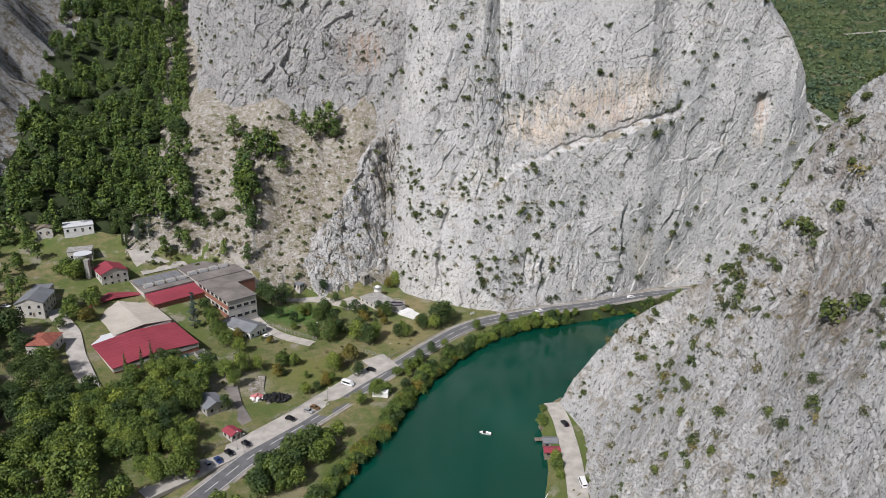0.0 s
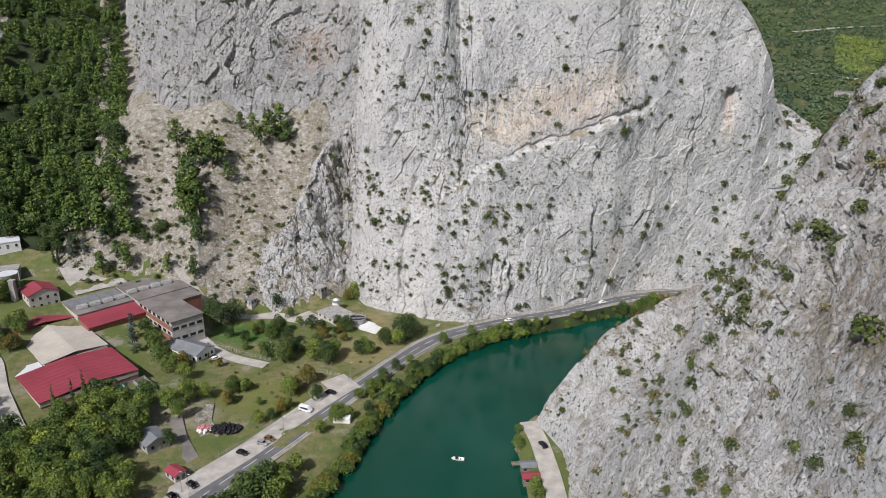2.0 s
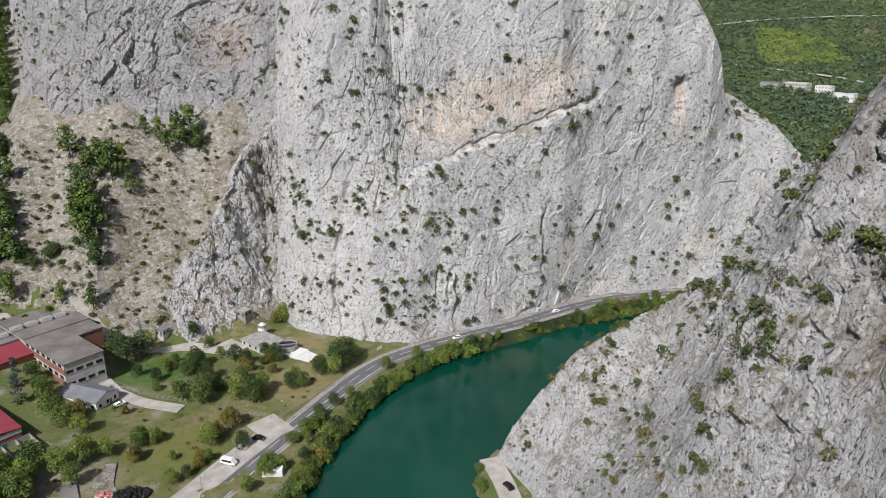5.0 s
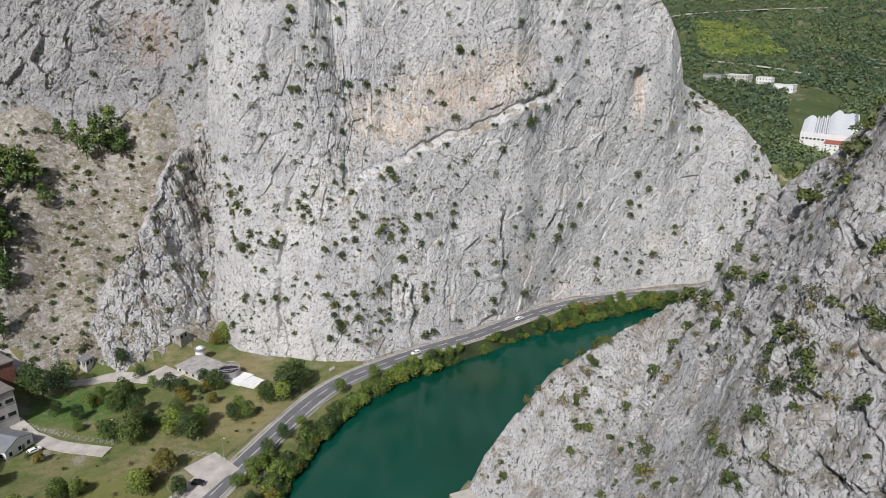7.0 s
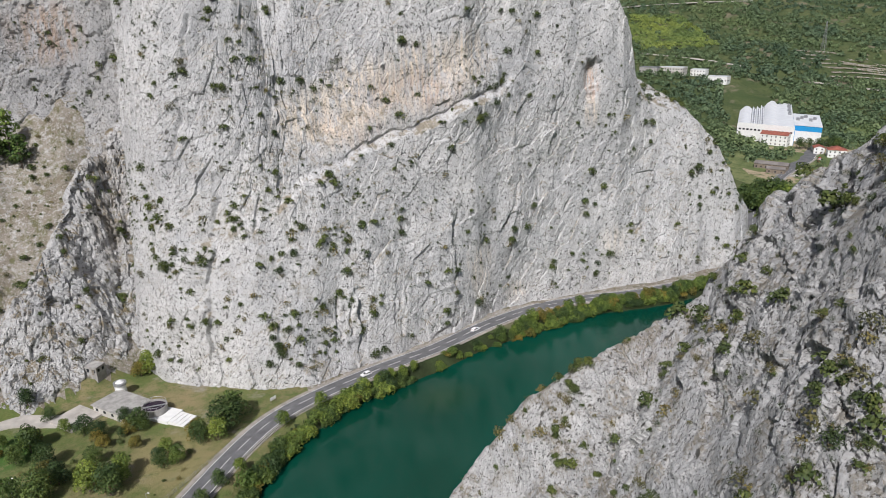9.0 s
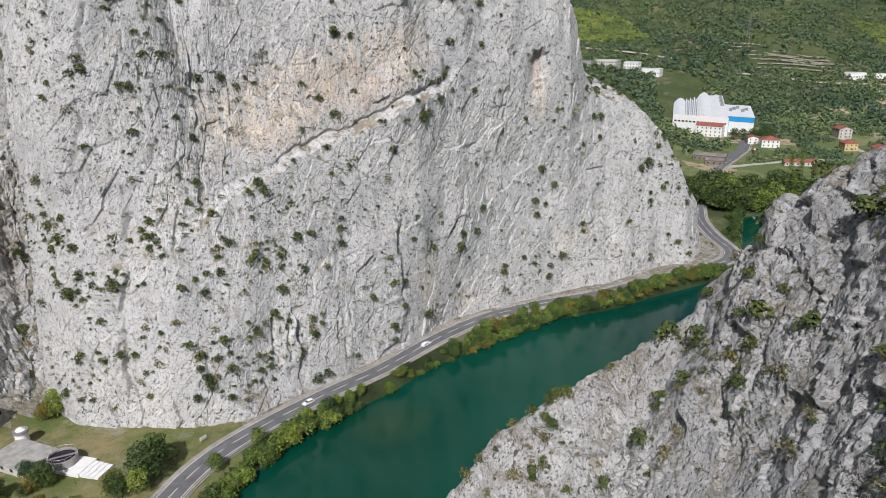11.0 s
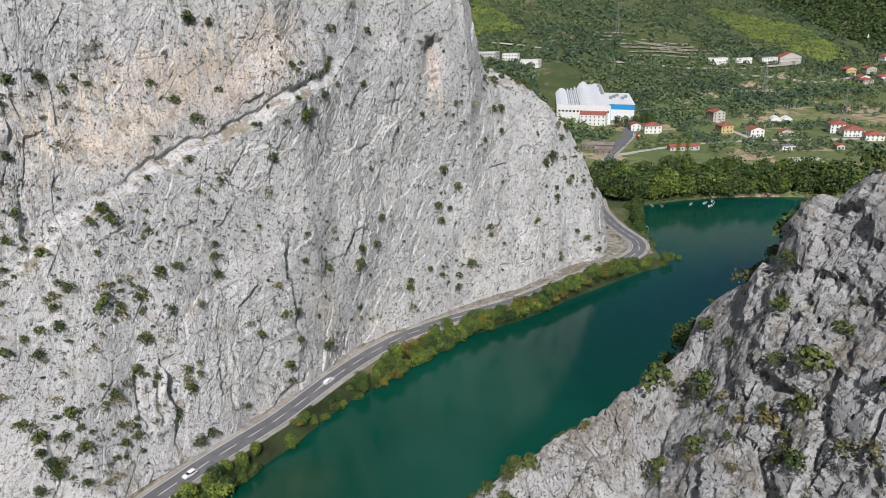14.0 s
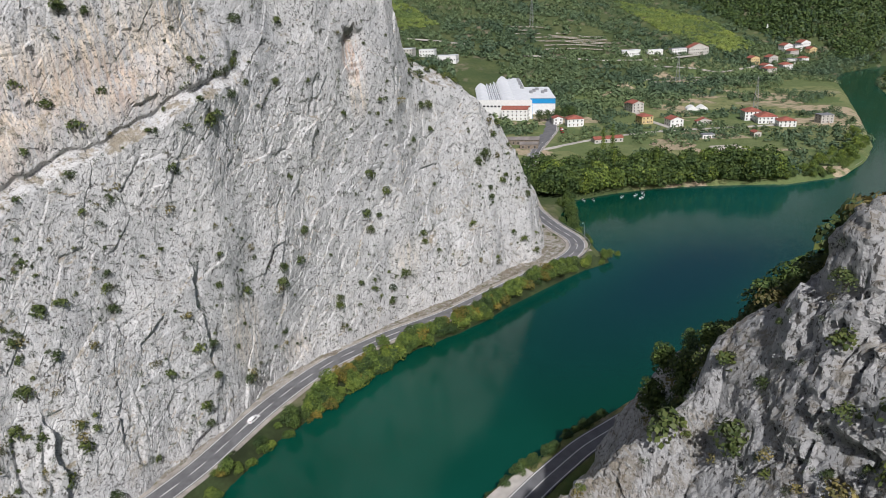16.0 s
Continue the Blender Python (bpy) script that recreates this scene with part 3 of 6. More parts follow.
P = cliff_sheet("cliff", CLIFF_BASE, heights, cliff_shape, 1080, M_CLIFF, (2.0, 0.20, 0.38, 0.15, 0.07), 1, FISSURES, PILLARS, (13, 120))
CLIFF_P = P
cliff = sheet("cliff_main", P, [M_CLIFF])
tagged(cliff, "pale grey limestone cliff with orange streaks and ledges", "cliff", kind="structure")

BACK_BASE = [(-235, 640), (-190, 540), (-170, 480), (-150, 455), (-120, 446), (-75, 446), (-48, 438), (-36, 426), (-18, 418), (25, 416)]
P = cliff_sheet("back", BACK_BASE, np.linspace(30, 230, 270), lambda s, h, x: (0.16 * (h - 80), h), 560, M_BACK_SHADED, (3.6, 0.6, 1.0, 0.4, 0.16), 5)
BACK_P = P
tagged(sheet("cliff_back", P, [M_BACK_SHADED]), "grey limestone back wall above the scree", "cliff", kind="structure")

def rib_height(x, y):
    """The rock rib between the scree and the main wall."""
    foot = np.interp(x, [-96, -84, -58, -45, -38, -30], [364, 351, 352, 362, 370, 376])
    d = y - foot
    south = 4 + np.where(d < 29, 1.6 * d, 46.4 + 2.0 * (d - 29))
    west = 20 + 3.6 * (x - np.interp(y, [350, 357, 385, 402, 440], [-92, -86, -60, -55, -48])) + 0.55 * (y - 352)
    cap = 62 + 1.7 * (x + 54) - 0.7 * np.clip(y - 409, 0, 60)
    lows = np.stack([south, west, cap]) / 1.2
    return -1.2 * np.log(np.exp(-lows + lows.min(0)).sum(0)) + 1.2 * lows.min(0)


rx, ry = np.arange(-98, -24, 0.4), np.arange(350, 430, 0.36)
RX, RY = np.meshgrid(rx, ry)
RZ = rib_height(RX, RY)
# a narrow chute beside the main wall
RZ = RZ - 6 * np.exp(-((RX + 34.5 + 0.08 * np.clip(RY - 400, 0, 40)) / 2.6) ** 2) * step(RY, 368, 384)
RZ = np.clip(RZ, -4, 110)
flat = np.stack([RX.ravel(), RY.ravel(), RZ.ravel() * 0.8], 1)
rel = 2.4 * fbm(flat / 14, 4, 231)
f, edge = facets(flat / (5, 5, 7), 237)
rel += 1.3 * f - 0.7 * (1 - step(edge, 0, 0.08))
f, edge = facets(flat / (2, 2, 3), 239)
rel += 0.6 * f - 0.35 * (1 - step(edge, 0, 0.12))
ga, gb = np.gradient(RZ, ry, rx)
ln = np.sqrt(ga ** 2 + gb ** 2 + 1)
RIB = np.stack([RX, RY, RZ], -1) + np.stack([-gb / ln, -ga / ln, 1 / ln], -1) * rel.reshape(RZ.shape)[..., None]
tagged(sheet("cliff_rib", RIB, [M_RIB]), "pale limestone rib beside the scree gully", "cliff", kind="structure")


def spur_height(x, y):
    x80 = np.interp(y, [40, 116, 135, 158, 180, 198, 210, 226, 260], [50, 63.6, 66, 66.1, 80.7, 90, 100.3, 95.9, 106])
    foot = np.interp(y, [40, 116, 135, 158, 180, 200, 225, 245, 262], [14, 30, 35, 42, 49, 51, 55.9, 49, 59.7])
    swell = np.interp(y, [150, 180, 210, 245], [0.05, 0.05, 0, 0.21])
    up = (x - foot) / (x80 - foot)
    in01 = np.clip(up, 0, 1)
    west = np.where(x > x80, 80 + 2.1 * (x - x80), 4 + 76 * (up + 4 * swell * in01 * (1 - in01)))
    u, v = 0.78 * x - 0.63 * y, 0.63 * x + 0.78 * y
    crest = np.interp(u, [-140, -111, -95, -81, -68, -57, -45, -20, 0, 60], [-19, 16, 44, 59, 68, 77, 104, 124, 130, 190])
    north = crest - np.interp(v - 229, [-200, 0, 22, 160], [-380, 0, 35, 150])
    ridge = np.interp(y, [40, 110, 150, 170, 194, 202, 210, 230], [215, 172, 144, 119.5, 105.7, 93.5, 85, 70.5])
    east = ridge - np.interp(x, [0, 102, 134, 200], [-102, 0, 5, 75])
    lows = np.stack([west, north, east]) / 2.5
    z = -2.5 * np.log(np.exp(-lows + lows.min(0)).sum(0)) + 2.5 * lows.min(0)
    # the road below is cut into its foot, and beyond it lies the bank
    beyond = y - np.interp(x, [p[0] for p in ROAD_EAST], [p[1] for p in ROAD_EAST])
    z = np.where((x > 96) & (beyond > 0), -4, z)
    return np.minimum(z, 3.5 + 2.0 * np.clip(line_dist(np.asarray(x, float), np.asarray(y, float), ROAD_EAST) - 7.5, 0, 300))


sx = np.concatenate([np.arange(14, 46, 0.5), np.arange(46, 112, 0.24), np.arange(112, 190, 0.8)])
sy = np.concatenate([np.arange(30, 84, 1.2), np.arange(84, 262, 0.45), np.arange(262, 292, 0.9)])
nx, ny = np.meshgrid(sx, sy)
nz = spur_height(nx, ny)
flat = np.stack([nx.ravel(), ny.ravel(), nz.ravel() * 0.85], 1)
rel = 1.6 * fbm(flat / 26, 3, 31) + 0.15 * fbm(flat / 9, 3, 33, 0.5, True)
f, edge = facets(flat / 6.5 + 0.07 * fbm(flat / 6, 2, 35)[:, None], 37)
quiet = 0.4 + 0.8 * step(fbm(flat / 24, 3, 44), -0.3, 0.5)
rel += quiet * (1.3 * f - 0.6 * (1 - step(edge, 0, 0.06)))
f, edge = facets(flat / 2.3 + 0.08 * fbm(flat / 3, 2, 36)[:, None], 39)
rel += quiet * (0.5 * f - 0.3 * (1 - step(edge, 0, 0.11)))
rel += 0.12 * fbm(flat / 0.8, 2, 41)
SP = np.stack([nx, ny, nz], -1)
gyy, gxx = np.gradient(nz, sy, sx)
ln = np.sqrt(gxx ** 2 + gyy ** 2 + 1)
rel = rel.reshape(nz.shape) * step(nz, -2, 6)
SP += np.stack([-gxx / ln, -gyy / ln, 1 / ln], -1) * rel[..., None]
SP[..., 2] = np.maximum(SP[..., 2], -4)
spur = sheet("cliff_spur", SP, [M_SPUR])
tagged(spur, "steep grey limestone spur with dry shrubs", "cliff", kind="structure")


def road_strip(name, line, half, lift, material, n=300, soft_w=4, z=None):
    q, s = along(line, n)
    q = soften(q, soft_w)
    t = np.gradient(q, axis=0)
    t /= np.linalg.norm(t, axis=1, keepdims=True)
    nrm = np.stack([-t[:, 1], t[:, 0]], 1)
    zz = ground_height(q[:, 0], q[:, 1]) if z is None else np.full(len(q), z)
    zz = (soften(zz[:, None], 6)[:, 0] if z is None else zz) + lift
    cols = [np.column_stack([q + nrm * o, zz + dz]) for o, dz in ((-half, -1.5), (-half, 0), (half, 0), (half, -1.5))]
    return sheet(name, np.stack(cols, 1), [material])


tagged(road_strip("road_shoulder", ROAD, 5.3, -0.06, M_SHOULDER, z=ROAD_Z), "pale gravel road shoulder", "road", kind="structure")
tagged(road_strip("road", ROAD, 3.85, 0.0, M_ASPHALT, z=ROAD_Z), "two-lane asphalt road along the river", "road", kind="structure")
tagged(road_strip("road_east", ROAD_EAST, 3.6, 0.0, M_ASPHALT, 60, 4, z=6.0), "asphalt road below the spur", "road", kind="structure")
tagged(road_strip("quay_track", QUAY, 3.4, 0.0, M_GRAVEL, 60, 4, z=3.4), "white gravel track on the river bank", "road", kind="structure")


def lines(name, line, offsets, z, half=0.11, n=900, soft_w=12):
    """Painted lines beside a road's middle: offset, dash and gap in metres."""
    q, s = along(line, n)
    q = soften(q, soft_w)
    t = np.gradient(q, axis=0)
    t /= np.linalg.norm(t, axis=1, keepdims=True)
    nrm = np.stack([-t[:, 1], t[:, 0]], 1)
    bm = bmesh.new()
    for off, dash, gap in offsets:
        row = []
        for i in range(n):
            row.append([bm.verts.new((*(q[i] + nrm[i] * (off + h)), z)) for h in (-half, half)])
        for i in range(n - 1):
            if gap == 0 or s[i] % (dash + gap) < dash:
                bm.faces.new((row[i][0], row[i][1], row[i + 1][1], row[i + 1][0]))
    me = bpy.data.meshes.new(name)
    bm.to_mesh(me)
    bm.free()
    me.materials.append(M_LINE)
    return tagged(new(name, me), "white painted road lines", "road marking", kind="structure")


lines("road_marking", ROAD, [(-3.45, 1, 0), (3.45, 1, 0), (0, 6, 4)], ROAD_Z + 0.006)
lines("road_marking", ROAD_EAST, [(-3.2, 1, 0), (3.2, 1, 0), (0, 1, 0)], 6.006, n=120, soft_w=6)

# ---- helpers for things ----
def part(name, bm, material, parent, label="", smooth=False):
    """Links a bmesh as one mesh object under a thing or a part."""
    me = bpy.data.meshes.new(name)
    bm.to_mesh(me)
    bm.free()
    for m in (material if isinstance(material, (list, tuple)) else [material]):
        me.materials.append(m)
    if smooth:
        me.polygons.foreach_set("use_smooth", np.full(len(me.polygons), True))
    ob = new(name, me)
    ob.parent = parent
    if label:
        ob["label"] = label
    return ob


def thing(name, label, category, group="", at=None):
    ob = new(name)
    ob.empty_display_size = 0.5
    if at is not None:
        ob.matrix_basis = at
    return tagged(ob, label, category, group)


def box(bm, x0, y0, z0, x1, y1, z1, m=0):
    v = [bm.verts.new(p) for p in ((x0, y0, z0), (x1, y0, z0), (x1, y1, z0), (x0, y1, z0), (x0, y0, z1), (x1, y0, z1), (x1, y1, z1), (x0, y1, z1))]
    for f in ((3, 2, 1, 0), (4, 5, 6, 7), (0, 1, 5, 4), (1, 2, 6, 5), (2, 3, 7, 6), (3, 0, 4, 7)):
        bm.faces.new([v[i] for i in f]).material_index = m
    return v


def boxed(*sides):
    bm = bmesh.new()
    for b in sides:
        box(bm, *b)
    return bm


def tube(bm, a, b, r0, r1, n=7):
    a, b = Vector(a), Vector(b)
    m = (b - a).to_track_quat("Z", "Y").to_matrix()
    ring = lambda c, r: [bm.verts.new(c + m @ Vector((r * math.cos(k * math.tau / n), r * math.sin(k * math.tau / n), 0))) for k in range(n)]
    p, q = ring(a, r0), ring(b, r1)
    for k in range(n):
        bm.faces.new((p[k], p[(k + 1) % n], q[(k + 1) % n], q[k]))
    bm.faces.new(p[::-1])
    bm.faces.new(q)


def extrude_profile(bm, pts, y0, y1, m=0):
    """A solid between two copies of a closed profile in x and z."""
    a = [bm.verts.new((x, y0, z)) for x, z in pts]
    b = [bm.verts.new((x, y1, z)) for x, z in pts]
    n = len(pts)
    for k in range(n):
        bm.faces.new((a[k], a[(k + 1) % n], b[(k + 1) % n], b[k])).material_index = m
    bm.faces.new(a[::-1]).material_index = m
    bm.faces.new(b).material_index = m


def ground_at(x, y):
    """Height of the ground sheet."""
    i = int(np.clip(np.searchsorted(gx, x) - 1, 0, len(gx) - 2))
    j = int(np.clip(np.searchsorted(gy, y) - 1, 0, len(gy) - 2))
    u, v = (x - gx[i]) / (gx[i + 1] - gx[i]), (y - gy[j]) / (gy[j + 1] - gy[j])
    a = GZ[j, i] * (1 - u) + GZ[j, i + 1] * u
    b = GZ[j + 1, i] * (1 - u) + GZ[j + 1, i + 1] * u
    return float(a * (1 - v) + b * v)


# ---- plants ----
def leaf_material(name, dark, lite, vary=0.35, patch=0.16):
    m, nt, b = mat(name, 0.65)
    g = nt.nodes.new("ShaderNodeNewGeometry")
    o = nt.nodes.new("ShaderNodeObjectInfo")
    c = mix(nt, g.outputs["Random Per Island"], dark, lite)
    t = mix(nt, o.outputs["Random"], tuple(v * (1 - vary) for v in (0.9, 1.0, 1.0)), tuple(1 + vary * k for k in (1.1, 0.7, 0.2)))
    c = mix(nt, 1.0, c, t, "MULTIPLY")
    v = coords(nt)
    c = mix(nt, noise_fac(nt, v, patch, 2, 0.5, 0.35, 0.65), mix(nt, 1.0, c, (0.72, 0.80, 0.85), "MULTIPLY"), mix(nt, 1.0, c, (1.3, 1.22, 0.95), "MULTIPLY"))
    nt.links.new(c, b.inputs["Base Color"])
    return m


M_BARK = plain("bark", (0.14, 0.11, 0.085), 0.95, vary=0.3, scale=2)
M_LEAF = leaf_material("broad_leaves", (0.050, 0.090, 0.018), (0.165, 0.225, 0.050))
M_LEAF_DARK = leaf_material("dark_leaves", (0.024, 0.050, 0.016), (0.078, 0.122, 0.036))
M_LEAF_YELLOW = leaf_material("yellowing_leaves", (0.08, 0.085, 0.018), (0.22, 0.17, 0.04), 0.25)
M_PINE = leaf_material("pine_needles", (0.034, 0.075, 0.020), (0.13, 0.195, 0.050), 0.35)
M_BLUE = leaf_material("blue_spruce_needles", (0.045, 0.070, 0.055), (0.12, 0.16, 0.14), 0.15)
M_BUSH = leaf_material("shrub_leaves", (0.028, 0.050, 0.016), (0.085, 0.112, 0.040), 0.35)
# extra blue in these leaf colours paints the haze of distance
M_WOODS_HAZE = leaf_material("hazy_woods", (0.060, 0.098, 0.050), (0.175, 0.225, 0.125), 0.25, 0.011)
M_DRY = leaf_material("dry_shrub", (0.06, 0.065, 0.028), (0.16, 0.145, 0.07), 0.3)
rng = np.random.default_rng(4)


def leaf_cloud(blobs, count, size, seed, flat=0.5):
    """Small leaf quads over the skins of blobs (x, y, z, r, squash)."""
    r = np.random.default_rng(seed)
    blobs = np.array(blobs, float)
    w = blobs[:, 3] ** 2
    pick = r.choice(len(blobs), count, p=w / w.sum())
    d = r.normal(size=(count, 3))
    d /= np.linalg.norm(d, axis=1, keepdims=True)
    d[:, 2] = np.where(d[:, 2] < -0.5, -d[:, 2], d[:, 2])
    rad = blobs[pick, 3] * (0.72 + 0.36 * r.random(count) ** 0.7)
    c = blobs[pick, :3] + d * rad[:, None] * np.stack([np.ones(count), np.ones(count), blobs[pick, 4]], 1)
    nrm = d + r.normal(size=(count, 3)) * flat + (0, 0, 0.25)
    nrm /= np.linalg.norm(nrm, axis=1, keepdims=True)
    a = np.cross(nrm, r.normal(size=(count, 3)))
    a /= np.linalg.norm(a, axis=1, keepdims=True)
    b = np.cross(nrm, a)
    s = size * (0.6 + 0.8 * r.random(count))[:, None]
    quad = np.stack([c - a * s * 0.5, c - b * s * 0.35, c + a * s * 0.5, c + b * s * 0.4], 1)
    return quad.reshape(-1, 3)


def quads_mesh(name, verts, material):
    me = bpy.data.meshes.new(name)
    n = len(verts)
    me.vertices.add(n)
    me.vertices.foreach_set("co", verts.astype(np.float32).ravel())
    me.loops.add(n)
    me.loops.foreach_set("vertex_index", np.arange(n, dtype=np.int32))
    me.polygons.add(n // 4)
    me.polygons.foreach_set("loop_start", np.arange(0, n, 4, dtype=np.int32))
    me.materials.append(material)
    me.update(calc_edges=True)
    return me


def make_tree(name, label, category, group, blobs, trunk, limbs, leaves, size, material, seed, girth=0.22, bare=False):
    """A tree of unit make: tapered trunk with limbs, and a crown of leaf quads."""
    root = thing(name, label, category, group)
    bm = bmesh.new()
    tube(bm, (0, 0, -0.6), (0.1, 0, trunk), girth, girth * 0.45)
    for k in range(limbs):
        bx, by, bz = blobs[k % len(blobs)][:3]
        tube(bm, (0.05, 0, trunk * (0.45 + 0.08 * k)), (bx * 0.8, by * 0.8, bz), girth * 0.4, girth * 0.1, 5)
    part("trunk", bm, M_BARK, root)
    crown = new("crown", quads_mesh("crown", leaf_cloud(blobs, leaves, size, seed), material))
    crown.parent = root
    return root


def crown_blobs(n, wide, low, high, r0, r1, seed, squash=0.85, taper=0.5):
    r = np.random.default_rng(seed)
    out = []
    for k in range(n):
        h = low + (high - low) * (k + 0.5) / n
        f = 1 - taper * (k / n) ** 1.5
        ang, rad = 2.4 * k + r.random(), wide * f * (0.35 + 0.6 * r.random())
        out.append((rad * math.cos(ang), rad * math.sin(ang), h, r0 + (r1 - r0) * r.random() * f, squash))
    return out


OAK = "deciduous trees on the river flat"
PROTO = {}
PROTO["broad"] = [make_tree("tree", "green broadleaf tree with a rounded crown", "tree", OAK, crown_blobs(11, 2.6, 2.2, 6.6, 1.3, 2.1, 10 + k), 4.2, 6, 1700, 0.46, M_LEAF, 20 + k) for k in range(3)]
PROTO["dark"] = [make_tree("tree", "dark green broadleaf tree with a dense crown", "tree", OAK, crown_blobs(12, 2.8, 1.8, 7.2, 1.4, 2.2, 30 + k), 4.6, 6, 1900, 0.44, M_LEAF_DARK, 40 + k) for k in range(2)]
PROTO["yellow"] = [make_tree("tree", "broadleaf tree turning yellow in early autumn", "tree", OAK, crown_blobs(10, 2.2, 1.6, 5.4, 1.1, 1.8, 50), 3.6, 5, 1400, 0.44, M_LEAF_YELLOW, 51)]
PINES = "pines on the slopes"
PROTO["pine"] = [make_tree("pine_tree", "green pine with a layered uneven crown", "tree", PINES, crown_blobs(13, 2.1, 2.4, 9.2, 1.0, 1.7, 60 + k, 0.6, 0.75), 9.0, 7, 620, 0.66, M_PINE, 70 + k) for k in range(3)]
PROTO["spruce"] = [make_tree("spruce_tree", "blue-grey spruce beside the works", "tree", "spruces by the works", crown_blobs(16, 2.4, 0.9, 11.5, 0.7, 1.5, 80, 0.5, 0.92), 11.0, 5, 900, 0.5, M_BLUE, 81)]
PROTO["cypress"] = [make_tree("cypress_tree", "slim dark green cypress", "tree", "cypresses", [(0, 0, 0.8 + 0.9 * k, 0.95 - 0.07 * k, 1.3) for k in range(11)], 9.5, 0, 520, 0.42, M_LEAF_DARK, 91)]
PROTO["poplar"] = [make_tree("poplar_tree", "tall narrow grey-green poplar", "tree", "poplars", crown_blobs(18, 1.5, 2, 19, 1.0, 1.7, 95, 1.5, 0.6), 17, 6, 1100, 0.6, M_LEAF, 96)]
PROTO["bank"] = [make_tree("bank_shrub", "dense green shrub on the river bank", "shrub", "shrubs along the bank", crown_blobs(8, 1.9, 0.7, 2.7, 0.9, 1.4, 100 + k), 1.6, 4, 800, 0.4, (M_LEAF, M_LEAF_DARK, M_LEAF_YELLOW)[k], 104 + k, 0.1) for k in range(3)]


def make_bush(label, group, material, seed, leaves=300):
    root = thing("bush", label, "bush", group)
    bm = bmesh.new()
    for k in range(5):
        tube(bm, (0, 0, -0.3), (0.5 * math.cos(k * 1.26), 0.5 * math.sin(k * 1.26), 0.7), 0.05, 0.02, 4)
    part("stem", bm, M_BARK, root)
    blobs = crown_blobs(6, 0.75, 0.25, 1.05, 0.42, 0.7, seed)
    ob = new("foliage", quads_mesh("foliage", leaf_cloud(blobs, int(leaves * 1.8), 0.17, seed + 1), material))
    ob.parent = root
    return root


CLIFFY = "shrubs rooted in the rock"
PROTO["bush"] = [make_bush("dark green shrub rooted in limestone", CLIFFY, M_BUSH, 120 + 2 * k) for k in range(3)]
PROTO["dry"] = [make_bush("dry yellowish shrub on the rock", CLIFFY, M_DRY, 130 + 2 * k, 150) for k in range(2)]
used = set()
JOINED = {}
COUNTS = {}
PROTO["tuft"] = [make_bush("small grass tuft in a crack", CLIFFY, M_BUSH, 140, 56)]
MANY = {"tuft": 1, "bush": 280, "dry": 110, "broad": 150, "dark": 140, "pine": 130}


def plant(kind, x, y, z=None, scale=1.0, k=None, tilt=0.0, tall=1.0):
    """Stands a copy of a plant at a place; the first one is the model itself."""
    k = int(rng.integers(len(PROTO[kind]))) if k is None else k
    proto = PROTO[kind][k]
    z = ground_at(x, y) if z is None else z
    m = pose(x, y, z, tilt * (rng.random() - 0.5), tilt * (rng.random() - 0.5), rng.random() * 360)
    s = scale * (0.92 + 0.16 * rng.random())
    COUNTS[kind] = COUNTS.get(kind, 0) + 1
    if COUNTS[kind] > MANY.get(kind, 999):
        # past the countable ones: joined into one mesh of foliage
        JOINED.setdefault((kind, k), []).append(m @ Matrix.Diagonal((s, s, s * tall, 1)))
        return None
    if (kind, k) in used:
        ob = copy_thing(proto, m)
    else:
        used.add((kind, k))
        ob = proto
        ob.matrix_basis = m
    ob.scale = (s, s, s * tall)
    return ob


def scatter(kind, centre, spread, count, scale, away=(), tall=1.0, turn=0.0):
    """count plants in an ellipse."""
    c, s = math.cos(radians(turn)), math.sin(radians(turn))
    for _ in range(count):
        a, r = rng.random() * math.tau, math.sqrt(rng.random())
        dx, dy = r * spread[0] * math.cos(a), r * spread[1] * math.sin(a)
        x, y = centre[0] + c * dx - s * dy, centre[1] + s * dx + c * dy
        plant(kind, x, y, None, scale * (0.75 + 0.5 * rng.random()), tall=tall)


# trees on the flat between road and works
for kind, x, y, sc in (("dark", -35, 293, 1.0), ("broad", -33, 300, 0.85), ("broad", -41, 297, 1.0), ("dark", -54, 296, 1.05), ("broad", -62, 300, 0.9), ("dark", -50, 304, 0.8),
                       ("yellow", -41, 277, 1.1), ("yellow", -45, 272, 0.9), ("dark", -90, 333, 1.3), ("dark", -84, 338, 1.15), ("dark", -95, 338, 1.1), ("dark", -61, 325, 0.9),
                       ("dark", -64, 319, 0.75), ("broad", -20, 309, 0.55), ("dark", -46, 329, 0.8), ("dark", -41, 325, 0.7), ("dark", -1, 314, 1.25), ("dark", 2, 320, 1.1), ("broad", -4, 310, 0.9),
                       ("broad", -52, 333, 0.6), ("yellow", -30, 365, 0.9), ("broad", -27, 366, 1.0), ("dark", -58, 343, 0.6), ("dark", -66, 352, 0.7), ("broad", -110, 300, 1.0), ("broad", -104, 290, 1.05),
                       ("broad", -99, 284, 0.9), ("yellow", -96, 292, 0.8), ("broad", -92, 280, 0.8), ("broad", -118, 312, 0.8), ("broad", -108, 320, 0.8), ("dark", -36, 264, 0.6), ("broad", -47, 258, 0.5),
                       ("broad", -56, 248, 0.6), ("dark", -52, 251, 0.5), ("broad", -86, 262, 1.0), ("broad", -91, 257, 1.0), ("broad", -80, 266, 0.7)):
    plant(kind, x, y, None, sc * 1.25)
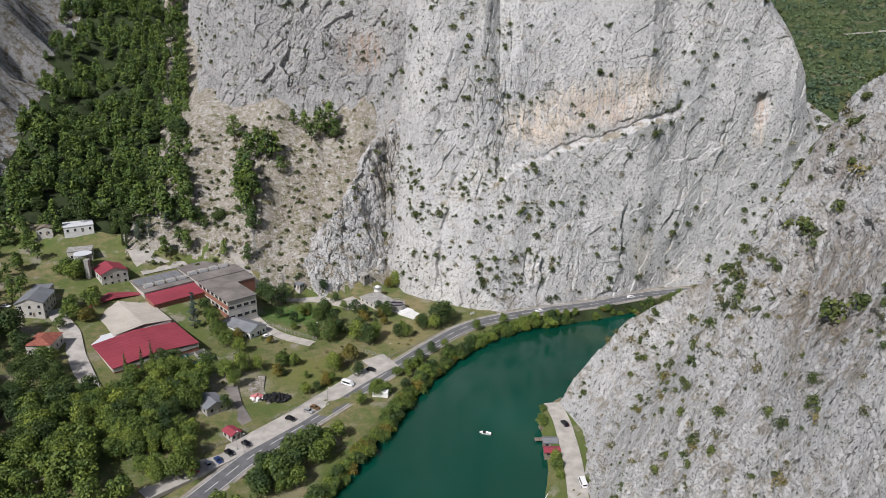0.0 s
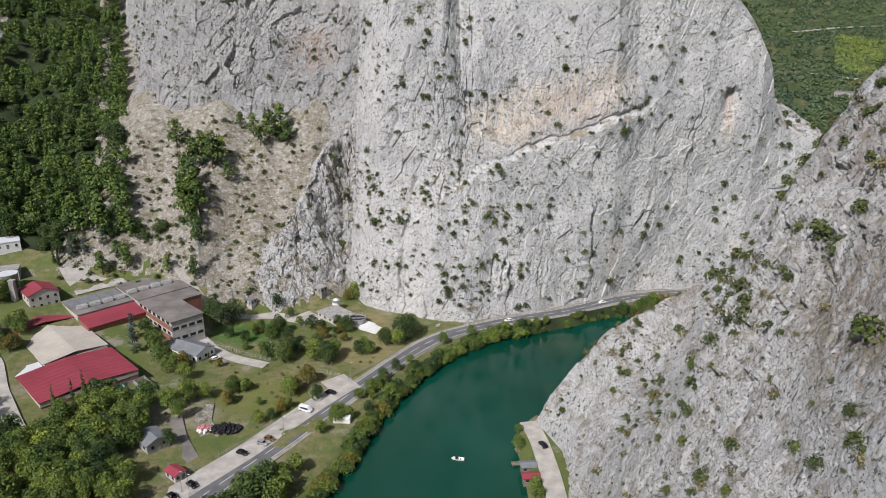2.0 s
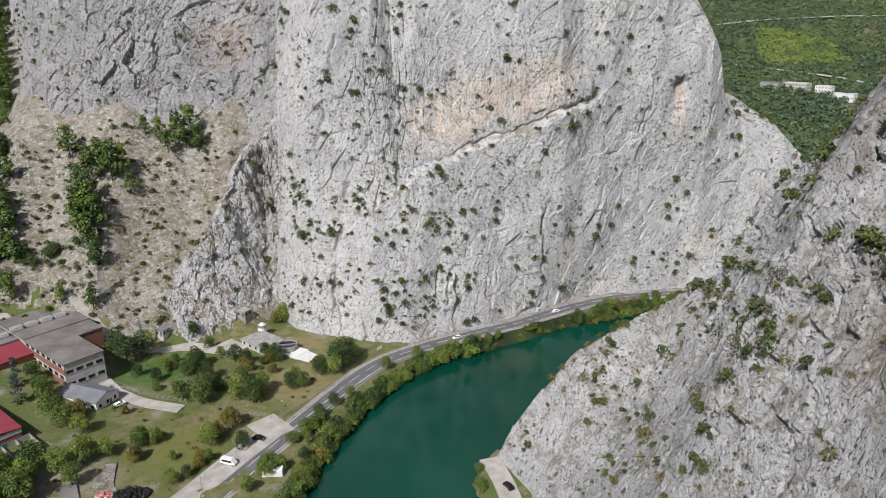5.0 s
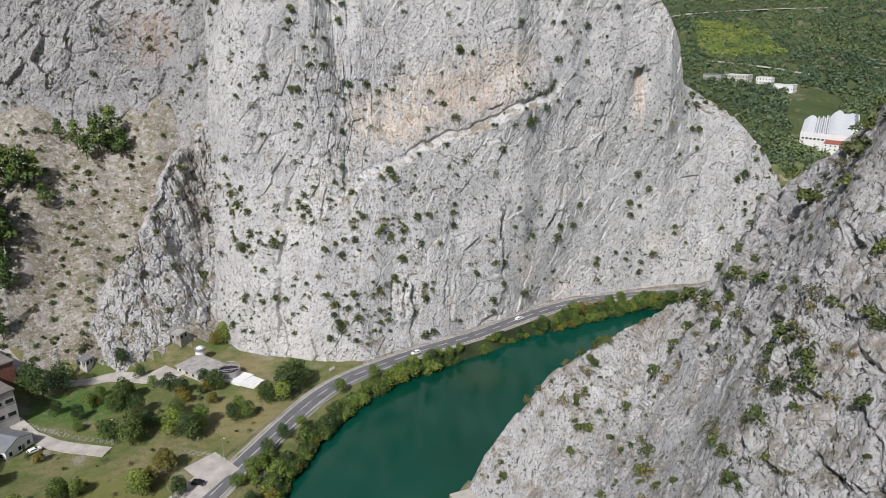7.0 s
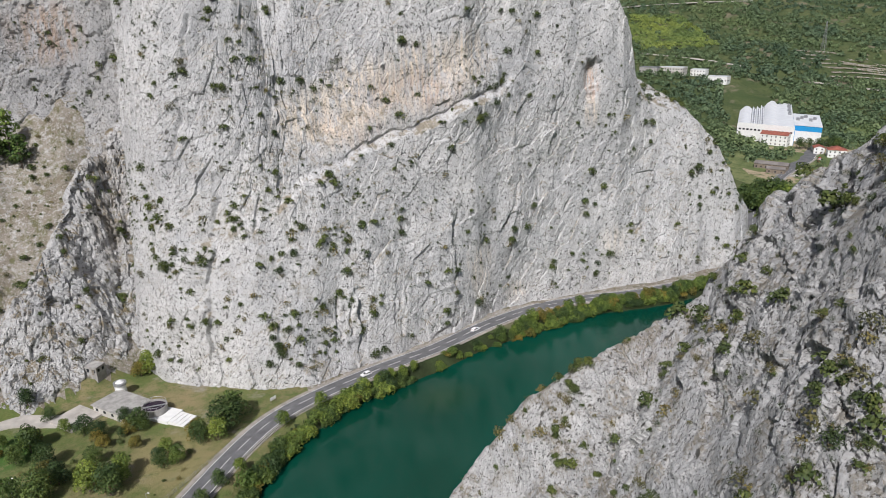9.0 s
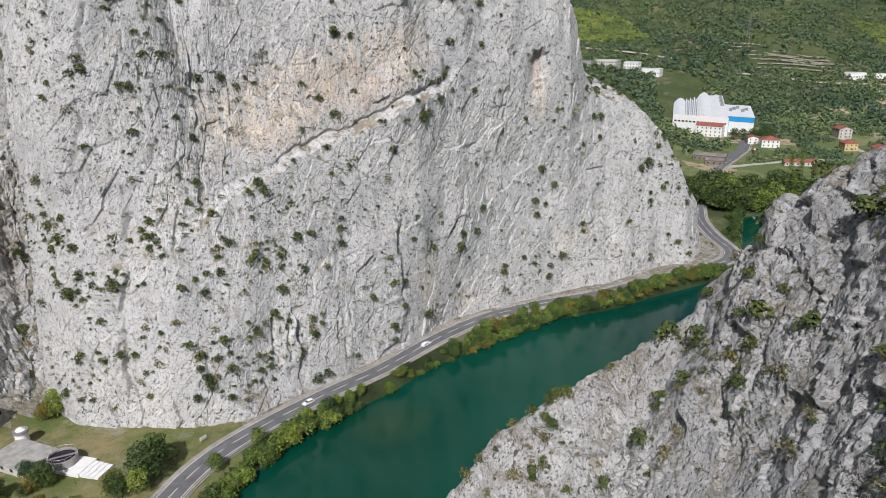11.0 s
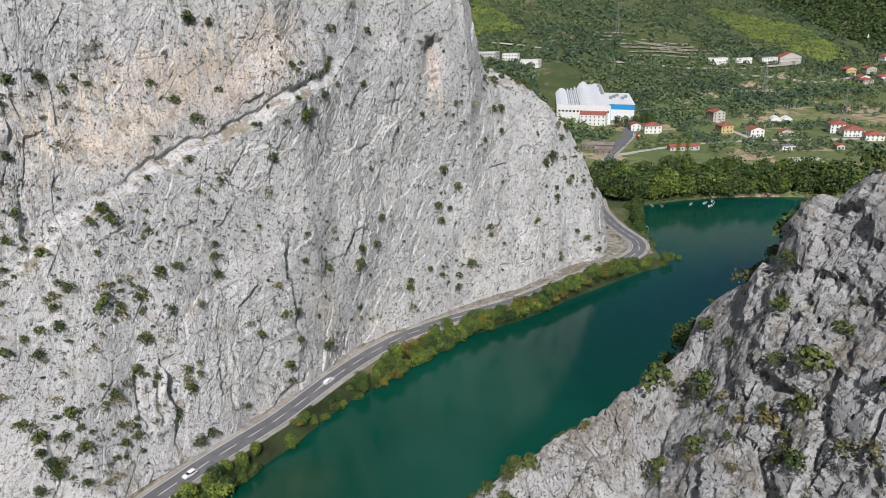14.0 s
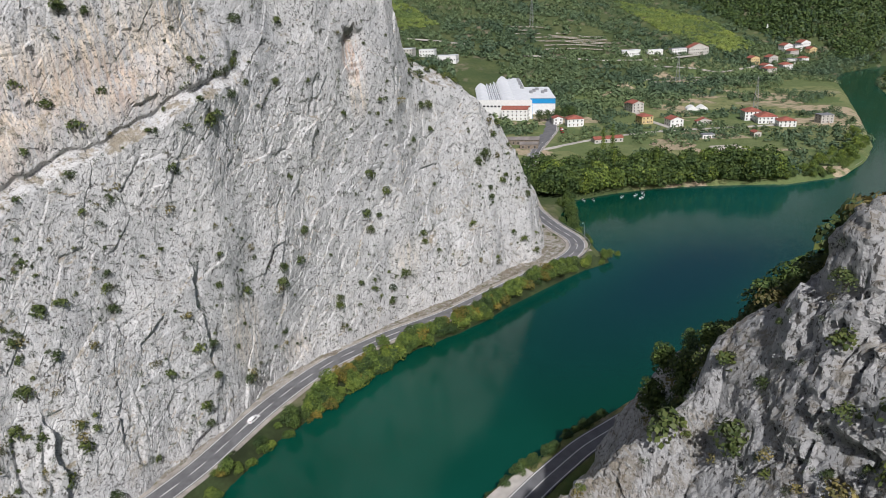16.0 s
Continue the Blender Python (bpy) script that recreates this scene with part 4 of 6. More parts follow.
for k in range(60):
    x, y = -92 + 86 * rng.random(), 250 + 82 * rng.random()
    if line_dist(np.array(x), np.array(y), ROAD) > 11 and line_dist(np.array(x), np.array(y), [(-96, 318), (-80, 302), (-61, 293)]) > 7:
        plant(("broad", "dark", "yellow")[k % 3], x, y, None, 0.45 + 0.65 * rng.random())
plant("cypress", -65, 273, None, 0.6)
for x, y in ((545, 591), (553, 588), (560, 584), (549, 583), (536, 594), (567, 580), (572, 588)):
    plant("dark", x, y, None, 1.3)
for x, y, sc in ((-129, 249, 1.25), (-124, 253, 1.4), (-121, 256, 1.5)):
    plant("cypress", x, y, None, sc)
plant("dark", -117, 258, None, 1.3)
plant("dark", -113, 260, None, 1.1)
plant("spruce", -122, 308, None, 1.15)
plant("spruce", -118, 297, None, 1.0)
plant("broad", -114, 305, None, 0.8)
# thicket between the works and the road
scatter("broad", (-112, 238), (24, 17), 44, 1.15, turn=35)
scatter("dark", (-102, 222), (22, 13), 20, 1.1, turn=45)
scatter("yellow", (-118, 240), (22, 12), 8, 0.9, turn=35)
scatter("broad", (-125, 212), (28, 20), 46, 1.2, turn=40)
scatter("dark", (-155, 215), (24, 34), 44, 1.2)
scatter("dark", (-190, 235), (20, 44), 52, 1.2)
scatter("pine", (-215, 285), (14, 40), 22, 1.0)
scatter("broad", (-100, 205), (13, 22), 26, 1.1, turn=40)
scatter("broad", (-130, 180), (30, 22), 44, 1.2)
scatter("dark", (-185, 185), (34, 30), 50, 1.25)
scatter("broad", (-175, 300), (7, 16), 10, 1.0)
scatter("yellow", (-168, 292), (4, 7), 4, 0.9)
scatter("broad", (-196, 335), (10, 12), 12, 0.95)
scatter("broad", (-160, 248), (4, 20), 8, 0.7, turn=30)
scatter("spruce", (-163, 372), (13, 5), 6, 0.7)
scatter("dark", (-140, 382), (22, 6), 10, 0.8)
scatter("dark", (-185, 375), (12, 6), 7, 0.9)
plant("cypress", -177, 364, None, 1.2)
plant("cypress", -180, 366, None, 1.1)
# pines on the scree and in the gully
for x, y, sc in ((-78, 432, 1.3), (-72, 436, 1.2), (-68, 430, 0.9), (-88, 436, 0.9), (-83, 428, 0.8), (-96, 440, 0.7), (-132, 432, 1.2), (-118, 412, 1.2), (-113, 414, 1.2), (-107, 410, 1.25), (-121, 404, 1.2),
                 (-103, 415, 1.0), (-98, 405, 0.8), (-116, 398, 1.3), (-120, 393, 1.3), (-113, 390, 1.35), (-117, 384, 1.3), (-110, 386, 1.2), (-112, 378, 1.2), (-108, 372, 1.0), (-144, 366, 0.9),
                 (-108, 358, 0.8), (-150, 370, 0.7), (-155, 362, 0.8), (-122, 362, 0.7)):
    plant("pine", x, y, None, sc * 1.6)
for k in range(1000):
    y = 378 + 440 * rng.random() ** 1.1
    x = -206 - 0.33 * (y - 400) + (rng.random() - 0.5) * 112
    plant("pine" if rng.random() < 0.85 else "dark", x, y, None, 0.9 + 0.7 * rng.random())
for k in range(60):
    plant("pine", -275 + 60 * rng.random(), 310 + 75 * rng.random(), None, 0.8 + 0.4 * rng.random())

# trees between the road and the river
scatter("dark", (-53, 199), (8, 17), 16, 1.05, turn=-32)
scatter("broad", (-50, 202), (8, 20), 14, 0.95, turn=-32)
scatter("broad", (-20, 258), (3, 26), 18, 0.6, turn=-32)
# shrubs along the west bank and below the road
bank, bank_s = along(BANK_WEST[2:19], 500)
for k in range(430):
    i = int(rng.integers(20, 470))
    x, y = bank[i]
    t = bank[min(i + 4, 499)] - bank[i - 4]
    t = t / np.hypot(*t)
    off = 0.2 + 3.6 * rng.random()
    right = x > 120
    thin = 0.6 if 62 < x < 120 else 1.0
    if rng.random() > (0.8 if x < 60 or right else 0.45):
        continue
    plant("bank", x - t[1] * off, y + t[0] * off, None, (0.8 + 0.8 * rng.random()) * thin, k=int(rng.choice(3, p=[0.5, 0.4, 0.1] if not right else [0.55, 0.33, 0.12])))
for kind, x, y, sc in (("dark", -52, 205, 1.3), ("dark", -46, 212, 1.2), ("broad", -57, 196, 1.2), ("broad", -62, 190, 1.0), ("dark", -50, 196, 1.2), ("broad", -43, 203, 1.0), ("broad", -70, 178, 1.1), ("broad", -64, 176, 1.1),
                       ("dark", -10, 278, 0.7), ("dark", -5, 285, 0.75), ("broad", 1, 290, 0.7), ("broad", 17, 310, 0.8), ("broad", 31, 318, 0.75), ("broad", 60, 329, 0.6), ("broad", 65, 330, 0.65), ("broad", 70, 332, 0.6), ("broad", 54, 327, 0.55),
                       ("broad", 126, 350, 0.95), ("broad", 131, 351.5, 1.05), ("yellow", 136, 353, 1.0), ("yellow", 141, 354, 0.9), ("yellow", 147, 356, 0.85), ("broad", 121, 348, 0.7), ("broad", 153, 357.5, 0.8), ("broad", 160, 358.5, 0.75), ("yellow", 150, 357, 0.7),
                       ("broad", 168, 358, 0.6), ("yellow", 176, 357, 0.6), ("broad", 184, 355.5, 0.65), ("broad", 192, 355, 0.6), ("broad", 200, 355, 0.55), ("yellow", 212, 356, 0.5), ("broad", 226, 357, 0.5), ("broad", 236, 357, 0.6), ("broad", 252, 357, 0.5),
                       ("broad", 310, 384, 0.9), ("broad", 304, 372, 0.6), ("dark", 316, 392, 0.9), ("broad", 300, 353, 0.5)):
    plant(kind, x, y, None, sc)
for k in range(95):
    i = int(rng.integers(200, 495))
    x, y = bank[i]
    if x > 112:
        plant("broad" if k % 4 else "dark", x - 0.5 + rng.random(), y + 1.2 + 2.4 * rng.random(), None, 0.35 + 0.4 * rng.random() + 0.15 * (x < 160))
for x, y, sc in ((309, 378, 0.7), (314, 386, 0.9), (320, 393, 1.0), (326, 399, 1.1), (331, 404, 1.2), (337, 409, 1.2), (318, 400, 0.7), (343, 414, 1.3), (312, 392, 0.6), (349, 418, 1.2)):
    plant("dark", x, y, None, sc)
# east bank
for x, y, sc in ((39, 231, 0.9), (41, 240, 0.75), (41, 208, 0.9), (41, 203, 0.95), (41, 198, 0.8)):
    plant("broad", x, y, 1.2, sc * 0.75)
for k in range(34):
    x = 108 + 70 * rng.random()
    plant("bank", x, 276 + 3 * rng.random(), None, 0.5 + 0.5 * rng.random(), k=1)
# woods by the bay
for k in range(230):
    a = rng.random()
    x = 345 + 130 * a
    y = float(np.interp(x, [345, 366, 407, 437, 475], [434, 425, 404, 380, 341])) + 44 * rng.random() ** 1.3 * (1 - 0.4 * a)
    plant("dark" if rng.random() < 0.75 else "broad", x, y, None, 1.1 + 1.3 * rng.random() ** 1.3)
for k in range(70):
    a = rng.random()
    x = 478 + 150 * a
    plant("broad", x, float(np.interp(x, [478, 507, 560, 612, 640], [338, 324, 326, 338, 350])) + 12 * rng.random() ** 1.5 + 6 * (rng.random() < 0.4), None, 0.4 + 0.6 * rng.random())
shore, shore_s = along([(338, 415), (360, 426), (385, 416), (407, 405), (437, 380), (469, 342), (495, 326)], 200)
for k in range(130):
    x, y = shore[int(rng.integers(200))]
    plant("dark" if k % 3 else "broad", x + 1.0 + 4 * rng.random(), y + 1.0 + 4 * rng.random(), None, 0.35 + 0.35 * rng.random())
for x, y in ((420, 404), (424, 406), (405, 425), (470, 470), (464, 474)):
    plant("poplar", x, y, None, 0.9 + 0.25 * rng.random())


# shrubs on rock
def on_rock(P, count, keep, sizes, dry=0.2, kind="bush"):
    r, c = P.shape[:2]
    n = 0
    while n < count:
        i, j = int(rng.integers(2, r - 2)), int(rng.integers(2, c - 2))
        p = P[i, j]
        if not keep(p) or (rng.random() > 0.25 and vnoise(p[None] / (17, 17, 13), 8)[0] < 0.08):
            continue
        n += 1
        s = sizes[0] + (sizes[1] - sizes[0]) * rng.random() ** 2.2
        plant("dry" if rng.random() < dry else kind, p[0], p[1], p[2] - 0.1 * s, s, tilt=30, tall=0.7 + 0.6 * rng.random())


def near_rock(P, x, y, z):
    d = ((P - (x, y, z)) ** 2).sum(-1)
    return P.reshape(-1, 3)[int(d.argmin())]


for x, y, z, s in ((50, 341, 42, 2.6), (172, 374, 42, 2.2), (129, 363, 36, 2.6), (58, 338, 8, 2.6), (62, 340, 8, 2.2), (121, 383, 107, 2.4), (126, 383, 108, 1.8), (113, 383, 105, 2.0), (213, 389, 80, 2.6), (208, 389, 81, 2.2),
                   (240, 382, 56, 3.2), (236, 384, 54, 2.4), (-20, 352, 50, 2.4), (30, 350, 51, 2.2), (24, 350, 45, 2.0), (153, 368, 22, 2.0), (20, 335, 20, 2.6), (22, 336, 17, 2.6), (18, 336, 24, 2.0), (24, 336, 26, 2.0),
                   (16, 336, 14, 2.0), (27, 335, 12, 1.8), (100, 357, 30, 2.0), (111, 360, 12, 2.0), (-5, 346, 30, 1.8), (185, 374, 20, 2.8), (198, 376, 30, 1.6), (34, 350, 60, 2.2)):
    p = near_rock(CLIFF_P, x, y, z)
    plant("bush", p[0], p[1], p[2] - 0.3, s)
on_rock(SP, 120, lambda p: 40 < p[2] < 125 and 100 < p[1] < 235 and p[0] < 112, (0.5, 1.9), 0.35)
on_rock(CLIFF_P, 720, lambda p: p[2] > 7 and p[2] < 170 and p[1] < 450 and p[0] > -30, (0.5, 2.3))
on_rock(CLIFF_P, 170, lambda p: 10 < p[2] < 75 and -20 < p[0] < 60, (0.8, 2.4), 0.3)
on_rock(CLIFF_P, 70, lambda p: 55 < p[2] < 112 and 5 < p[0] < 125 and p[1] > 348, (0.5, 1.6), 0.5)
on_rock(CLIFF_P, 60, lambda p: 60 < p[2] < 110 and 196 < p[0] < 300 and p[1] > 384, (0.7, 2.2), 0.3)
on_rock(RIB, 70, lambda p: p[2] > 14, (0.6, 2.2), 0.3)
on_rock(RIB, 160, lambda p: p[2] > 14, (0.3, 0.8), 0, "tuft")
on_rock(BACK_P, 420, lambda p: 60 < p[2] < 170 and p[1] < 560, (0.6, 2.2), 0.1)
for x, y, z, s in ((78, 142, 109, 2.6), (71, 118, 100, 2.8), (74, 112, 104, 2.4), (64, 116, 80, 1.7), (59, 129, 72, 1.7), (67, 157, 70, 1.6), (84.5, 182, 91, 2.0), (87, 160, 112, 1.8), (89.5, 150, 123, 2.2), (91, 179, 106, 2.4),
                   (78.5, 210, 61, 2.0), (67, 215.5, 40, 2.0), (89, 209, 79, 2.4), (81, 189, 80, 1.5), (97, 211, 82, 1.6), (79, 226, 58.6, 1.6), (84, 205, 73, 1.7), (87, 190, 88, 2.2), (92, 214, 74, 2.6), (91, 197, 91, 1.5), (104, 203, 96, 2.6), (106, 200, 97, 3.0), (108, 205, 92, 2.8)):
    p = near_rock(SP, x, y, z)
    plant("bush", p[0], p[1], p[2] - 0.3, s)
on_rock(SP, 620, lambda p: 7 < p[2] < 150 and 90 < p[1] < 262 and p[0] < 125, (0.5, 1.9), 0.4)
for x, y, sc in ((115, 208, 1.2), (118, 206, 1.2), (117, 203, 1.2), (121, 203, 1.2), (124, 199, 1.2), (126, 210, 1.3), (130, 206, 1.3), (122, 214, 1.3), (128, 214, 1.3), (134, 209, 1.3), (138, 205, 1.3), (124, 205, 1.2), (132, 201, 1.3), (140, 212, 1.2), (146, 204, 1.3)):
    plant("dark", x + 7, y + 4, float(spur_height(np.array(x + 7), np.array(y + 4))) - 1.5, sc * 0.75)
for k in range(30):
    u = rng.random()
    x, y = 112 + 55 * u, 222 + 22 * rng.random() - 12 * u
    p = near_rock(SP, x, y, 60)
    plant("dark", p[0], p[1], p[2] - 0.5, 0.5 + 0.4 * rng.random())
on_rock(SP, 130, lambda p: 40 < p[2] < 100 and 180 < p[1] < 235 and 103 < p[0] < 165, (0.9, 2.2), 0.25)
on_rock(CLIFF_P, 4200, lambda p: 7 < p[2] < 170 and p[1] < 460 and p[0] > -30, (0.45, 1.25), 0, "tuft")
on_rock(SP, 1500, lambda p: 7 < p[2] < 150 and 90 < p[1] < 262 and p[0] < 125, (0.25, 0.8), 0, "tuft")
on_rock(BACK_P, 1000, lambda p: 60 < p[2] < 170 and p[1] < 560, (0.4, 1.0), 0, "tuft")
# brush in the chute between the two walls
for k in range(70):
    f = rng.random()
    x, y = -44 + 30 * f + 7 * (rng.random() - 0.5), 384 + 34 * f + 8 * (rng.random() - 0.5)
    plant("bush" if rng.random() < 0.6 else "dry", x, y, None, 0.8 + 1.5 * rng.random())
# shrubs on the scree and the fields
for k in range(900):
    x, y = -175 + 165 * rng.random(), 352 + 90 * rng.random()
    if ground_at(x, y) > 12:
        plant("bush" if rng.random() < 0.7 else "dry", x, y, None, 0.5 + 1.5 * rng.random() ** 2)
for k in range(90):
    x, y = -95 + 95 * rng.random(), 245 + 85 * rng.random()
    if line_dist(np.array(x), np.array(y), ROAD) > 9:
        plant("bush" if rng.random() < 0.5 else "dry", x, y, None, 0.4 + 0.9 * rng.random() ** 2)


def join_rest():
    words = {"bush": "small dark shrubs scattered over the rock", "tuft": "small dark tufts in cracks of the rock", "dry": "dry tufts and shrubs scattered over the rock", "broad": "green thicket of broadleaf trees",
             "dark": "dark green thicket of broadleaf trees", "pine": "dense pine wood in the gully"}
    for kind in words:
        clouds, leaf = [], None
        for (kd, k), places in JOINED.items():
            if kd != kind:
                continue
            me = [c for c in PROTO[kd][k].children if c.name.startswith(("crown", "foliage"))][0].data
            leaf = me.materials[0]
            co = np.empty(len(me.vertices) * 3, np.float32)
            me.vertices.foreach_get("co", co)
            co = co.reshape(-1, 4, 3)
            if kind != "tuft":
                # fewer, larger leaves
                less, grow = (3, 1.8) if kind in ("bush", "dry") else (2, 1.4)
                co = co[::less]
                mid = co.mean(1, keepdims=True)
                co = mid + (co - mid) * grow
            co = co.reshape(-1, 3)
            for m in places:
                a = np.array(m)
                clouds.append(co @ a[:3, :3].T + a[:3, 3])
        if clouds:
            tagged(new(kind + "_cover", quads_mesh(kind + "_cover", np.concatenate(clouds), leaf)), words[kind], "undergrowth" if kind in ("bush", "dry", "tuft") else "woods", kind="stuff")


join_rest()


# far woods on the valley sides, too many to count
def far_woods(name, label, count, where, material, seed, size=(2.6, 4.6)):
    r = np.random.default_rng(seed)
    per = 30
    pts = []
    while len(pts) < count:
        x, y = where(r)
        if y < 720 and inside(np.array(x), np.array(y), RIVER):
            continue
        pts.append((x, y, ground_at(x, y)))
    pts = np.array(pts)
    d = r.normal(size=(count, per, 3))
    d /= np.linalg.norm(d, axis=2, keepdims=True)
    d[..., 2] = np.abs(d[..., 2])
    rad = (size[0] + (size[1] - size[0]) * r.random(count))[:, None, None]
    c = pts[:, None] + d * rad * (1, 1, 1.25) * (0.7 + 0.4 * r.random((count, per, 1))) + (0, 0, 0.8)
    nrm = d + 0.3 * r.normal(size=d.shape)
    nrm /= np.linalg.norm(nrm, axis=2, keepdims=True)
    a = np.cross(nrm, r.normal(size=d.shape))
    a /= np.linalg.norm(a, axis=2, keepdims=True)
    b = np.cross(nrm, a)
    s = rad * (0.36 + 0.24 * r.random((count, per, 1)))
    quad = np.stack([c - a * s * 0.6, c - b * s * 0.5, c + a * s * 0.6, c + b * s * 0.5], 2).reshape(-1, 3)
    return tagged(new(name, quads_mesh(name, quad, material)), label, "woods", kind="stuff")


def clear_of_town(x, y):
    if x < 620 and y < 650 and line_dist(np.array(x), np.array(y), ROAD) < 12:
        return False
    return not (any((x - a) ** 2 + (y - b) ** 2 < c * c for a, b, c in TOWN))


YOUNG = [[(560, 897), (640, 1040), (722, 1025), (690, 892), (612, 880)], [(1010, 640), (1000, 740), (1075, 880), (1160, 760), (1090, 632)]]
BARE = [(820, 780, 85, 50), (845, 620, 70, 28), (930, 660, 50, 16)]
TOWN = [(545, 655, 30), (566, 690, 32), (592, 722, 32), (612, 752, 30), (575, 655, 30), (600, 690, 26), (535, 620, 22), (545, 600, 34), (590, 515, 26), (590, 487, 16), (635, 555, 22), (645, 430, 34), (668, 391, 18), (540, 567, 28), (502, 496, 18), (671, 512, 20), (530, 405, 22), (452, 540, 30), (480, 470, 16), (620, 480, 20)]


def hill_spot(r):
    while True:
        d, a = 430 + 1500 * r.random() ** 1.5, radians(20 + 62 * r.random())
        x, y = d * math.sin(a), 160 + d * math.cos(a)
        if x > 340 and y > 395 - 0.1 * x and 0.137 * (x - 520) + 0.99 * (y - 640) > -30 - 60 * r.random() and clear_of_town(x, y):
            if y > 630 and x < 1165 and any(inside(np.array(x), np.array(y), p) for p in YOUNG) and r.random() < 0.9:
                continue
            if any(((x - a) / c) ** 2 + ((y - b) / e) ** 2 < 1 for a, b, c, e in BARE) and r.random() < 0.72:
                continue
            return x, y


def flat_spot(r):
    while True:
        x, y = 400 + 700 * r.random(), 340 + 400 * r.random()
        if clear_of_town(x, y) and vnoise(np.array([[x / 45, y / 45, 0.5]]), 3)[0] > 0.02 - 0.25 * (y > 560):
            return x, y


def mountain_spot(r):
    while True:
        x, y = 1120 + 480 * r.random(), 520 + 480 * r.random()
        if x - 1150 - 0.25 * (y - 560) > 0 and (x - 1130) ** 2 + (y - 595) ** 2 > 60 ** 2 and ground_at(x, y) < 190:
            return x, y


def south_spot(r):
    while True:
        x, y = 620 + 900 * r.random(), 150 + 500 * r.random()
        if 0.4 * (x - 800) - 0.92 * (y - 350) > -15:
            return x, y


far_woods("hill_woods", "green mixed woods on the far hillside", 13000, hill_spot, M_WOODS_HAZE, 5, (2.4, 5.4))
# dark leaves here stand in for the shadow lying over the mountain
far_woods("mountain_woods", "woods on the steep mountain behind the upper village, shadow in their colour", 3000, mountain_spot, M_LEAF_DARK, 11, (4.0, 7.0))
def young_spot(r):
    while True:
        x, y = 550 + 620 * r.random(), 620 + 430 * r.random()
        if any(inside(np.array(x), np.array(y), p) for p in YOUNG):
            return x, y


far_woods("young_wood", "bright yellow-green young wood on the hillside", 2600, young_spot, leaf_material("young_leaves", (0.10, 0.155, 0.045), (0.21, 0.27, 0.085), 0.2, 0.02), 9, (1.8, 3.2))
far_woods("valley_thicket", "hedges and orchard trees on the valley floor", 2800, flat_spot, M_WOODS_HAZE, 6, (1.3, 3.6))
far_woods("south_woods", "dark woods on the far river side", 1500, south_spot, M_LEAF_DARK, 7)
far_woods("west_woods", "dark pines on the shaded mountain side", 420, lambda r: (-330 + 90 * r.random(), 180 + 230 * r.random()), M_PINE, 8)

# ---- buildings ----
M_TILE = plain("terracotta_tiles", (0.31, 0.105, 0.075), 0.8, vary=0.22, scale=0.8)
M_SHEET = plain("grey_sheet_roof", (0.20, 0.21, 0.225), 0.6, vary=0.12, scale=0.3)
M_WHITEROOF = plain("white_sheet_roof", (0.66, 0.68, 0.70), 0.5, vary=0.06, scale=0.15)
M_BLUEWALL = plain("bright_blue_cladding", (0.03, 0.30, 0.62), 0.5, vary=0.06)
M_YELLOW = plain("yellow_plaster", (0.62, 0.48, 0.25), 0.85)
M_CONCRETE = plain("weathered_concrete", (0.36, 0.35, 0.33), 0.9, vary=0.18, scale=0.4)
M_STEEL = plain("galvanised_steel", (0.40, 0.41, 0.42), 0.45, 0.6, vary=0.1)
M_BLACK = plain("black_plastic", (0.018, 0.018, 0.02), 0.5, vary=0.2)
M_TYRE = plain("tyre_rubber", (0.02, 0.02, 0.02), 0.9, vary=0.2)
M_REDPAINT = plain("red_paint", (0.45, 0.03, 0.04), 0.4, vary=0.1)
M_PINK = plain("pink_sacks", (0.62, 0.25, 0.25), 0.8, vary=0.3, scale=3)
M_TEAL = plain("teal_doors", (0.06, 0.22, 0.19), 0.6)
M_WOOD = plain("grey_timber", (0.24, 0.20, 0.16), 0.9, vary=0.25, scale=1.2)
M_PURPLE = plain("dark_tank_water", (0.03, 0.02, 0.035), 0.2)


def roof_gable(bm, x0, y0, x1, y1, z, rise, over=0.4, thick=0.25):
    """Gable roof with its ridge along y."""
    xm = (x0 + x1) / 2
    pts = [(x0 - over, z), (xm, z + rise), (x1 + over, z), (x1 + over, z + thick), (xm, z + rise + thick), (x0 - over, z + thick)]
    extrude_profile(bm, pts, y0 - over, y1 + over)


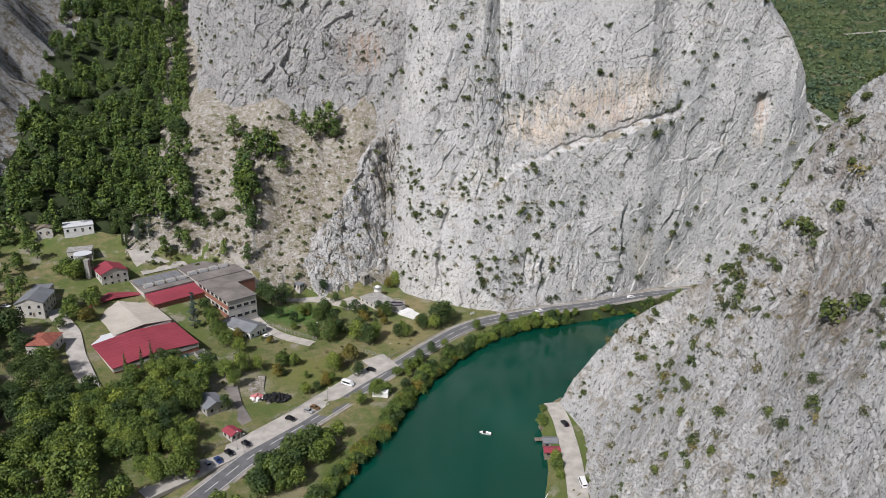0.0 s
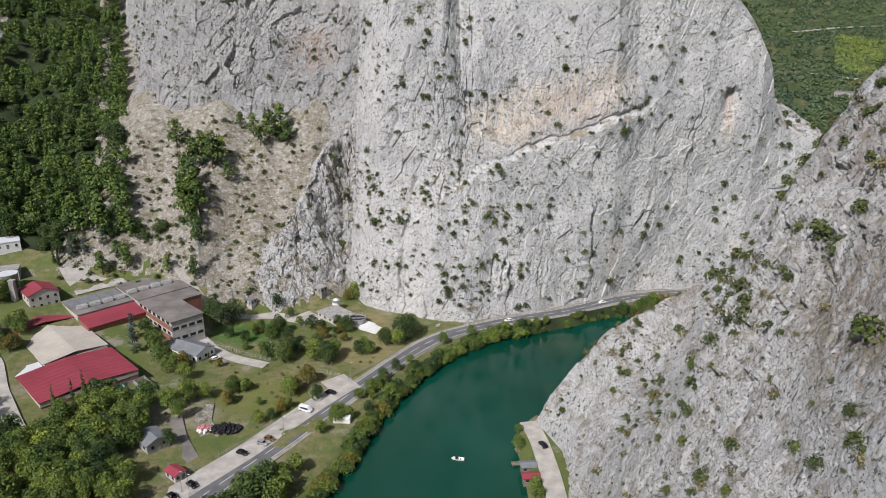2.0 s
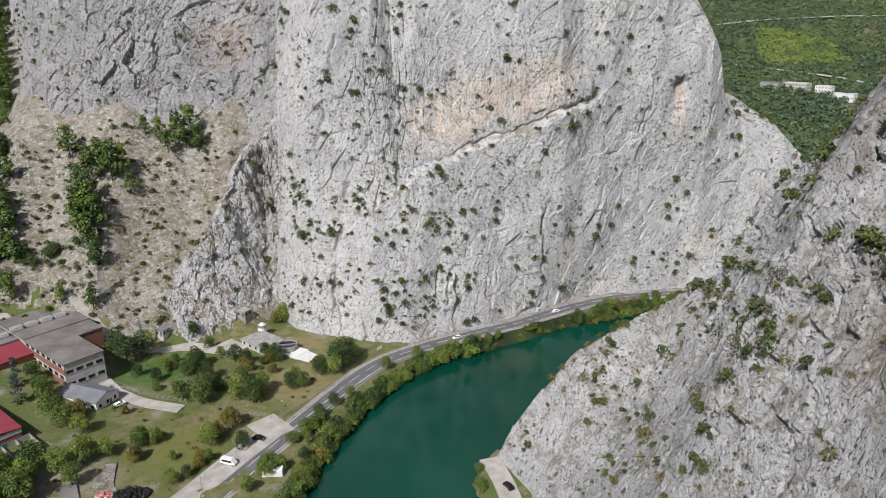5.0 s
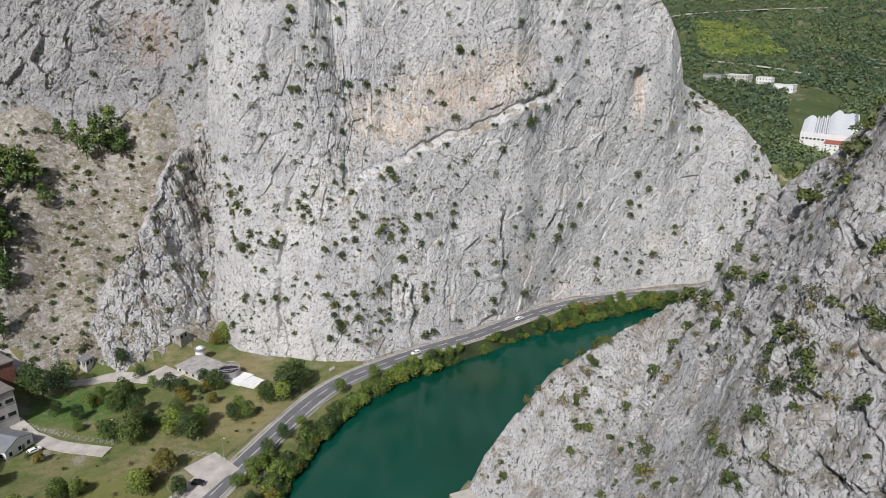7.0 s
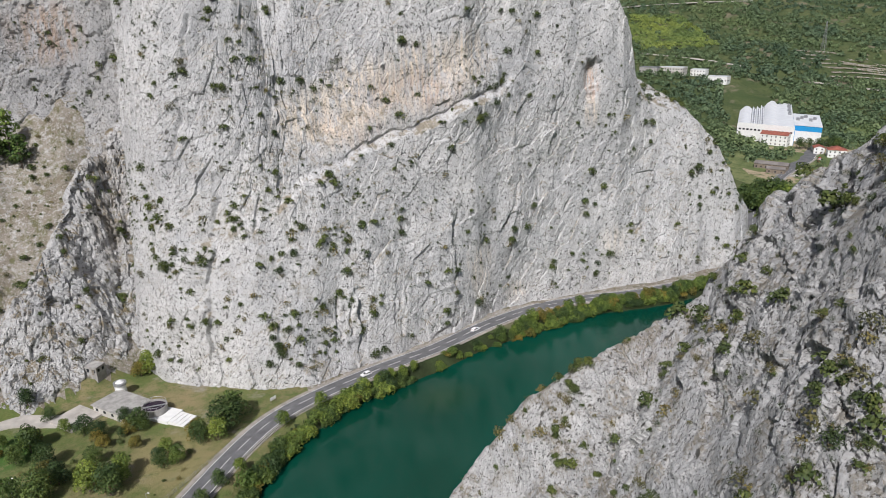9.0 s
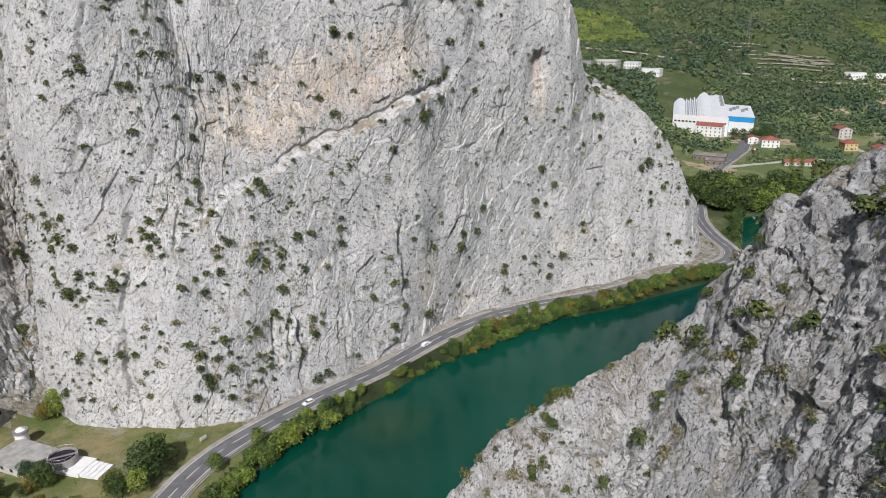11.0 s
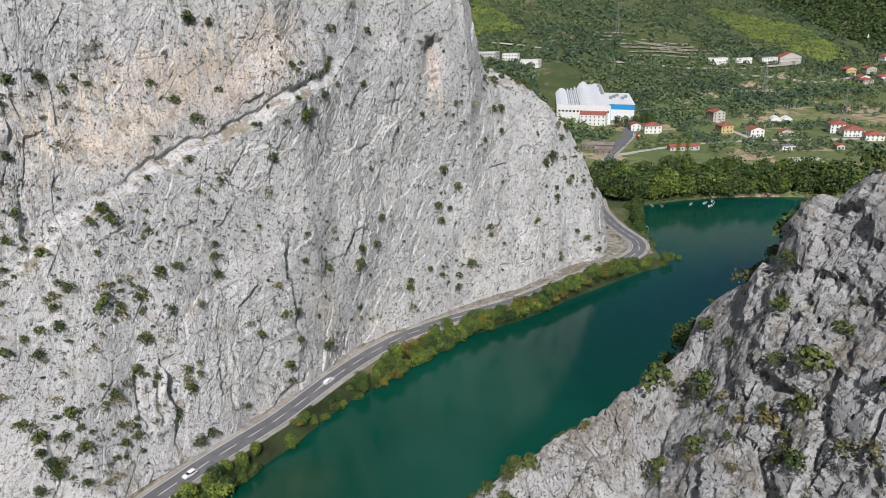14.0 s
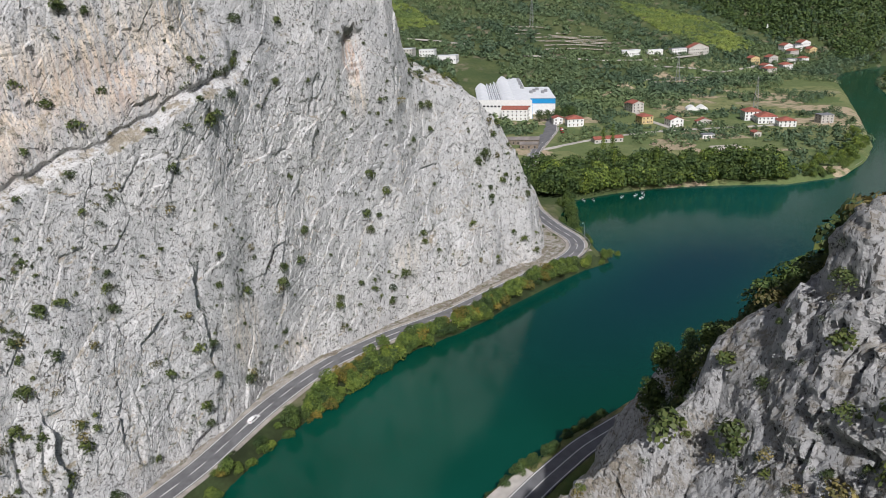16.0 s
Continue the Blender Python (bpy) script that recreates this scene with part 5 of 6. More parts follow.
def windows(parent, side, rows, z0, gap_z, size=(1.1, 1.3), label=""):
    """Window parts on a wall. side: (x0, y0, x1, y1) seen from outside, rows: storeys, columns."""
    x0, y0, x1, y1 = side
    ln = math.hypot(x1 - x0, y1 - y0)
    tx, ty = (x1 - x0) / ln, (y1 - y0) / ln
    nx, ny = ty, -tx
    storeys, cols = rows
    for r in range(storeys):
        for c in range(cols):
            s = ln * (c + 0.5) / cols
            cx, cy, z = x0 + tx * s, y0 + ty * s, z0 + gap_z * r
            bm = bmesh.new()
            v = []
            for w, h, d in ((-0.5, 0, 0.03), (0.5, 0, 0.03), (0.5, 1, 0.03), (-0.5, 1, 0.03), (-0.5, 0, -0.1), (0.5, 0, -0.1), (0.5, 1, -0.1), (-0.5, 1, -0.1)):
                v.append(bm.verts.new((cx + tx * w * size[0] + nx * d, cy + ty * w * size[0] + ny * d, z + h * size[1])))
            for f in ((0, 1, 2, 3), (7, 6, 5, 4), (0, 4, 5, 1), (1, 5, 6, 2), (2, 6, 7, 3), (3, 7, 4, 0)):
                bm.faces.new([v[i] for i in f])
            win = part("window", bm, M_GLASSY, parent)
            bm = bmesh.new()
            sx, sy = tx * size[0] * 0.58, ty * size[0] * 0.58
            for zz in (z - 0.09,):
                q = [bm.verts.new((cx + a * sx + nx * d, cy + a * sy + ny * d, zz + e)) for a, d, e in ((-1, 0.16, 0), (1, 0.16, 0), (1, -0.05, 0), (-1, -0.05, 0), (-1, 0.16, 0.09), (1, 0.16, 0.09), (1, -0.05, 0.09), (-1, -0.05, 0.09))]
                for f in ((3, 2, 1, 0), (4, 5, 6, 7), (0, 1, 5, 4), (1, 2, 6, 5), (2, 3, 7, 6), (3, 0, 4, 7)):
                    bm.faces.new([q[i] for i in f])
            part("sill", bm, M_CONCRETE, win)


def house(x, y, turn, w, d, h, label, wall=M_WALL, roof=M_TILE, kind="gable", storeys=2, z=None, name="house", group="houses in the valley", base=None):
    z = ground_at(x, y) if z is None else z
    ob = thing(name, label, "house", group, pose(x, y, z, 0, 0, turn))
    part("wall", boxed((-w / 2, -d / 2, -3, w / 2, d / 2, h)), wall, ob)
    bm = bmesh.new()
    if kind == "gable":
        roof_gable(bm, -w / 2, -d / 2, w / 2, d / 2, h, w * 0.2)
        g = bmesh.new()
        extrude_profile(g, [(-w / 2, h), (w / 2, h), (0, h + w * 0.2)], -d / 2 + 0.02, d / 2 - 0.02)
        part("gable", g, wall, ob)
    elif kind == "hip":
        v = [bm.verts.new(p) for p in ((-w / 2 - 0.5, -d / 2 - 0.5, h), (w / 2 + 0.5, -d / 2 - 0.5, h), (w / 2 + 0.5, d / 2 + 0.5, h), (-w / 2 - 0.5, d / 2 + 0.5, h),
                                       (0, -d * 0.2, h + w * 0.2), (0, d * 0.2, h + w * 0.2))]
        for f in ((3, 2, 1, 0), (0, 1, 4), (1, 2, 5, 4), (2, 3, 5), (3, 0, 4, 5)):
            bm.faces.new([v[i] for i in f])
    else:
        box(bm, -w / 2 - 0.2, -d / 2 - 0.2, h, w / 2 + 0.2, d / 2 + 0.2, h + 0.35)
    part("roof", bm, roof, ob)
    gap = h / storeys
    for side, cols in (((-w / 2, -d / 2, w / 2, -d / 2), max(2, int(w / 3.2))), ((w / 2, -d / 2, w / 2, d / 2), max(2, int(d / 3.6))), ((-w / 2, d / 2, -w / 2, -d / 2), max(2, int(d / 3.6)))):
        windows(ob, side, (storeys, cols), 0.95, gap, (1.1, min(1.3, gap - 1.3)))
    part("door", boxed((w * 0.08, -d / 2 - 0.05, 0, w * 0.08 + 1.0, -d / 2 + 0.1, 2.05)), M_WOOD, ob)
    return ob


# the works by the cliff
WORKS = pose(-110, 277, 0, 0, 0, 42)
hall = thing("works_hall", "long industrial hall with red and cream metal roofs", "factory hall", at=WORKS)
part("wall", boxed((-36, -2, 2, 0, 26, 13.2)), M_BRICK, hall, "brick wall with a pale band")
part("wall", boxed((-25.5, 26.2, 4, -1, 62, 14.7)), M_WALL, hall)
part("wall", boxed((-27, 62.2, 6, -2, 87, 16.4)), M_WALL, hall)
part("wall", boxed((-36, 26.1, 4, -25.7, 34, 12.9)), M_BRICK, hall)
part("band", boxed((-36.15, -2.15, 11.6, 0.15, 25.9, 13.25)), M_WALL, hall, "pale concrete cornice")
for y0, y1, x0, x1, m, z, rise, lab in ((-2.4, 26, -36.4, 0.4, M_RED, 13.3, 1.7, "dark red metal roof"), (26.2, 62, -26, -0.6, M_CREAMROOF, 14.8, 1.5, "cream coated roof"), (62.2, 87.4, -27.5, -1.6, M_RED, 16.5, 1.6, "dark red metal roof")):
    bm = bmesh.new()
    roof_gable(bm, x0, y0, x1, y1, z, rise, 0.0)
    roof = part("roof", bm, m, hall, lab)
    seams = bmesh.new()
    xm = (x0 + x1) / 2
    k = y0 + 1.5
    while k < y1:
        extrude_profile(seams, [(x0, z + 0.25), (xm, z + rise + 0.25), (x1, z + 0.25), (x1, z + 0.31), (xm, z + rise + 0.31), (x0, z + 0.31)], k, k + 0.12)
        k += 3.0
    part("seam", seams, m, roof)
part("roof", boxed((-36.2, 26.1, 12.9, -25.8, 34.2, 13.2)), M_WHITEROOF, hall, "white sheet roof")
windows(hall, (0, -1, 0, 25), (1, 6), 9.4, 3, (2.6, 1.4))
windows(hall, (-36, 26, -36, -1), (1, 6), 9.4, 3, (2.6, 1.4))
for k in range(4):
    part("loading_door", boxed((-33 + 8 * k, -2.2, 4, -29 + 8 * k, -1.9, 10)), M_TEAL, hall, "teal painted door")

annex = thing("works_annex", "flat grey-roofed factory wing with brick bands and skylights", "factory wing", at=WORKS)
TOP = 19.6
part("wall", boxed((24, 18, 5, 39, 52, TOP)), M_WALL, annex)
part("wall", boxed((24.2, 52.1, 5, 50, 80, TOP + 0.3)), M_WALL, annex)
part("wall", boxed((39.1, 40, 5, 49.5, 52, TOP - 0.2)), M_BRICK, annex, "red brick wall")
part("brick_band", boxed((23.85, 17.9, 15.2, 23.98, 52, 17.6)), M_BRICK, annex, "red brick band")
part("brick_band", boxed((23.85, 17.9, 10.4, 23.98, 52, 12.6)), M_BRICK, annex, "red brick band")
part("roof", boxed((23.6, 17.6, TOP, 39.4, 52, TOP + 0.45)), M_GREYROOF, annex)
part("roof", boxed((23.7, 52.1, TOP + 0.3, 50.4, 80.4, TOP + 0.75)), M_GREYROOF, annex)
part("roof", boxed((39.5, 39.7, TOP - 0.2, 50, 52, TOP + 0.3)), M_GREYROOF, annex)
part("wall", boxed((-1.8, 57.6, 6, 23.9, 79, TOP - 0.8)), M_WALL, annex)
part("roof", boxed((-1.8, 57.2, TOP - 0.8, 23.6, 79.4, TOP - 0.35)), M_GREYROOF, annex)
part("wall", boxed((-1.8, 45, 6, 23.8, 57.1, 16.9)), M_BRICK, annex)
bm = bmesh.new()
extrude_profile(bm, [(44.5, 16.6), (57.1, 18.2), (57.1, 18.45), (44.5, 16.85)], -1.8, 23.7)
bmesh.ops.transform(bm, matrix=Matrix(((0, 1, 0, 0), (1, 0, 0, 0), (0, 0, 1, 0), (0, 0, 0, 1))), verts=bm.verts)
bmesh.ops.reverse_faces(bm, faces=bm.faces[:])
part("roof", bm, M_RED, annex, "red lean-to roof")
for k in range(8):
    x = 0.4 + 5.8 * k
    low = TOP - 0.36 if k < 4 else TOP + 0.74
    light = part("skylight", boxed((x, 62.5, low, x + 4.6, 65.5, low + 1.5)), M_CONCRETE, annex)
    part("pane", boxed((x + 0.3, 62.42, low + 0.3, x + 4.3, 62.5, low + 1.3)), M_WHITEROOF, light)
for k in range(5):
    part("roof_panel", boxed((-0.5 + 4.8 * k, 68, TOP - 0.34, 3.4 + 4.8 * k, 77.5, TOP - 0.2)), M_SHEET, annex)
windows(annex, (24, 52, 24, 19), (2, 7), 12.9, 4.8, (2.8, 1.5))
windows(annex, (24, 18, 39, 18), (2, 4), 10.5, 5.0, (2.6, 1.4))
windows(annex, (39, 19, 39, 39), (1, 6), 10.5, 3.0, (1.2, 1.6))

red = house(-174, 336, 42, 13, 13, 7.0, "red-roofed workshop house beside the factory hall", M_WALL, M_RED, storeys=2, z=18, name="workshop_house", group="buildings of the works")
silo = thing("silo", "pale round concrete silo", "silo", at=pose(-191, 343, 20))
bm = bmesh.new()
tube(bm, (0, 0, -2), (0, 0, 11), 4.2, 4.2, 24)
part("drum", bm, M_CONCRETE, silo, smooth=False)
bm = bmesh.new()
tube(bm, (0, 0, 11), (0, 0, 11.3), 4.5, 4.5, 24)
part("lid", bm, M_WHITEROOF, silo)
chim = thing("flue", "slim concrete flue by the workshop", "chimney", at=pose(-184, 333, 18))
part("shaft", boxed((-1.1, -1.1, -2, 1.1, 1.1, 13)), M_CONCRETE, chim)
part("cap", boxed((-1.3, -1.3, 13, 1.3, 1.3, 13.4)), M_CONCRETE, chim)

hut = house(-96.5, 303.5, 60, 10.5, 19, 3.4, "low white store with a grey sheet roof", M_WHITE, M_SHEET, "gable", 1, 5.8, "store_building", "buildings of the works")
bays = thing("storage_bays", "roofless concrete storage bays with teal doors", "storage bay", at=pose(-104, 268, 7.2, 0, 0, 42))
part("wall", boxed((-14, 0, -2, -13.6, 9, 2.6)), M_CONCRETE, bays)
part("wall", boxed((-13.6, 8.6, -2, 4, 9, 2.6)), M_CONCRETE, bays)
for k in range(4):
    part("divider", boxed((-9.6 + 4.4 * k, 0, -2, -9.3 + 4.4 * k, 8.6, 2.4)), M_CONCRETE, bays)
    part("bay_door", boxed((-9.2 + 4.4 * k - 4.2, -0.1, 0, -9.7 + 4.4 * k, 0.1, 2.2)), M_TEAL, bays, "teal painted door")
part("slab", boxed((-14.2, -0.3, -0.3, 4.2, 9.2, 0.0)), M_GRAVEL, bays)
house(-192, 298, 10, 12, 15, 6.5, "grey-roofed house above the lane", M_WALL, M_SHEET, group="houses above the works")
house(-196, 311, 10, 8, 8, 4.5, "small house with a flat terrace roof", M_WALL, M_SHEET, "flat", 1, group="houses above the works")
house(-171, 266, 5, 10, 12, 4.5, "low house with a terracotta roof", M_WALL, M_TILE, "hip", 1, group="houses above the works")
house(-207, 372, 30, 15, 11, 3.4, "white flat-roofed house at the forest edge", M_WHITE, M_WHITEROOF, "flat", 1, group="houses above the works")
house(-198, 354, 20, 12, 8, 4.5, "pale house with a flat roof", M_WALL, M_CONCRETE, "flat", 1, group="houses above the works")
house(-222, 366, 15, 8, 7, 3.5, "small shed with a brown roof", M_WALL, M_WOOD, "gable", 1, group="houses above the works")

# pump house, tank and tower under the cliff
pump = thing("pump_house", "low flat-roofed pump house under the cliff", "pump house", at=pose(-35, 341, 5.0, 0, 0, -48))
part("wall", boxed((-8, -5.5, -1.5, 8, 5.5, 2.4)), M_WALL, pump)
part("roof", boxed((-8.5, -6, 2.4, 8.5, 6, 2.75)), M_CONCRETE, pump, "cracked concrete roof with weeds at the edge")
windows(pump, (-8, -5.5, 8, -5.5), (1, 4), 0.7, 3, (1.3, 1.0))
windows(pump, (8, -5.5, 8, 5.5), (1, 3), 0.7, 3, (1.3, 1.0))
yard = thing("concrete_apron", "cracked concrete apron beside the pump house", "pavement", at=pose(-50, 341, 5.0, 0, 0, -48))
part("slab", boxed((-6, -6, -1, 6.5, 6, 0.25)), M_GRAVEL, yard)
tank = thing("water_tank", "round concrete tank with a railing and dark water", "tank", at=pose(-24, 334.5, 4.8))
bm = bmesh.new()
for k in range(28):
    a, b = k * math.tau / 28, (k + 1) * math.tau / 28
    for r0, r1, z0, z1 in ((4.3, 4.3, -1, 3.0), (4.3, 3.9, 3.0, 3.0), (3.9, 3.9, 3.0, 2.2)):
        bm.faces.new([bm.verts.new(p) for p in ((r0 * math.cos(a), r0 * math.sin(a), z0), (r0 * math.cos(b), r0 * math.sin(b), z0), (r1 * math.cos(b), r1 * math.sin(b), z1), (r1 * math.cos(a), r1 * math.sin(a), z1))])
part("drum", bm, M_CONCRETE, tank)
bm = bmesh.new()
tube(bm, (0, 0, 2.0), (0, 0, 2.3), 3.88, 3.88, 28)
part("water_surface", bm, M_PURPLE, tank, "dark violet water")
bm = bmesh.new()
for k in range(28):
    a, b = k * math.tau / 28, (k + 1) * math.tau / 28
    tube(bm, (4.1 * math.cos(a), 4.1 * math.sin(a), 4.0), (4.1 * math.cos(b), 4.1 * math.sin(b), 4.0), 0.06, 0.06, 4)
    if k % 2 == 0:
        tube(bm, (4.1 * math.cos(a), 4.1 * math.sin(a), 2.9), (4.1 * math.cos(a), 4.1 * math.sin(a), 4.0), 0.05, 0.05, 4)
part("railing", bm, M_STEEL, tank)
part("walkway", boxed((-4.2, -0.35, 2.6, 4.2, 0.35, 2.75)), M_STEEL, tank)
deck = thing("tank_deck", "white concrete deck with broad steps beside the tank", "steps", at=pose(-19, 330, 4.7, 0, 0, -40))
part("plinth", boxed((-7, -4, -1, 2, 4, 0.7)), M_WHITE, deck)
for k in range(4):
    part("step", boxed((2.05 + 1.6 * k, -3.6, -1, 3.6 + 1.6 * k, 3.2, 0.55 - 0.16 * k)), M_WHITE, deck)
tower = thing("vent_tower", "small white round tower with a louvred cap", "tower", at=pose(-36, 352, 5.0))
bm = bmesh.new()
tube(bm, (0, 0, -1), (0, 0, 4.2), 2.1, 1.9, 20)
part("drum", bm, M_WHITE, tower)
bm = bmesh.new()
tube(bm, (0, 0, 4.2), (0, 0, 5.0), 2.3, 2.3, 20)
part("cap", bm, M_STEEL, tower)
bm = bmesh.new()
tube(bm, (0, 0, 5.0), (0, 0, 5.8), 1.5, 0.5, 20)
part("top", bm, M_WHITE, tower)
house(-45, 364, -35, 5, 4.5, 2.8, "small weathered concrete hut at the cliff foot", M_CONCRETE, M_CONCRETE, "flat", 1, name="service_hut", group="small huts")
house(-79, 351, -30, 4.2, 4, 2.6, "small pale kiosk beside the dirt track", M_WALL, M_SHEET, "flat", 1, name="service_hut", group="small huts")
house(-77, 217, 50, 4, 5.5, 2.5, "small gate hut with a dark red roof", M_WALL, M_RED, "gable", 1, name="gate_hut", group="small huts")
house(-90, 234, 45, 8, 9, 3.0, "grey-roofed shed among the trees", M_CONCRETE, M_SHEET, "gable", 1, name="shed", group="small huts")

tent = thing("tent", "white tarpaulin tent on the river bank", "tent", at=pose(-25, 248, ground_at(-25, 248), 0, 0, -5))
bm = bmesh.new()
extrude_profile(bm, [(-2, -0.5), (2, -0.5), (2, 2.1), (0, 2.7), (-2, 2.1)], -3.2, 3.2)
bmesh.ops.rotate(bm, matrix=Matrix.Rotation(radians(90), 3, "Z"), verts=bm.verts)
part("canopy", bm, M_WHITE, tent)
for sx in (-3.1, 3.1):
    for sy in (-1.9, 1.9):
        bm = bmesh.new()
        tube(bm, (sx, sy, -0.6), (sx, sy, 2.1), 0.05, 0.05, 5)
        part("pole", bm, M_STEEL, tent)

heap = thing("rubbish_heap", "heap of black bales and pink-white sacks in the field", "heap", at=pose(-70, 245, ground_at(-70, 245)))
r = random.Random(3)
for mat_k, label, n, cx, cy, spread in ((M_BLACK, "black plastic bales", 150, 2.5, -0.5, 4.4), (M_PINK, "pink sacks", 34, -5, 0.5, 2.0), (M_WHITE, "white sacks", 16, -4.4, -1.2, 2.2)):
    bm = bmesh.new()
    for k in range(n):
        a, d = r.random() * math.tau, spread * math.sqrt(r.random())
        m = pose(cx + d * math.cos(a) * 1.3, cy + d * math.sin(a) * 0.8, max(0.2, 1.7 * (1 - d / spread) * r.random() + 0.25), r.random() * 60, r.random() * 60, r.random() * 360)
        s = 0.45 + 0.5 * r.random()
        bmesh.ops.create_icosphere(bm, subdivisions=1, radius=s, matrix=m @ Matrix.Diagonal((1, 0.8, 0.6, 1)))
    part("black_pile" if mat_k is M_BLACK else "sack_pile", bm, mat_k, heap, label)


# ---- cars ----
def make_car(label, paint, long=4.2, wide=1.75, high=1.46, van=False, group="parked cars"):
    ob = thing("van" if van else "car", label, "van" if van else "car", group)
    L2, W2 = long / 2, wide / 2
    if van:
        prof = [(-L2, 0.35), (L2 - 0.1, 0.35), (L2, 0.75), (L2 - 0.25, 1.05), (L2 - 1.0, 1.9), (L2 - 1.25, high), (-L2 + 0.1, high), (-L2, 1.8)]
        glass = [(L2 - 0.9, 1.15), (L2 - 1.25, 1.85), (-L2 + 0.6, 1.85), (-L2 + 0.6, 1.15)]
    else:
        prof = [(-L2, 0.35), (L2 - 0.05, 0.35), (L2, 0.62), (L2 - 0.12, 0.82), (L2 - 1.15, 0.98), (L2 - 1.85, high), (-L2 + 0.75, high), (-L2 + 0.08, 0.98), (-L2, 0.8)]
        glass = [(L2 - 1.22, 1.0), (L2 - 1.85, high - 0.09), (-L2 + 0.85, high - 0.09), (-L2 + 0.35, 1.0)]
    bm = bmesh.new()
    extrude_profile(bm, prof, -W2, W2)
    for v in bm.verts:
        if v.co.z > 1.0:
            v.co.y *= 0.84
    bmesh.ops.bevel(bm, geom=bm.edges[:], offset=0.06, segments=1, affect="EDGES")
    part("body", bm, paint, ob)
    for s in (-1, 1):
        bm = bmesh.new()
        extrude_profile(bm, glass, s * W2 * 0.90 - 0.06, s * W2 * 0.90 + 0.06)
        part("side_window", bm, M_GLASSY, ob)
    bm = bmesh.new()
    (xa, za), (xb, zb) = glass[0], glass[1]
    bm.faces.new([bm.verts.new(p) for p in ((xa + 0.14, -W2 * 0.78, za + 0.02), (xa + 0.14, W2 * 0.78, za + 0.02), (xb + 0.09, W2 * 0.72, zb + 0.02), (xb + 0.09, -W2 * 0.72, zb + 0.02))])
    bmesh.ops.solidify(bm, geom=bm.faces[:], thickness=0.05)
    part("windscreen", bm, M_GLASSY, ob)
    bm = bmesh.new()
    (xa, za), (xb, zb) = glass[3], glass[2]
    back = -L2 - 0.02 if van else xa - 0.2
    bm.faces.new([bm.verts.new(p) for p in ((back, -W2 * 0.75, za + 0.05), (back, W2 * 0.75, za + 0.05), (back if van else xb - 0.14, W2 * 0.68, zb), (back if van else xb - 0.14, -W2 * 0.68, zb))])
    bmesh.ops.solidify(bm, geom=bm.faces[:], thickness=0.05)
    part("rear_window", bm, M_GLASSY, ob)
    for sx in (-L2 + 0.75, L2 - 0.8):
        for sy in (-1, 1):
            bm = bmesh.new()
            tube(bm, (sx, sy * (W2 - 0.2), 0.32), (sx, sy * (W2 + 0.02), 0.32), 0.32, 0.32, 12)
            wheel = part("wheel", bm, M_TYRE, ob)
            bm = bmesh.new()
            tube(bm, (sx, sy * (W2 + 0.0), 0.32), (sx, sy * (W2 + 0.035), 0.32), 0.2, 0.2, 10)
            part("rim", bm, M_STEEL, wheel)
    for sy in (-1, 1):
        part("headlight", boxed((L2 - 0.1, sy * W2 * 0.72 - 0.17, 0.62, L2 + 0.01, sy * W2 * 0.72 + 0.17, 0.78)), M_WHITE, ob)
        part("tail_light", boxed((-L2 - 0.015, sy * W2 * 0.78 - 0.1, 0.75, -L2 + 0.08, sy * W2 * 0.78 + 0.1, 0.95)), M_REDPAINT, ob)
    return ob


M_CARWHITE = plain("white_car_paint", (0.80, 0.80, 0.80), 0.3, vary=0.02)
M_CARBLACK = plain("black_car_paint", (0.012, 0.013, 0.016), 0.25, vary=0.1)
M_CARSILVER = plain("silver_car_paint", (0.42, 0.43, 0.44), 0.3, 0.5, vary=0.03)
M_CARRED = plain("red_car_paint", (0.50, 0.015, 0.02), 0.3, vary=0.03)
M_CARBLUE = plain("dark_blue_car_paint", (0.02, 0.04, 0.12), 0.3, vary=0.03)
M_CARBROWN = plain("bronze_car_paint", (0.22, 0.13, 0.06), 0.35, 0.4, vary=0.05)
wcar = make_car("white hatchback on the river road", M_CARWHITE)
wcar.matrix_basis = pose(104.5, 352.5, ROAD_Z + 0.01, 0, 0, 22)
copy_thing(wcar, pose(51, 332.5, ROAD_Z + 0.01, 0, 0, 200))
copy_thing(wcar, pose(-84, 298, ground_at(-84, 298) + 0.3, 0, 0, 40))["label"] = "white car parked beside the store"
copy_thing(wcar, pose(-206, 297, ground_at(-206, 297) + 0.1, 0, 0, 0))["label"] = "white car parked at the house"
bcar = make_car("black car parked on pale gravel", M_CARBLACK)
bcar.matrix_basis = pose(-31, 267.5, 4.72, 0, 0, -20)
for x, y, a in ((-58, 228.5, -25), (-70.5, 212, -40), (-75, 206.5, -40)):
    copy_thing(bcar, pose(x, y, 4.72, 0, 0, a))
scar = make_car("silver car parked on pale gravel", M_CARSILVER)
scar.matrix_basis = pose(-52, 234, 4.72, 0, 0, -25)
copy_thing(scar, pose(-80, 199.5, 4.72, 0, 0, -50))
copy_thing(scar, pose(-90, 189.5, 4.72, 0, 0, -60))
rcar = make_car("red car parked on pale gravel", M_CARRED)
rcar.matrix_basis = pose(-83.5, 195, 4.72, 0, 0, -10)
make_car("dark blue car parked on pale gravel", M_CARBLUE).matrix_basis = pose(-77.5, 202, 4.72, 0, 0, -50)
make_car("bronze car parked on pale gravel", M_CARBROWN).matrix_basis = pose(-50, 236.5, 4.72, 0, 0, -30)
wvan = make_car("white delivery van parked beside the road", M_CARWHITE, 5.4, 1.95, 2.3, True)
wvan.matrix_basis = pose(-39.5, 255, 4.72, 0, 0, -28)
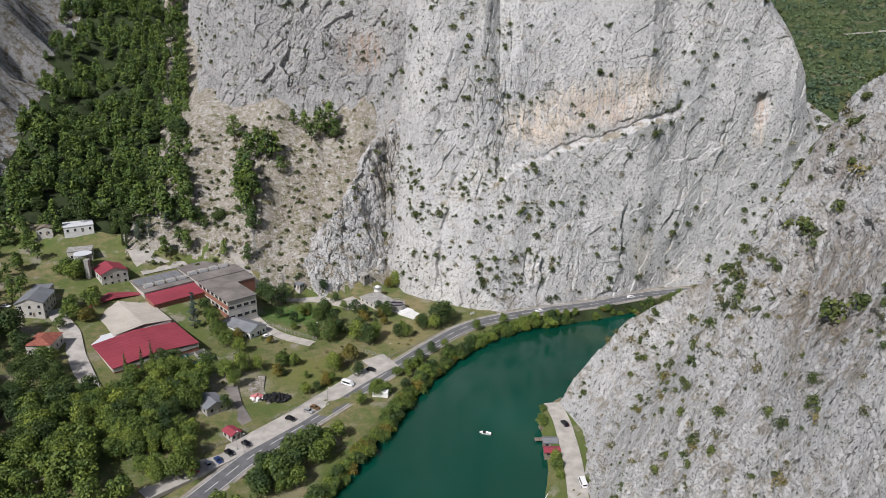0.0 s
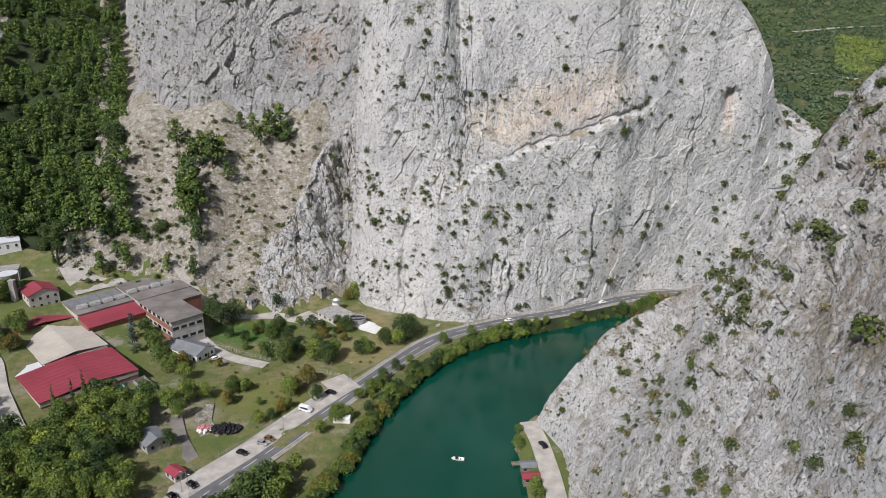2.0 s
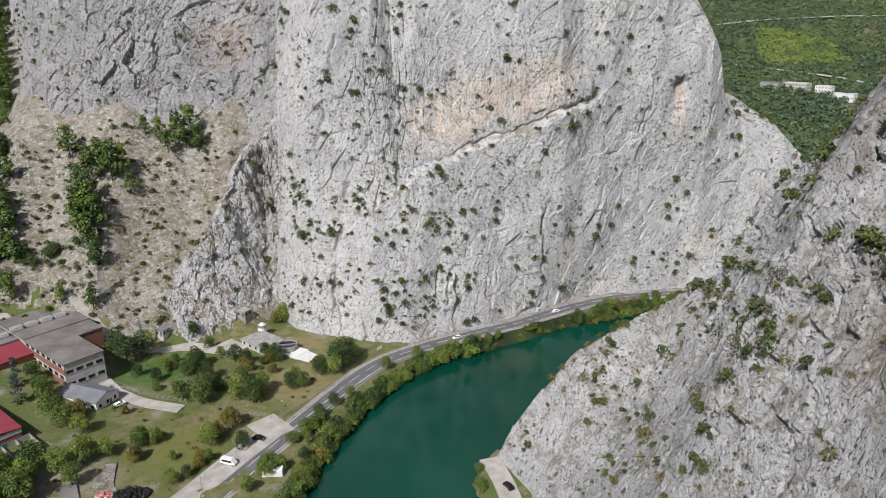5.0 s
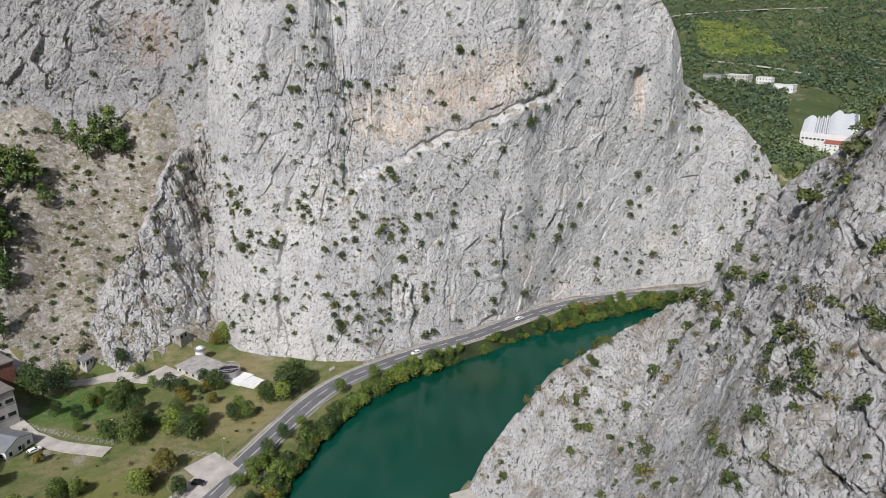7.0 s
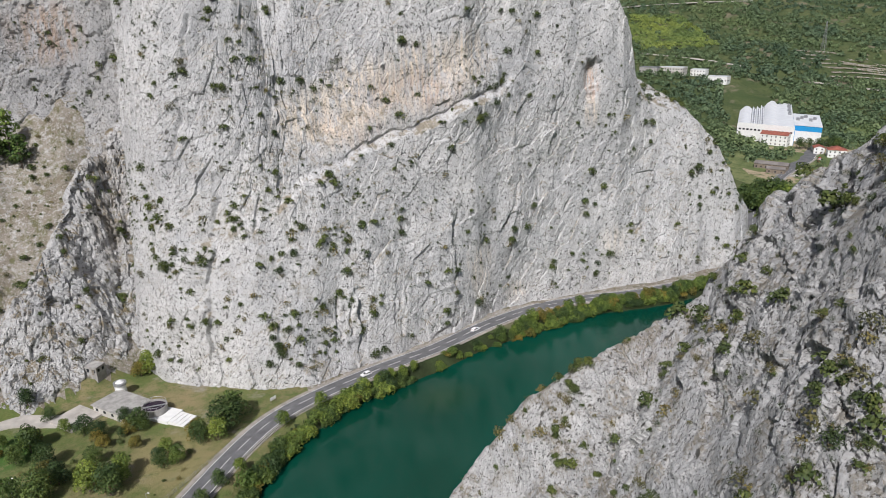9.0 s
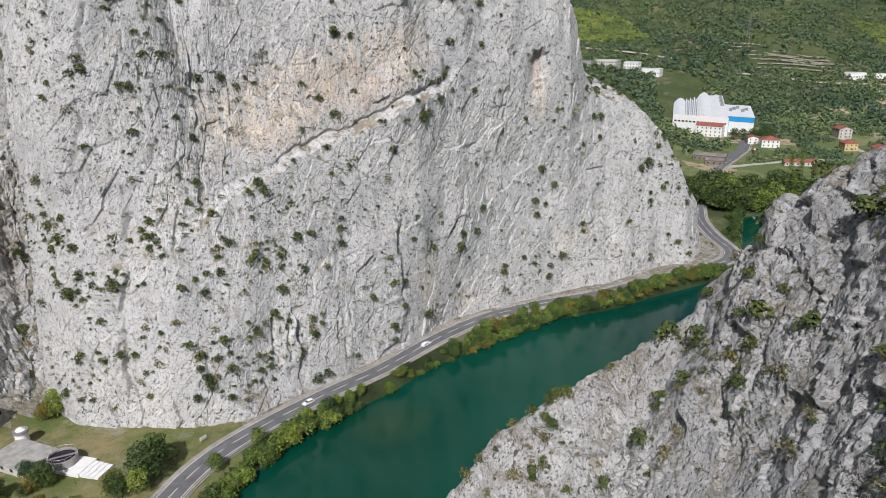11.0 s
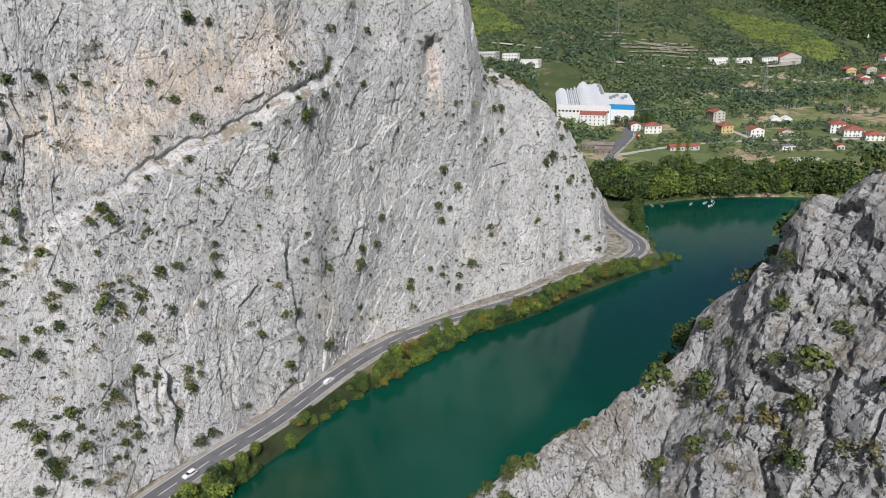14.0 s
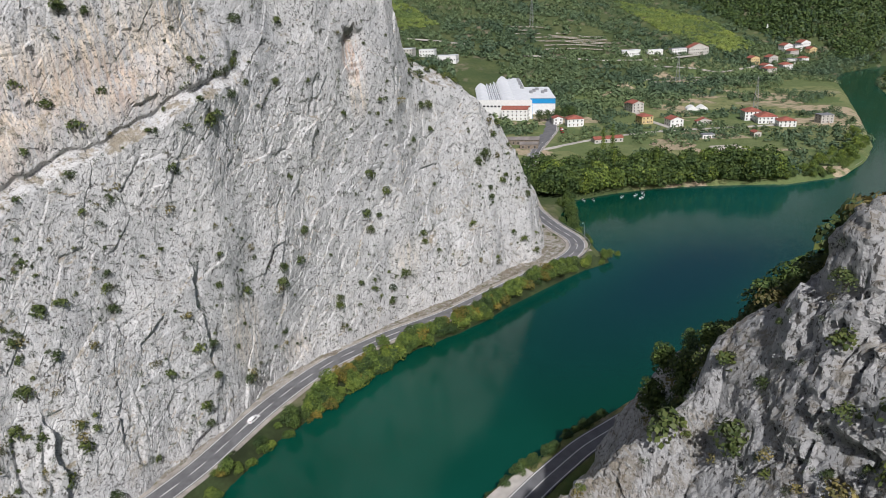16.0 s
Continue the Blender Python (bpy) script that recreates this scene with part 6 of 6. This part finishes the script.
copy_thing(wvan, pose(47.8, 193.5, 3.42, 0, 0, 95))["label"] = "white van parked on the quay track"
copy_thing(bcar, pose(47.6, 229, 3.42, 0, 0, 110))["label"] = "black car parked on the quay track"
for k, (x, y, a) in enumerate(((511, 549, 60), (514, 551, 60), (517, 553, 60), (520, 556, 60), (509, 546, 60), (506, 544, 60))):
    copy_thing((rcar, wcar, scar, rcar, bcar, rcar)[k], pose(x, y, ground_at(x, y) + 0.15, 0, 0, a))["label"] = ("red", "white", "silver", "red", "black", "red")[k] + " car in the factory car park"


# ---- road furniture ----
def lamp_post():
    ob = thing("street_lamp", "slim steel street lamp beside the road", "street lamp", "street lamps")
    bm = bmesh.new()
    tube(bm, (0, 0, -0.5), (0, 0, 7.6), 0.09, 0.05, 8)
    part("pole", bm, M_STEEL, ob)
    bm = bmesh.new()
    tube(bm, (0, 0, 7.5), (0.9, 0, 7.9), 0.04, 0.03, 6)
    part("arm", bm, M_STEEL, ob)
    part("lamp_head", boxed((0.7, -0.14, 7.84, 1.35, 0.14, 7.98)), M_WHITE, ob)
    part("base", boxed((-0.5, -0.5, -0.4, 0.5, 0.5, 0.12)), M_CONCRETE, ob)
    return ob


lamp = lamp_post()
lamp.matrix_basis = pose(-45.5, 240, 4.6, 0, 0, -40)
for x, y, a in ((-70.2, 208, -40), (-73, 209.5, -40), (-24, 279, -40), (-61, 299.5, 0), (300, 372.5, 160), (330, 440, 150)):
    copy_thing(lamp, pose(x, y, max(4.6, ground_at(x, y)), 0, 0, a))


def fence(points, height, label, every=2.6):
    ob = thing("fence", label, "fence", "mesh fences")
    q, s = along(points, max(2, int(sum(math.dist(a, b) for a, b in zip(points[:-1], points[1:])) / every)))
    zs = [ground_at(*p) for p in q]
    for p, z in zip(q, zs):
        bm = bmesh.new()
        tube(bm, (p[0], p[1], z - 0.4), (p[0], p[1], z + height), 0.05, 0.05, 5)
        part("post", bm, M_STEEL, ob)
    for k in range(len(q) - 1):
        for f in (0.08, 0.36, 0.64, 0.96):
            bm = bmesh.new()
            tube(bm, (*q[k], zs[k] + f * height), (*q[k + 1], zs[k + 1] + f * height), 0.03, 0.03, 4)
            part("rail", bm, M_STEEL, ob)
    return ob


fence([(-103, 322), (-82, 309), (-60, 297)], 1.7, "wire mesh fence along the field")
fence([(-37, 286), (-25, 279)], 1.8, "steel gate fence at the parking place")
fence([(-25, 279), (-13, 292), (2, 308)], 1.4, "wire mesh fence beside the road")
fence([(-66, 228), (-56, 238), (-45, 252), (-37, 262), (-40, 268)], 1.5, "wire mesh fence behind the parking strip")
fence([(-84, 206), (-78, 213), (-72, 220)], 1.6, "wire mesh fence at the gate hut")


def guard_rail(points, z, label):
    ob = thing("guard_rail", label, "guard rail", "guard rails")
    q, s = along(points, max(2, int(sum(math.dist(a, b) for a, b in zip(points[:-1], points[1:])) / 3.0)))
    q = soften(q, 2)
    for p in q:
        part("post", boxed((p[0] - 0.06, p[1] - 0.06, z - 0.5, p[0] + 0.06, p[1] + 0.06, z + 0.75)), M_STEEL, ob)
    for a, b in zip(q[:-1], q[1:]):
        d = (b - a) / np.hypot(*(b - a))
        n = np.array([-d[1], d[0]]) * 0.05
        bm = bmesh.new()
        v = [bm.verts.new((*(p + k * n), z + h)) for h in (0.42, 0.74) for p, k in ((a, 1), (b, 1), (b, -1), (a, -1))]
        for f in ((3, 2, 1, 0), (4, 5, 6, 7), (0, 1, 5, 4), (1, 2, 6, 5), (2, 3, 7, 6), (3, 0, 4, 7)):
            bm.faces.new([v[i] for i in f])
        part("beam", bm, M_STEEL, ob)
    return ob


guard_rail([(262, 356.8), (279, 357.6), (294, 363.8), (302.5, 375), (307, 388), (314.5, 402.5)], ROAD_Z, "steel guard rail round the outer bend")
guard_rail([(-20, 264.5), (3.5, 296.5), (14.5, 309), (25, 316.5), (39.5, 323)], ROAD_Z, "steel guard rail beside the river road")


def pylon(x, y, high, label, z=None):
    z = ground_at(x, y) if z is None else z
    ob = thing("pylon", label, "pylon", "power pylons", pose(x, y, z, 0, 0, 20))
    w = high * 0.075
    bm = bmesh.new()
    legs = [(-w, -w), (w, -w), (w, w), (-w, w)]
    at = lambda c, f: (c[0] * (1 - 0.88 * f), c[1] * (1 - 0.88 * f), high * f)
    for c in legs:
        tube(bm, (c[0], c[1], -1), at(c, 1), 0.16, 0.10, 4)
    part("leg_frame", bm, M_STEEL, ob)
    bm = bmesh.new()
    n = 9
    for k in range(n):
        f0, f1 = (k / n) ** 0.8, ((k + 1) / n) ** 0.8
        for i in range(4):
            a, b = legs[i], legs[(i + 1) % 4]
            tube(bm, at(a, f0), at(b, f1), 0.07, 0.07, 3)
            tube(bm, at(b, f0), at(a, f1), 0.07, 0.07, 3)
    part("bracing", bm, M_STEEL, ob)
    for f in (0.74, 0.84, 0.94):
        bm = bmesh.new()
        a = high * 0.13 * (1.2 - f * 0.5)
        tube(bm, (-a, 0, high * f), (a, 0, high * f), 0.10, 0.10, 4)
        tube(bm, (-a, 0, high * f), (0, 0, high * f + high * 0.03), 0.06, 0.06, 3)
        tube(bm, (a, 0, high * f), (0, 0, high * f + high * 0.03), 0.06, 0.06, 3)
        part("cross_arm", bm, M_STEEL, ob)
    return ob


pylon(-86, 344, 15, "small steel lattice pylon beside the track")
pylon(-105, 362, 16, "small steel lattice pylon on the scree")
board = thing("notice_board", "white notice board at the roadside", "sign", at=pose(15.5, 326.5, 4.6, 0, 0, 35))
part("panel", boxed((-1.3, -0.05, 0.9, 1.3, 0.05, 2.1)), M_WHITE, board)
part("bar", boxed((-1.0, -0.07, 1.2, 1.0, -0.052, 1.32)), M_CONCRETE, board, "grey bar of unreadable writing")
for sx in (-1.1, 1.1):
    part("post", boxed((sx - 0.06, -0.06, -0.5, sx + 0.06, 0.06, 0.9)), M_WOOD, board)


# ---- boats and jetties ----
def make_boat(label, long=5.5, wide=1.9, cabin=False):
    ob = thing("boat", label, "boat", "small boats")
    n = 9
    bm = bmesh.new()
    rows = []
    for k in range(n):
        f = k / (n - 1)
        w = wide / 2 * (1 - max(0, (f - 0.45) / 0.55) ** 2.2) * (0.86 + 0.14 * min(1, f * 3))
        x = -long / 2 + long * f
        z = 0.55 + 0.22 * f ** 2
        rows.append([bm.verts.new(p) for p in ((x, -w * 0.84, z - 0.06), (x, -w, z), (x, -w * 0.6, -0.25), (x, w * 0.6, -0.25), (x, w, z), (x, w * 0.84, z - 0.06), (x, w * 0.6, 0.12), (x, -w * 0.6, 0.12))])
    for a, b in zip(rows[:-1], rows[1:]):
        for k in range(8):
            bm.faces.new((a[k], b[k], b[(k + 1) % 8], a[(k + 1) % 8]))
    bm.faces.new(rows[0])
    bmesh.ops.recalc_face_normals(bm, faces=bm.faces[:])
    part("hull", bm, M_WHITE, ob)
    for f in (-0.2, 0.12):
        part("bench", boxed((long * f - 0.16, -wide * 0.36, 0.26, long * f + 0.16, wide * 0.36, 0.34)), M_WOOD, ob)
    part("outboard", boxed((-long / 2 - 0.3, -0.15, 0.1, -long / 2 + 0.02, 0.15, 0.9)), M_BLACK, ob)
    if cabin:
        part("windscreen", boxed((long * 0.02, -wide * 0.3, 0.4, long * 0.2, wide * 0.3, 1.0)), M_GLASSY, ob)
    return ob


boat = make_boat("small white motorboat afloat on the river", 4.6, 1.7, True)
boat.matrix_basis = pose(17, 227.5, 0, 0, 0, 165)
for x, y, a in ((365, 420, 240), (369, 415.5, 230), (385, 406, 200), (393, 401.5, 190), (400.5, 401.2, 200), (390, 395.5, 180), (397, 398, 215)):
    copy_thing(boat, pose(x, y, 0, 0, 0, a))["label"] = "white boat moored in the bay"
moored = make_boat("white open boat moored at the quay", 6.2, 2.1)
moored.matrix_basis = pose(36.5, 191, 0, 0, 0, 60)
copy_thing(moored, pose(39, 195.5, 0, 0, 0, 75))
jetty = thing("jetty", "grey timber jetty at the quay", "jetty", at=pose(38, 223, 0))
for k in range(9):
    part("plank", boxed((-2.6 + 0.62 * k, -1.1, 0.75, -2.04 + 0.62 * k, 1.1, 0.83)), M_WOOD, jetty)
for sx in (-2.2, 2.2):
    for sy in (-0.9, 0.9):
        bm = bmesh.new()
        tube(bm, (sx, sy, -3), (sx, sy, 0.74), 0.1, 0.1, 6)
        part("pile", bm, M_WOOD, jetty)
copy_thing(jetty, pose(40.5, 231, 0, 0, 0, 10))
house(40.5, 219, 90, 3.4, 5, 2.2, "boathouse with a dark grey roof over the water", M_WOOD, M_SHEET, "gable", 1, 0.9, "boathouse", "boathouses")
house(40.3, 213, 90, 3.2, 5.4, 2.2, "boathouse with a faded red roof over the water", M_WOOD, M_RED, "gable", 1, 0.9, "boathouse", "boathouses")

# ---- valley beyond the bend ----
FACT = pose(517, 656, 10.5, 0, 0, -62)
plant_hall = thing("factory", "white vaulted factory halls with a bright blue side", "factory", at=FACT)
for x0, x1, rise in ((-8, -0.6, 1.0), (0, 12.5, 1.9), (25.5, 38.5, 1.9)):
    bm = bmesh.new()
    n, y0 = 9, (70 if x0 < 0 else 0)
    prof = [(x0, -7), (x1, -7)] + [(x1 - (x1 - x0) * i / n, 11.5 + rise * math.sin(math.pi * i / n)) for i in range(n + 1)]
    extrude_profile(bm, prof, y0, 122)
    vault = part("vault", bm, M_WHITEROOF, plant_hall)
    for j in range(8):
        bm = bmesh.new()
        if y0 < 10 + 14 * j < 120:
            extrude_profile(bm, [(x0 + (x1 - x0) * i / n, 11.52 + rise * math.sin(math.pi * i / n)) for i in range(n + 1)] + [(x1 - (x1 - x0) * i / n, 11.62 + rise * math.sin(math.pi * i / n)) for i in range(n + 1)], 10 + 14 * j, 10.3 + 14 * j)
            part("rib", bm, M_WHITE, vault)
        else:
            bm.free()
# shed roofs with rows of skylights between the two vaults
part("shed_wall", boxed((12.6, 0.05, -7, 25.4, 122, 10.4)), M_WHITE, plant_hall)
for k in range(3):
    bm = bmesh.new()
    a = 12.6 + 4.27 * k
    extrude_profile(bm, [(a, 10.4), (a + 4.2, 10.4), (a + 4.2, 11.0), (a + 0.8, 12.4), (a, 10.6)], 0.05, 122)
    row = part("shed_roof", bm, M_WHITEROOF, plant_hall)
    for j in range(14):
        part("skylight", boxed((a + 1.6, 4 + 8.4 * j, 11.2, a + 3.2, 9 + 8.4 * j, 12.0)), M_SHEET, row)
# low-pitched hall behind the front, with roof plant
part("low_hall", boxed((38.6, 0.05, -7, 54, 118, 10.8)), M_WHITE, plant_hall)
bm = bmesh.new()
roof_gable(bm, 38.6, 0.2, 54, 118, 10.8, 0.9, 0.2)
part("low_roof", bm, M_WHITEROOF, plant_hall)
for k in range(6):
    part("roof_duct", boxed((49 + 0.8 * (k % 2), 60 + 9 * k, 11.2, 52.5, 64 + 9 * k, 13.4)), M_STEEL, plant_hall)
part("front_wall", boxed((0, -1.2, -7, 54, -0.05, 13.3)), M_WHITE, plant_hall)
part("blue_wall", boxed((54.1, 2, -5, 54.6, 23, 10.5)), M_BLUEWALL, plant_hall, "bright blue cladding")
part("side_block", boxed((54.7, 24, -7, 80, 60, 4.5)), M_WHITE, plant_hall)
part("side_band", boxed((54.65, 23.9, 4.5, 80.1, 60.1, 9.5)), M_BLUEWALL, plant_hall, "bright blue cladding")
part("side_roof", boxed((54.7, 23.6, 9.5, 80.4, 76, 10)), M_WHITEROOF, plant_hall)
for k in range(5):
    part("roof_unit", boxed((57 + 4 * k, 44 + 7 * (k % 3), 10, 60 + 4 * k, 49 + 7 * (k % 3), 12)), M_STEEL, plant_hall)
windows(plant_hall, (1, -1.2, 53, -1.2), (1, 14), 6.5, 3, (2.2, 1.6))
house(531, 619, 28, 12, 25, 10.2, "three-storey office building with a red tiled roof", M_WHITE, M_TILE, "gable", 3, name="office_building")
for x, y, t, w, d, h, lab, wm, rm, k, st in (
        (587, 514, -30, 11, 12, 6.5, "yellow two-storey house with a tiled roof", M_YELLOW, M_TILE, "hip", 2), (591, 487, -35, 12, 12, 6, "white house with a red tiled roof", M_WHITE, M_TILE, "gable", 2),
        (632, 552, -30, 12, 13, 8.5, "tall house with a red roof on the lane", M_WALL, M_TILE, "gable", 3), (640, 562, -30, 9, 9, 6, "small red-roofed house on the lane", M_WALL, M_TILE, "gable", 2),
        (541, 577, -40, 9, 10, 5.5, "white house with a tiled roof near the factory", M_WHITE, M_TILE, "gable", 2), (540, 557, -40, 15, 11, 6.5, "white two-storey house with a red roof", M_WHITE, M_TILE, "hip", 2),
        (502, 496, 55, 8, 24, 3.2, "long low building with a red tiled roof", M_WALL, M_TILE, "gable", 1), (652, 446, -50, 14, 14, 8, "large white villa with stepped red roofs", M_WHITE, M_TILE, "hip", 3),
        (645, 430, -50, 16, 14, 6, "white villa wing with red roofs", M_WHITE, M_TILE, "hip", 2), (638, 410, -50, 14, 11, 5, "white villa annex with a red roof", M_WHITE, M_TILE, "hip", 2),
        (668, 390, -40, 11, 10, 7, "pale three-storey house near the river", M_WALL, M_SHEET, "flat", 3), (585, 412, -40, 6, 7, 3.4, "small cottage with a red roof", M_WALL, M_TILE, "gable", 1),
        (612, 470, -40, 14, 5, 3, "low outbuilding with a red roof", M_WALL, M_TILE, "gable", 1), (560, 440, -40, 10, 6, 3, "low white outbuilding with flat roof", M_WHITE, M_SHEET, "flat", 1),
        (455, 545, 35, 9, 26, 4, "long open timber shed with a grey roof", M_WOOD, M_GREYROOF, "gable", 1), (446, 531, 35, 7, 14, 3.6, "timber shed with a grey roof", M_WOOD, M_GREYROOF, "gable", 1),
        (592, 777, -60, 26, 13, 6, "white warehouse behind the factory", M_WHITE, M_WHITEROOF, "flat", 1), (556, 814, -60, 30, 14, 7, "pale warehouse with a flat roof", M_WALL, M_WHITEROOF, "flat", 2),
        (528, 821, -60, 22, 12, 6, "grey warehouse with a flat roof", M_CONCRETE, M_SHEET, "flat", 1), (584, 800, -60, 18, 11, 7, "white block with rows of windows", M_WHITE, M_WHITEROOF, "flat", 2),
        (958, 661, -32, 30, 12, 8, "long pale house with an orange roof on the terrace", M_WALL, M_TILE, "gable", 2), (927, 672, -32, 22, 10, 7, "white house on the hillside terrace", M_WHITE, M_SHEET, "flat", 2),
        (960, 560, -30, 14, 12, 7, "red-roofed house up the valley", M_WALL, M_TILE, "hip", 2), (985, 575, -30, 13, 12, 7, "pale house up the valley", M_WHITE, M_TILE, "gable", 2), (1010, 560, -30, 15, 12, 7, "white house up the valley", M_WHITE, M_TILE, "hip", 2),
        (1035, 590, -30, 14, 12, 7, "pale terraced house up the valley", M_WALL, M_TILE, "gable", 2), (1000, 600, -30, 14, 12, 7, "cream house up the valley", M_YELLOW, M_TILE, "gable", 2), (1060, 575, -30, 14, 12, 6, "low house up the valley", M_WHITE, M_SHEET, "flat", 2),
        (850, 698, -30, 26, 9, 6, "long white building on the hillside terrace", M_WHITE, M_WHITEROOF, "flat", 1), (885, 684, -30, 24, 8, 5, "white terrace building with flat roof", M_WHITE, M_WHITEROOF, "flat", 1),
        (1120, 605, -25, 16, 12, 8, "red-roofed house in the upper village", M_WHITE, M_TILE, "gable", 2), (1105, 590, -25, 15, 12, 7, "pale house in the upper village", M_WALL, M_TILE, "hip", 2), (1140, 598, -25, 14, 12, 8, "white block in the upper village", M_WHITE, M_SHEET, "flat", 3),
        (1168, 599, -25, 18, 12, 8, "white house in the upper village", M_WHITE, M_TILE, "gable", 2), (1150, 580, -25, 14, 10, 7, "cream house in the upper village", M_YELLOW, M_TILE, "gable", 2), (1088, 567, -25, 12, 10, 6, "small white house in the upper village", M_WHITE, M_TILE, "hip", 2)):
    house(x, y, t, w, d, h, lab, wm, rm, k, st)
# the halls run askew to their front and climb a little
for ob in list(plant_hall.children) + [c for o in plant_hall.children for c in o.children]:
    for vert in ob.data.vertices:
        vert.co.x -= 0.33 * vert.co.y
        vert.co.z += 0.07 * max(vert.co.y, 0)
green = thing("greenhouse", "white plastic greenhouse tunnel", "greenhouse", at=pose(671, 513, ground_at(671, 513), 0, 0, -50))
for k in range(2):
    bm = bmesh.new()
    extrude_profile(bm, [(-5 + 10 * k, -1)] + [(-5 + 10 * k + 9.6 * i / 8, 1.2 + 2.6 * math.sin(math.pi * i / 8)) for i in range(9)] + [(4.6 + 10 * k, -1)], -6, 6)
    part("tunnel", bm, M_WHITE, green)
pylon(679, 454, 34, "tall steel lattice pylon on the valley floor")
pylon(800, 600, 38, "tall steel lattice pylon below the terrace")
pylon(820, 840, 40, "tall steel lattice pylon on the far hillside")
cross = thing("hill_cross", "white cross on a knoll", "cross", at=pose(1180, 660, ground_at(1180, 660)))
part("post", boxed((-0.6, -0.6, -1, 0.6, 0.6, 14)), M_WHITE, cross)
part("arm", boxed((-3.5, -0.5, 9, 3.5, 0.5, 10.2)), M_WHITE, cross)


# ---- tracks and yards ----
def track(name, line, half, material, label, lift=0.18, n=70):
    tagged(road_strip(name, line, half, lift, material, n, 3), label, "track", kind="structure")


track("dirt_track", [(-128, 376), (-113, 361), (-101, 350), (-90, 343), (-69, 347), (-50, 339), (-44, 336)], 3.6, M_GRAVEL, "pale dirt track under the scree", 0.5)
track("parking_strip", [(-97, 182), (-88, 192), (-75, 208), (-57, 230), (-37, 259), (-25, 274)], 4.6, M_GRAVEL, "pale gravel parking strip", 0.3)
track("driveway", [(-96, 318), (-88, 308), (-80, 302), (-61, 293)], 2.6, M_GRAVEL, "pale gravel driveway", 0.3)
track("parking_place", [(-23, 268), (-32, 281)], 5.5, M_GRAVEL, "pale parking place", 0.35, 12)
track("works_lane", [(-128, 225), (-142, 243), (-156, 262), (-168, 282), (-186, 300)], 3.6, M_GRAVEL, "concrete lane beside the works", 0.3)
track("works_yard", [(-150, 349), (-166, 368)], 12, M_GRAVEL, "pale factory yard", 0.5, 16)
track("gate_drive", [(-72, 222), (-82, 238), (-88, 252)], 2.6, M_GREYROOF, "worn tarmac drive into the field", 0.25, 30)
track("field_rubble", [(-80, 262), (-78, 250), (-72, 238)], 4.0, M_SCREE, "rubble and bare soil in the field", 0.15, 30)
track("valley_lane", [(440, 520), (490, 512), (530, 500), (570, 480), (600, 450), (640, 415)], 2.5, M_GRAVEL, "pale village lane", 0.25)
track("valley_lane", [(578, 480), (600, 520), (625, 545), (650, 575)], 2.5, M_GRAVEL, "pale village lane", 0.25)
track("factory_road", [(470, 540), (505, 560), (545, 590), (590, 610)], 7, M_ASPHALT, "grey factory forecourt", 0.3)
track("hill_road", [(520, 905), (594, 864), (631, 838), (660, 807)], 3.5, M_GRAVEL, "pale road cut across the hillside", 2.0, 60)
track("hill_road", [(834, 658), (889, 625), (904, 602), (951, 594), (992, 590)], 2.5, M_GRAVEL, "pale road on the lower terrace", 1.5, 60)
for k in range(9):
    x, y = 745 + 14 * (k % 3), 735 + 11 * k
    track("terrace_wall", [(x, y + 24), (x + 50, y + 8), (x + 100 - 4 * k, y - 22), (x + 150 - 9 * k, y - 30)], 0.5, M_SCREE, "dry stone terrace wall on the hillside", 1.8, 40)
for k in range(4):
    track("terrace_wall", [(775, 632 - 9 * k), (820, 620 - 9 * k), (880, 595 - 9 * k)], 0.5, M_SCREE, "dry stone terrace wall on the hillside", 1.4, 40)
track("hill_road", [(700, 755), (723, 742), (784, 701), (815, 688), (865, 669), (962, 652)], 3, M_GRAVEL, "pale road cut across the hillside", 1.2, 160)
track("hill_road", [(590, 1070), (664, 1083), (723, 1085), (819, 1082), (903, 1072)], 6, M_GRAVEL, "pale road cut across the hillside", 1.6, 160)
tagged(road_strip("gravel_bank", [(505, 330), (555, 331), (600, 341), (640, 357), (680, 370)], 7, 0.9, M_SHOULDER, 200, 14, z=0.0), "white gravel bank inside the river bend", "bank", kind="structure")
tagged(road_strip("east_lay_by", [(122, 274), (133, 275), (143, 275)], 2.6, -0.04, M_GRAVEL, 20, 3, z=6.0), "pale gravel lay-by", "road", kind="structure")
tagged(road_strip("gravel_bank", [(675, 368), (714, 380), (838, 432), (967, 488)], 3, 0.8, M_SHOULDER, 100, 8, z=0.0), "narrow gravel bank of the upper river", "bank", kind="structure")
track("sand_lot", [(520, 395), (540, 418)], 11, M_CREAMROOF, "bare sandy lot", 0.3, 12)
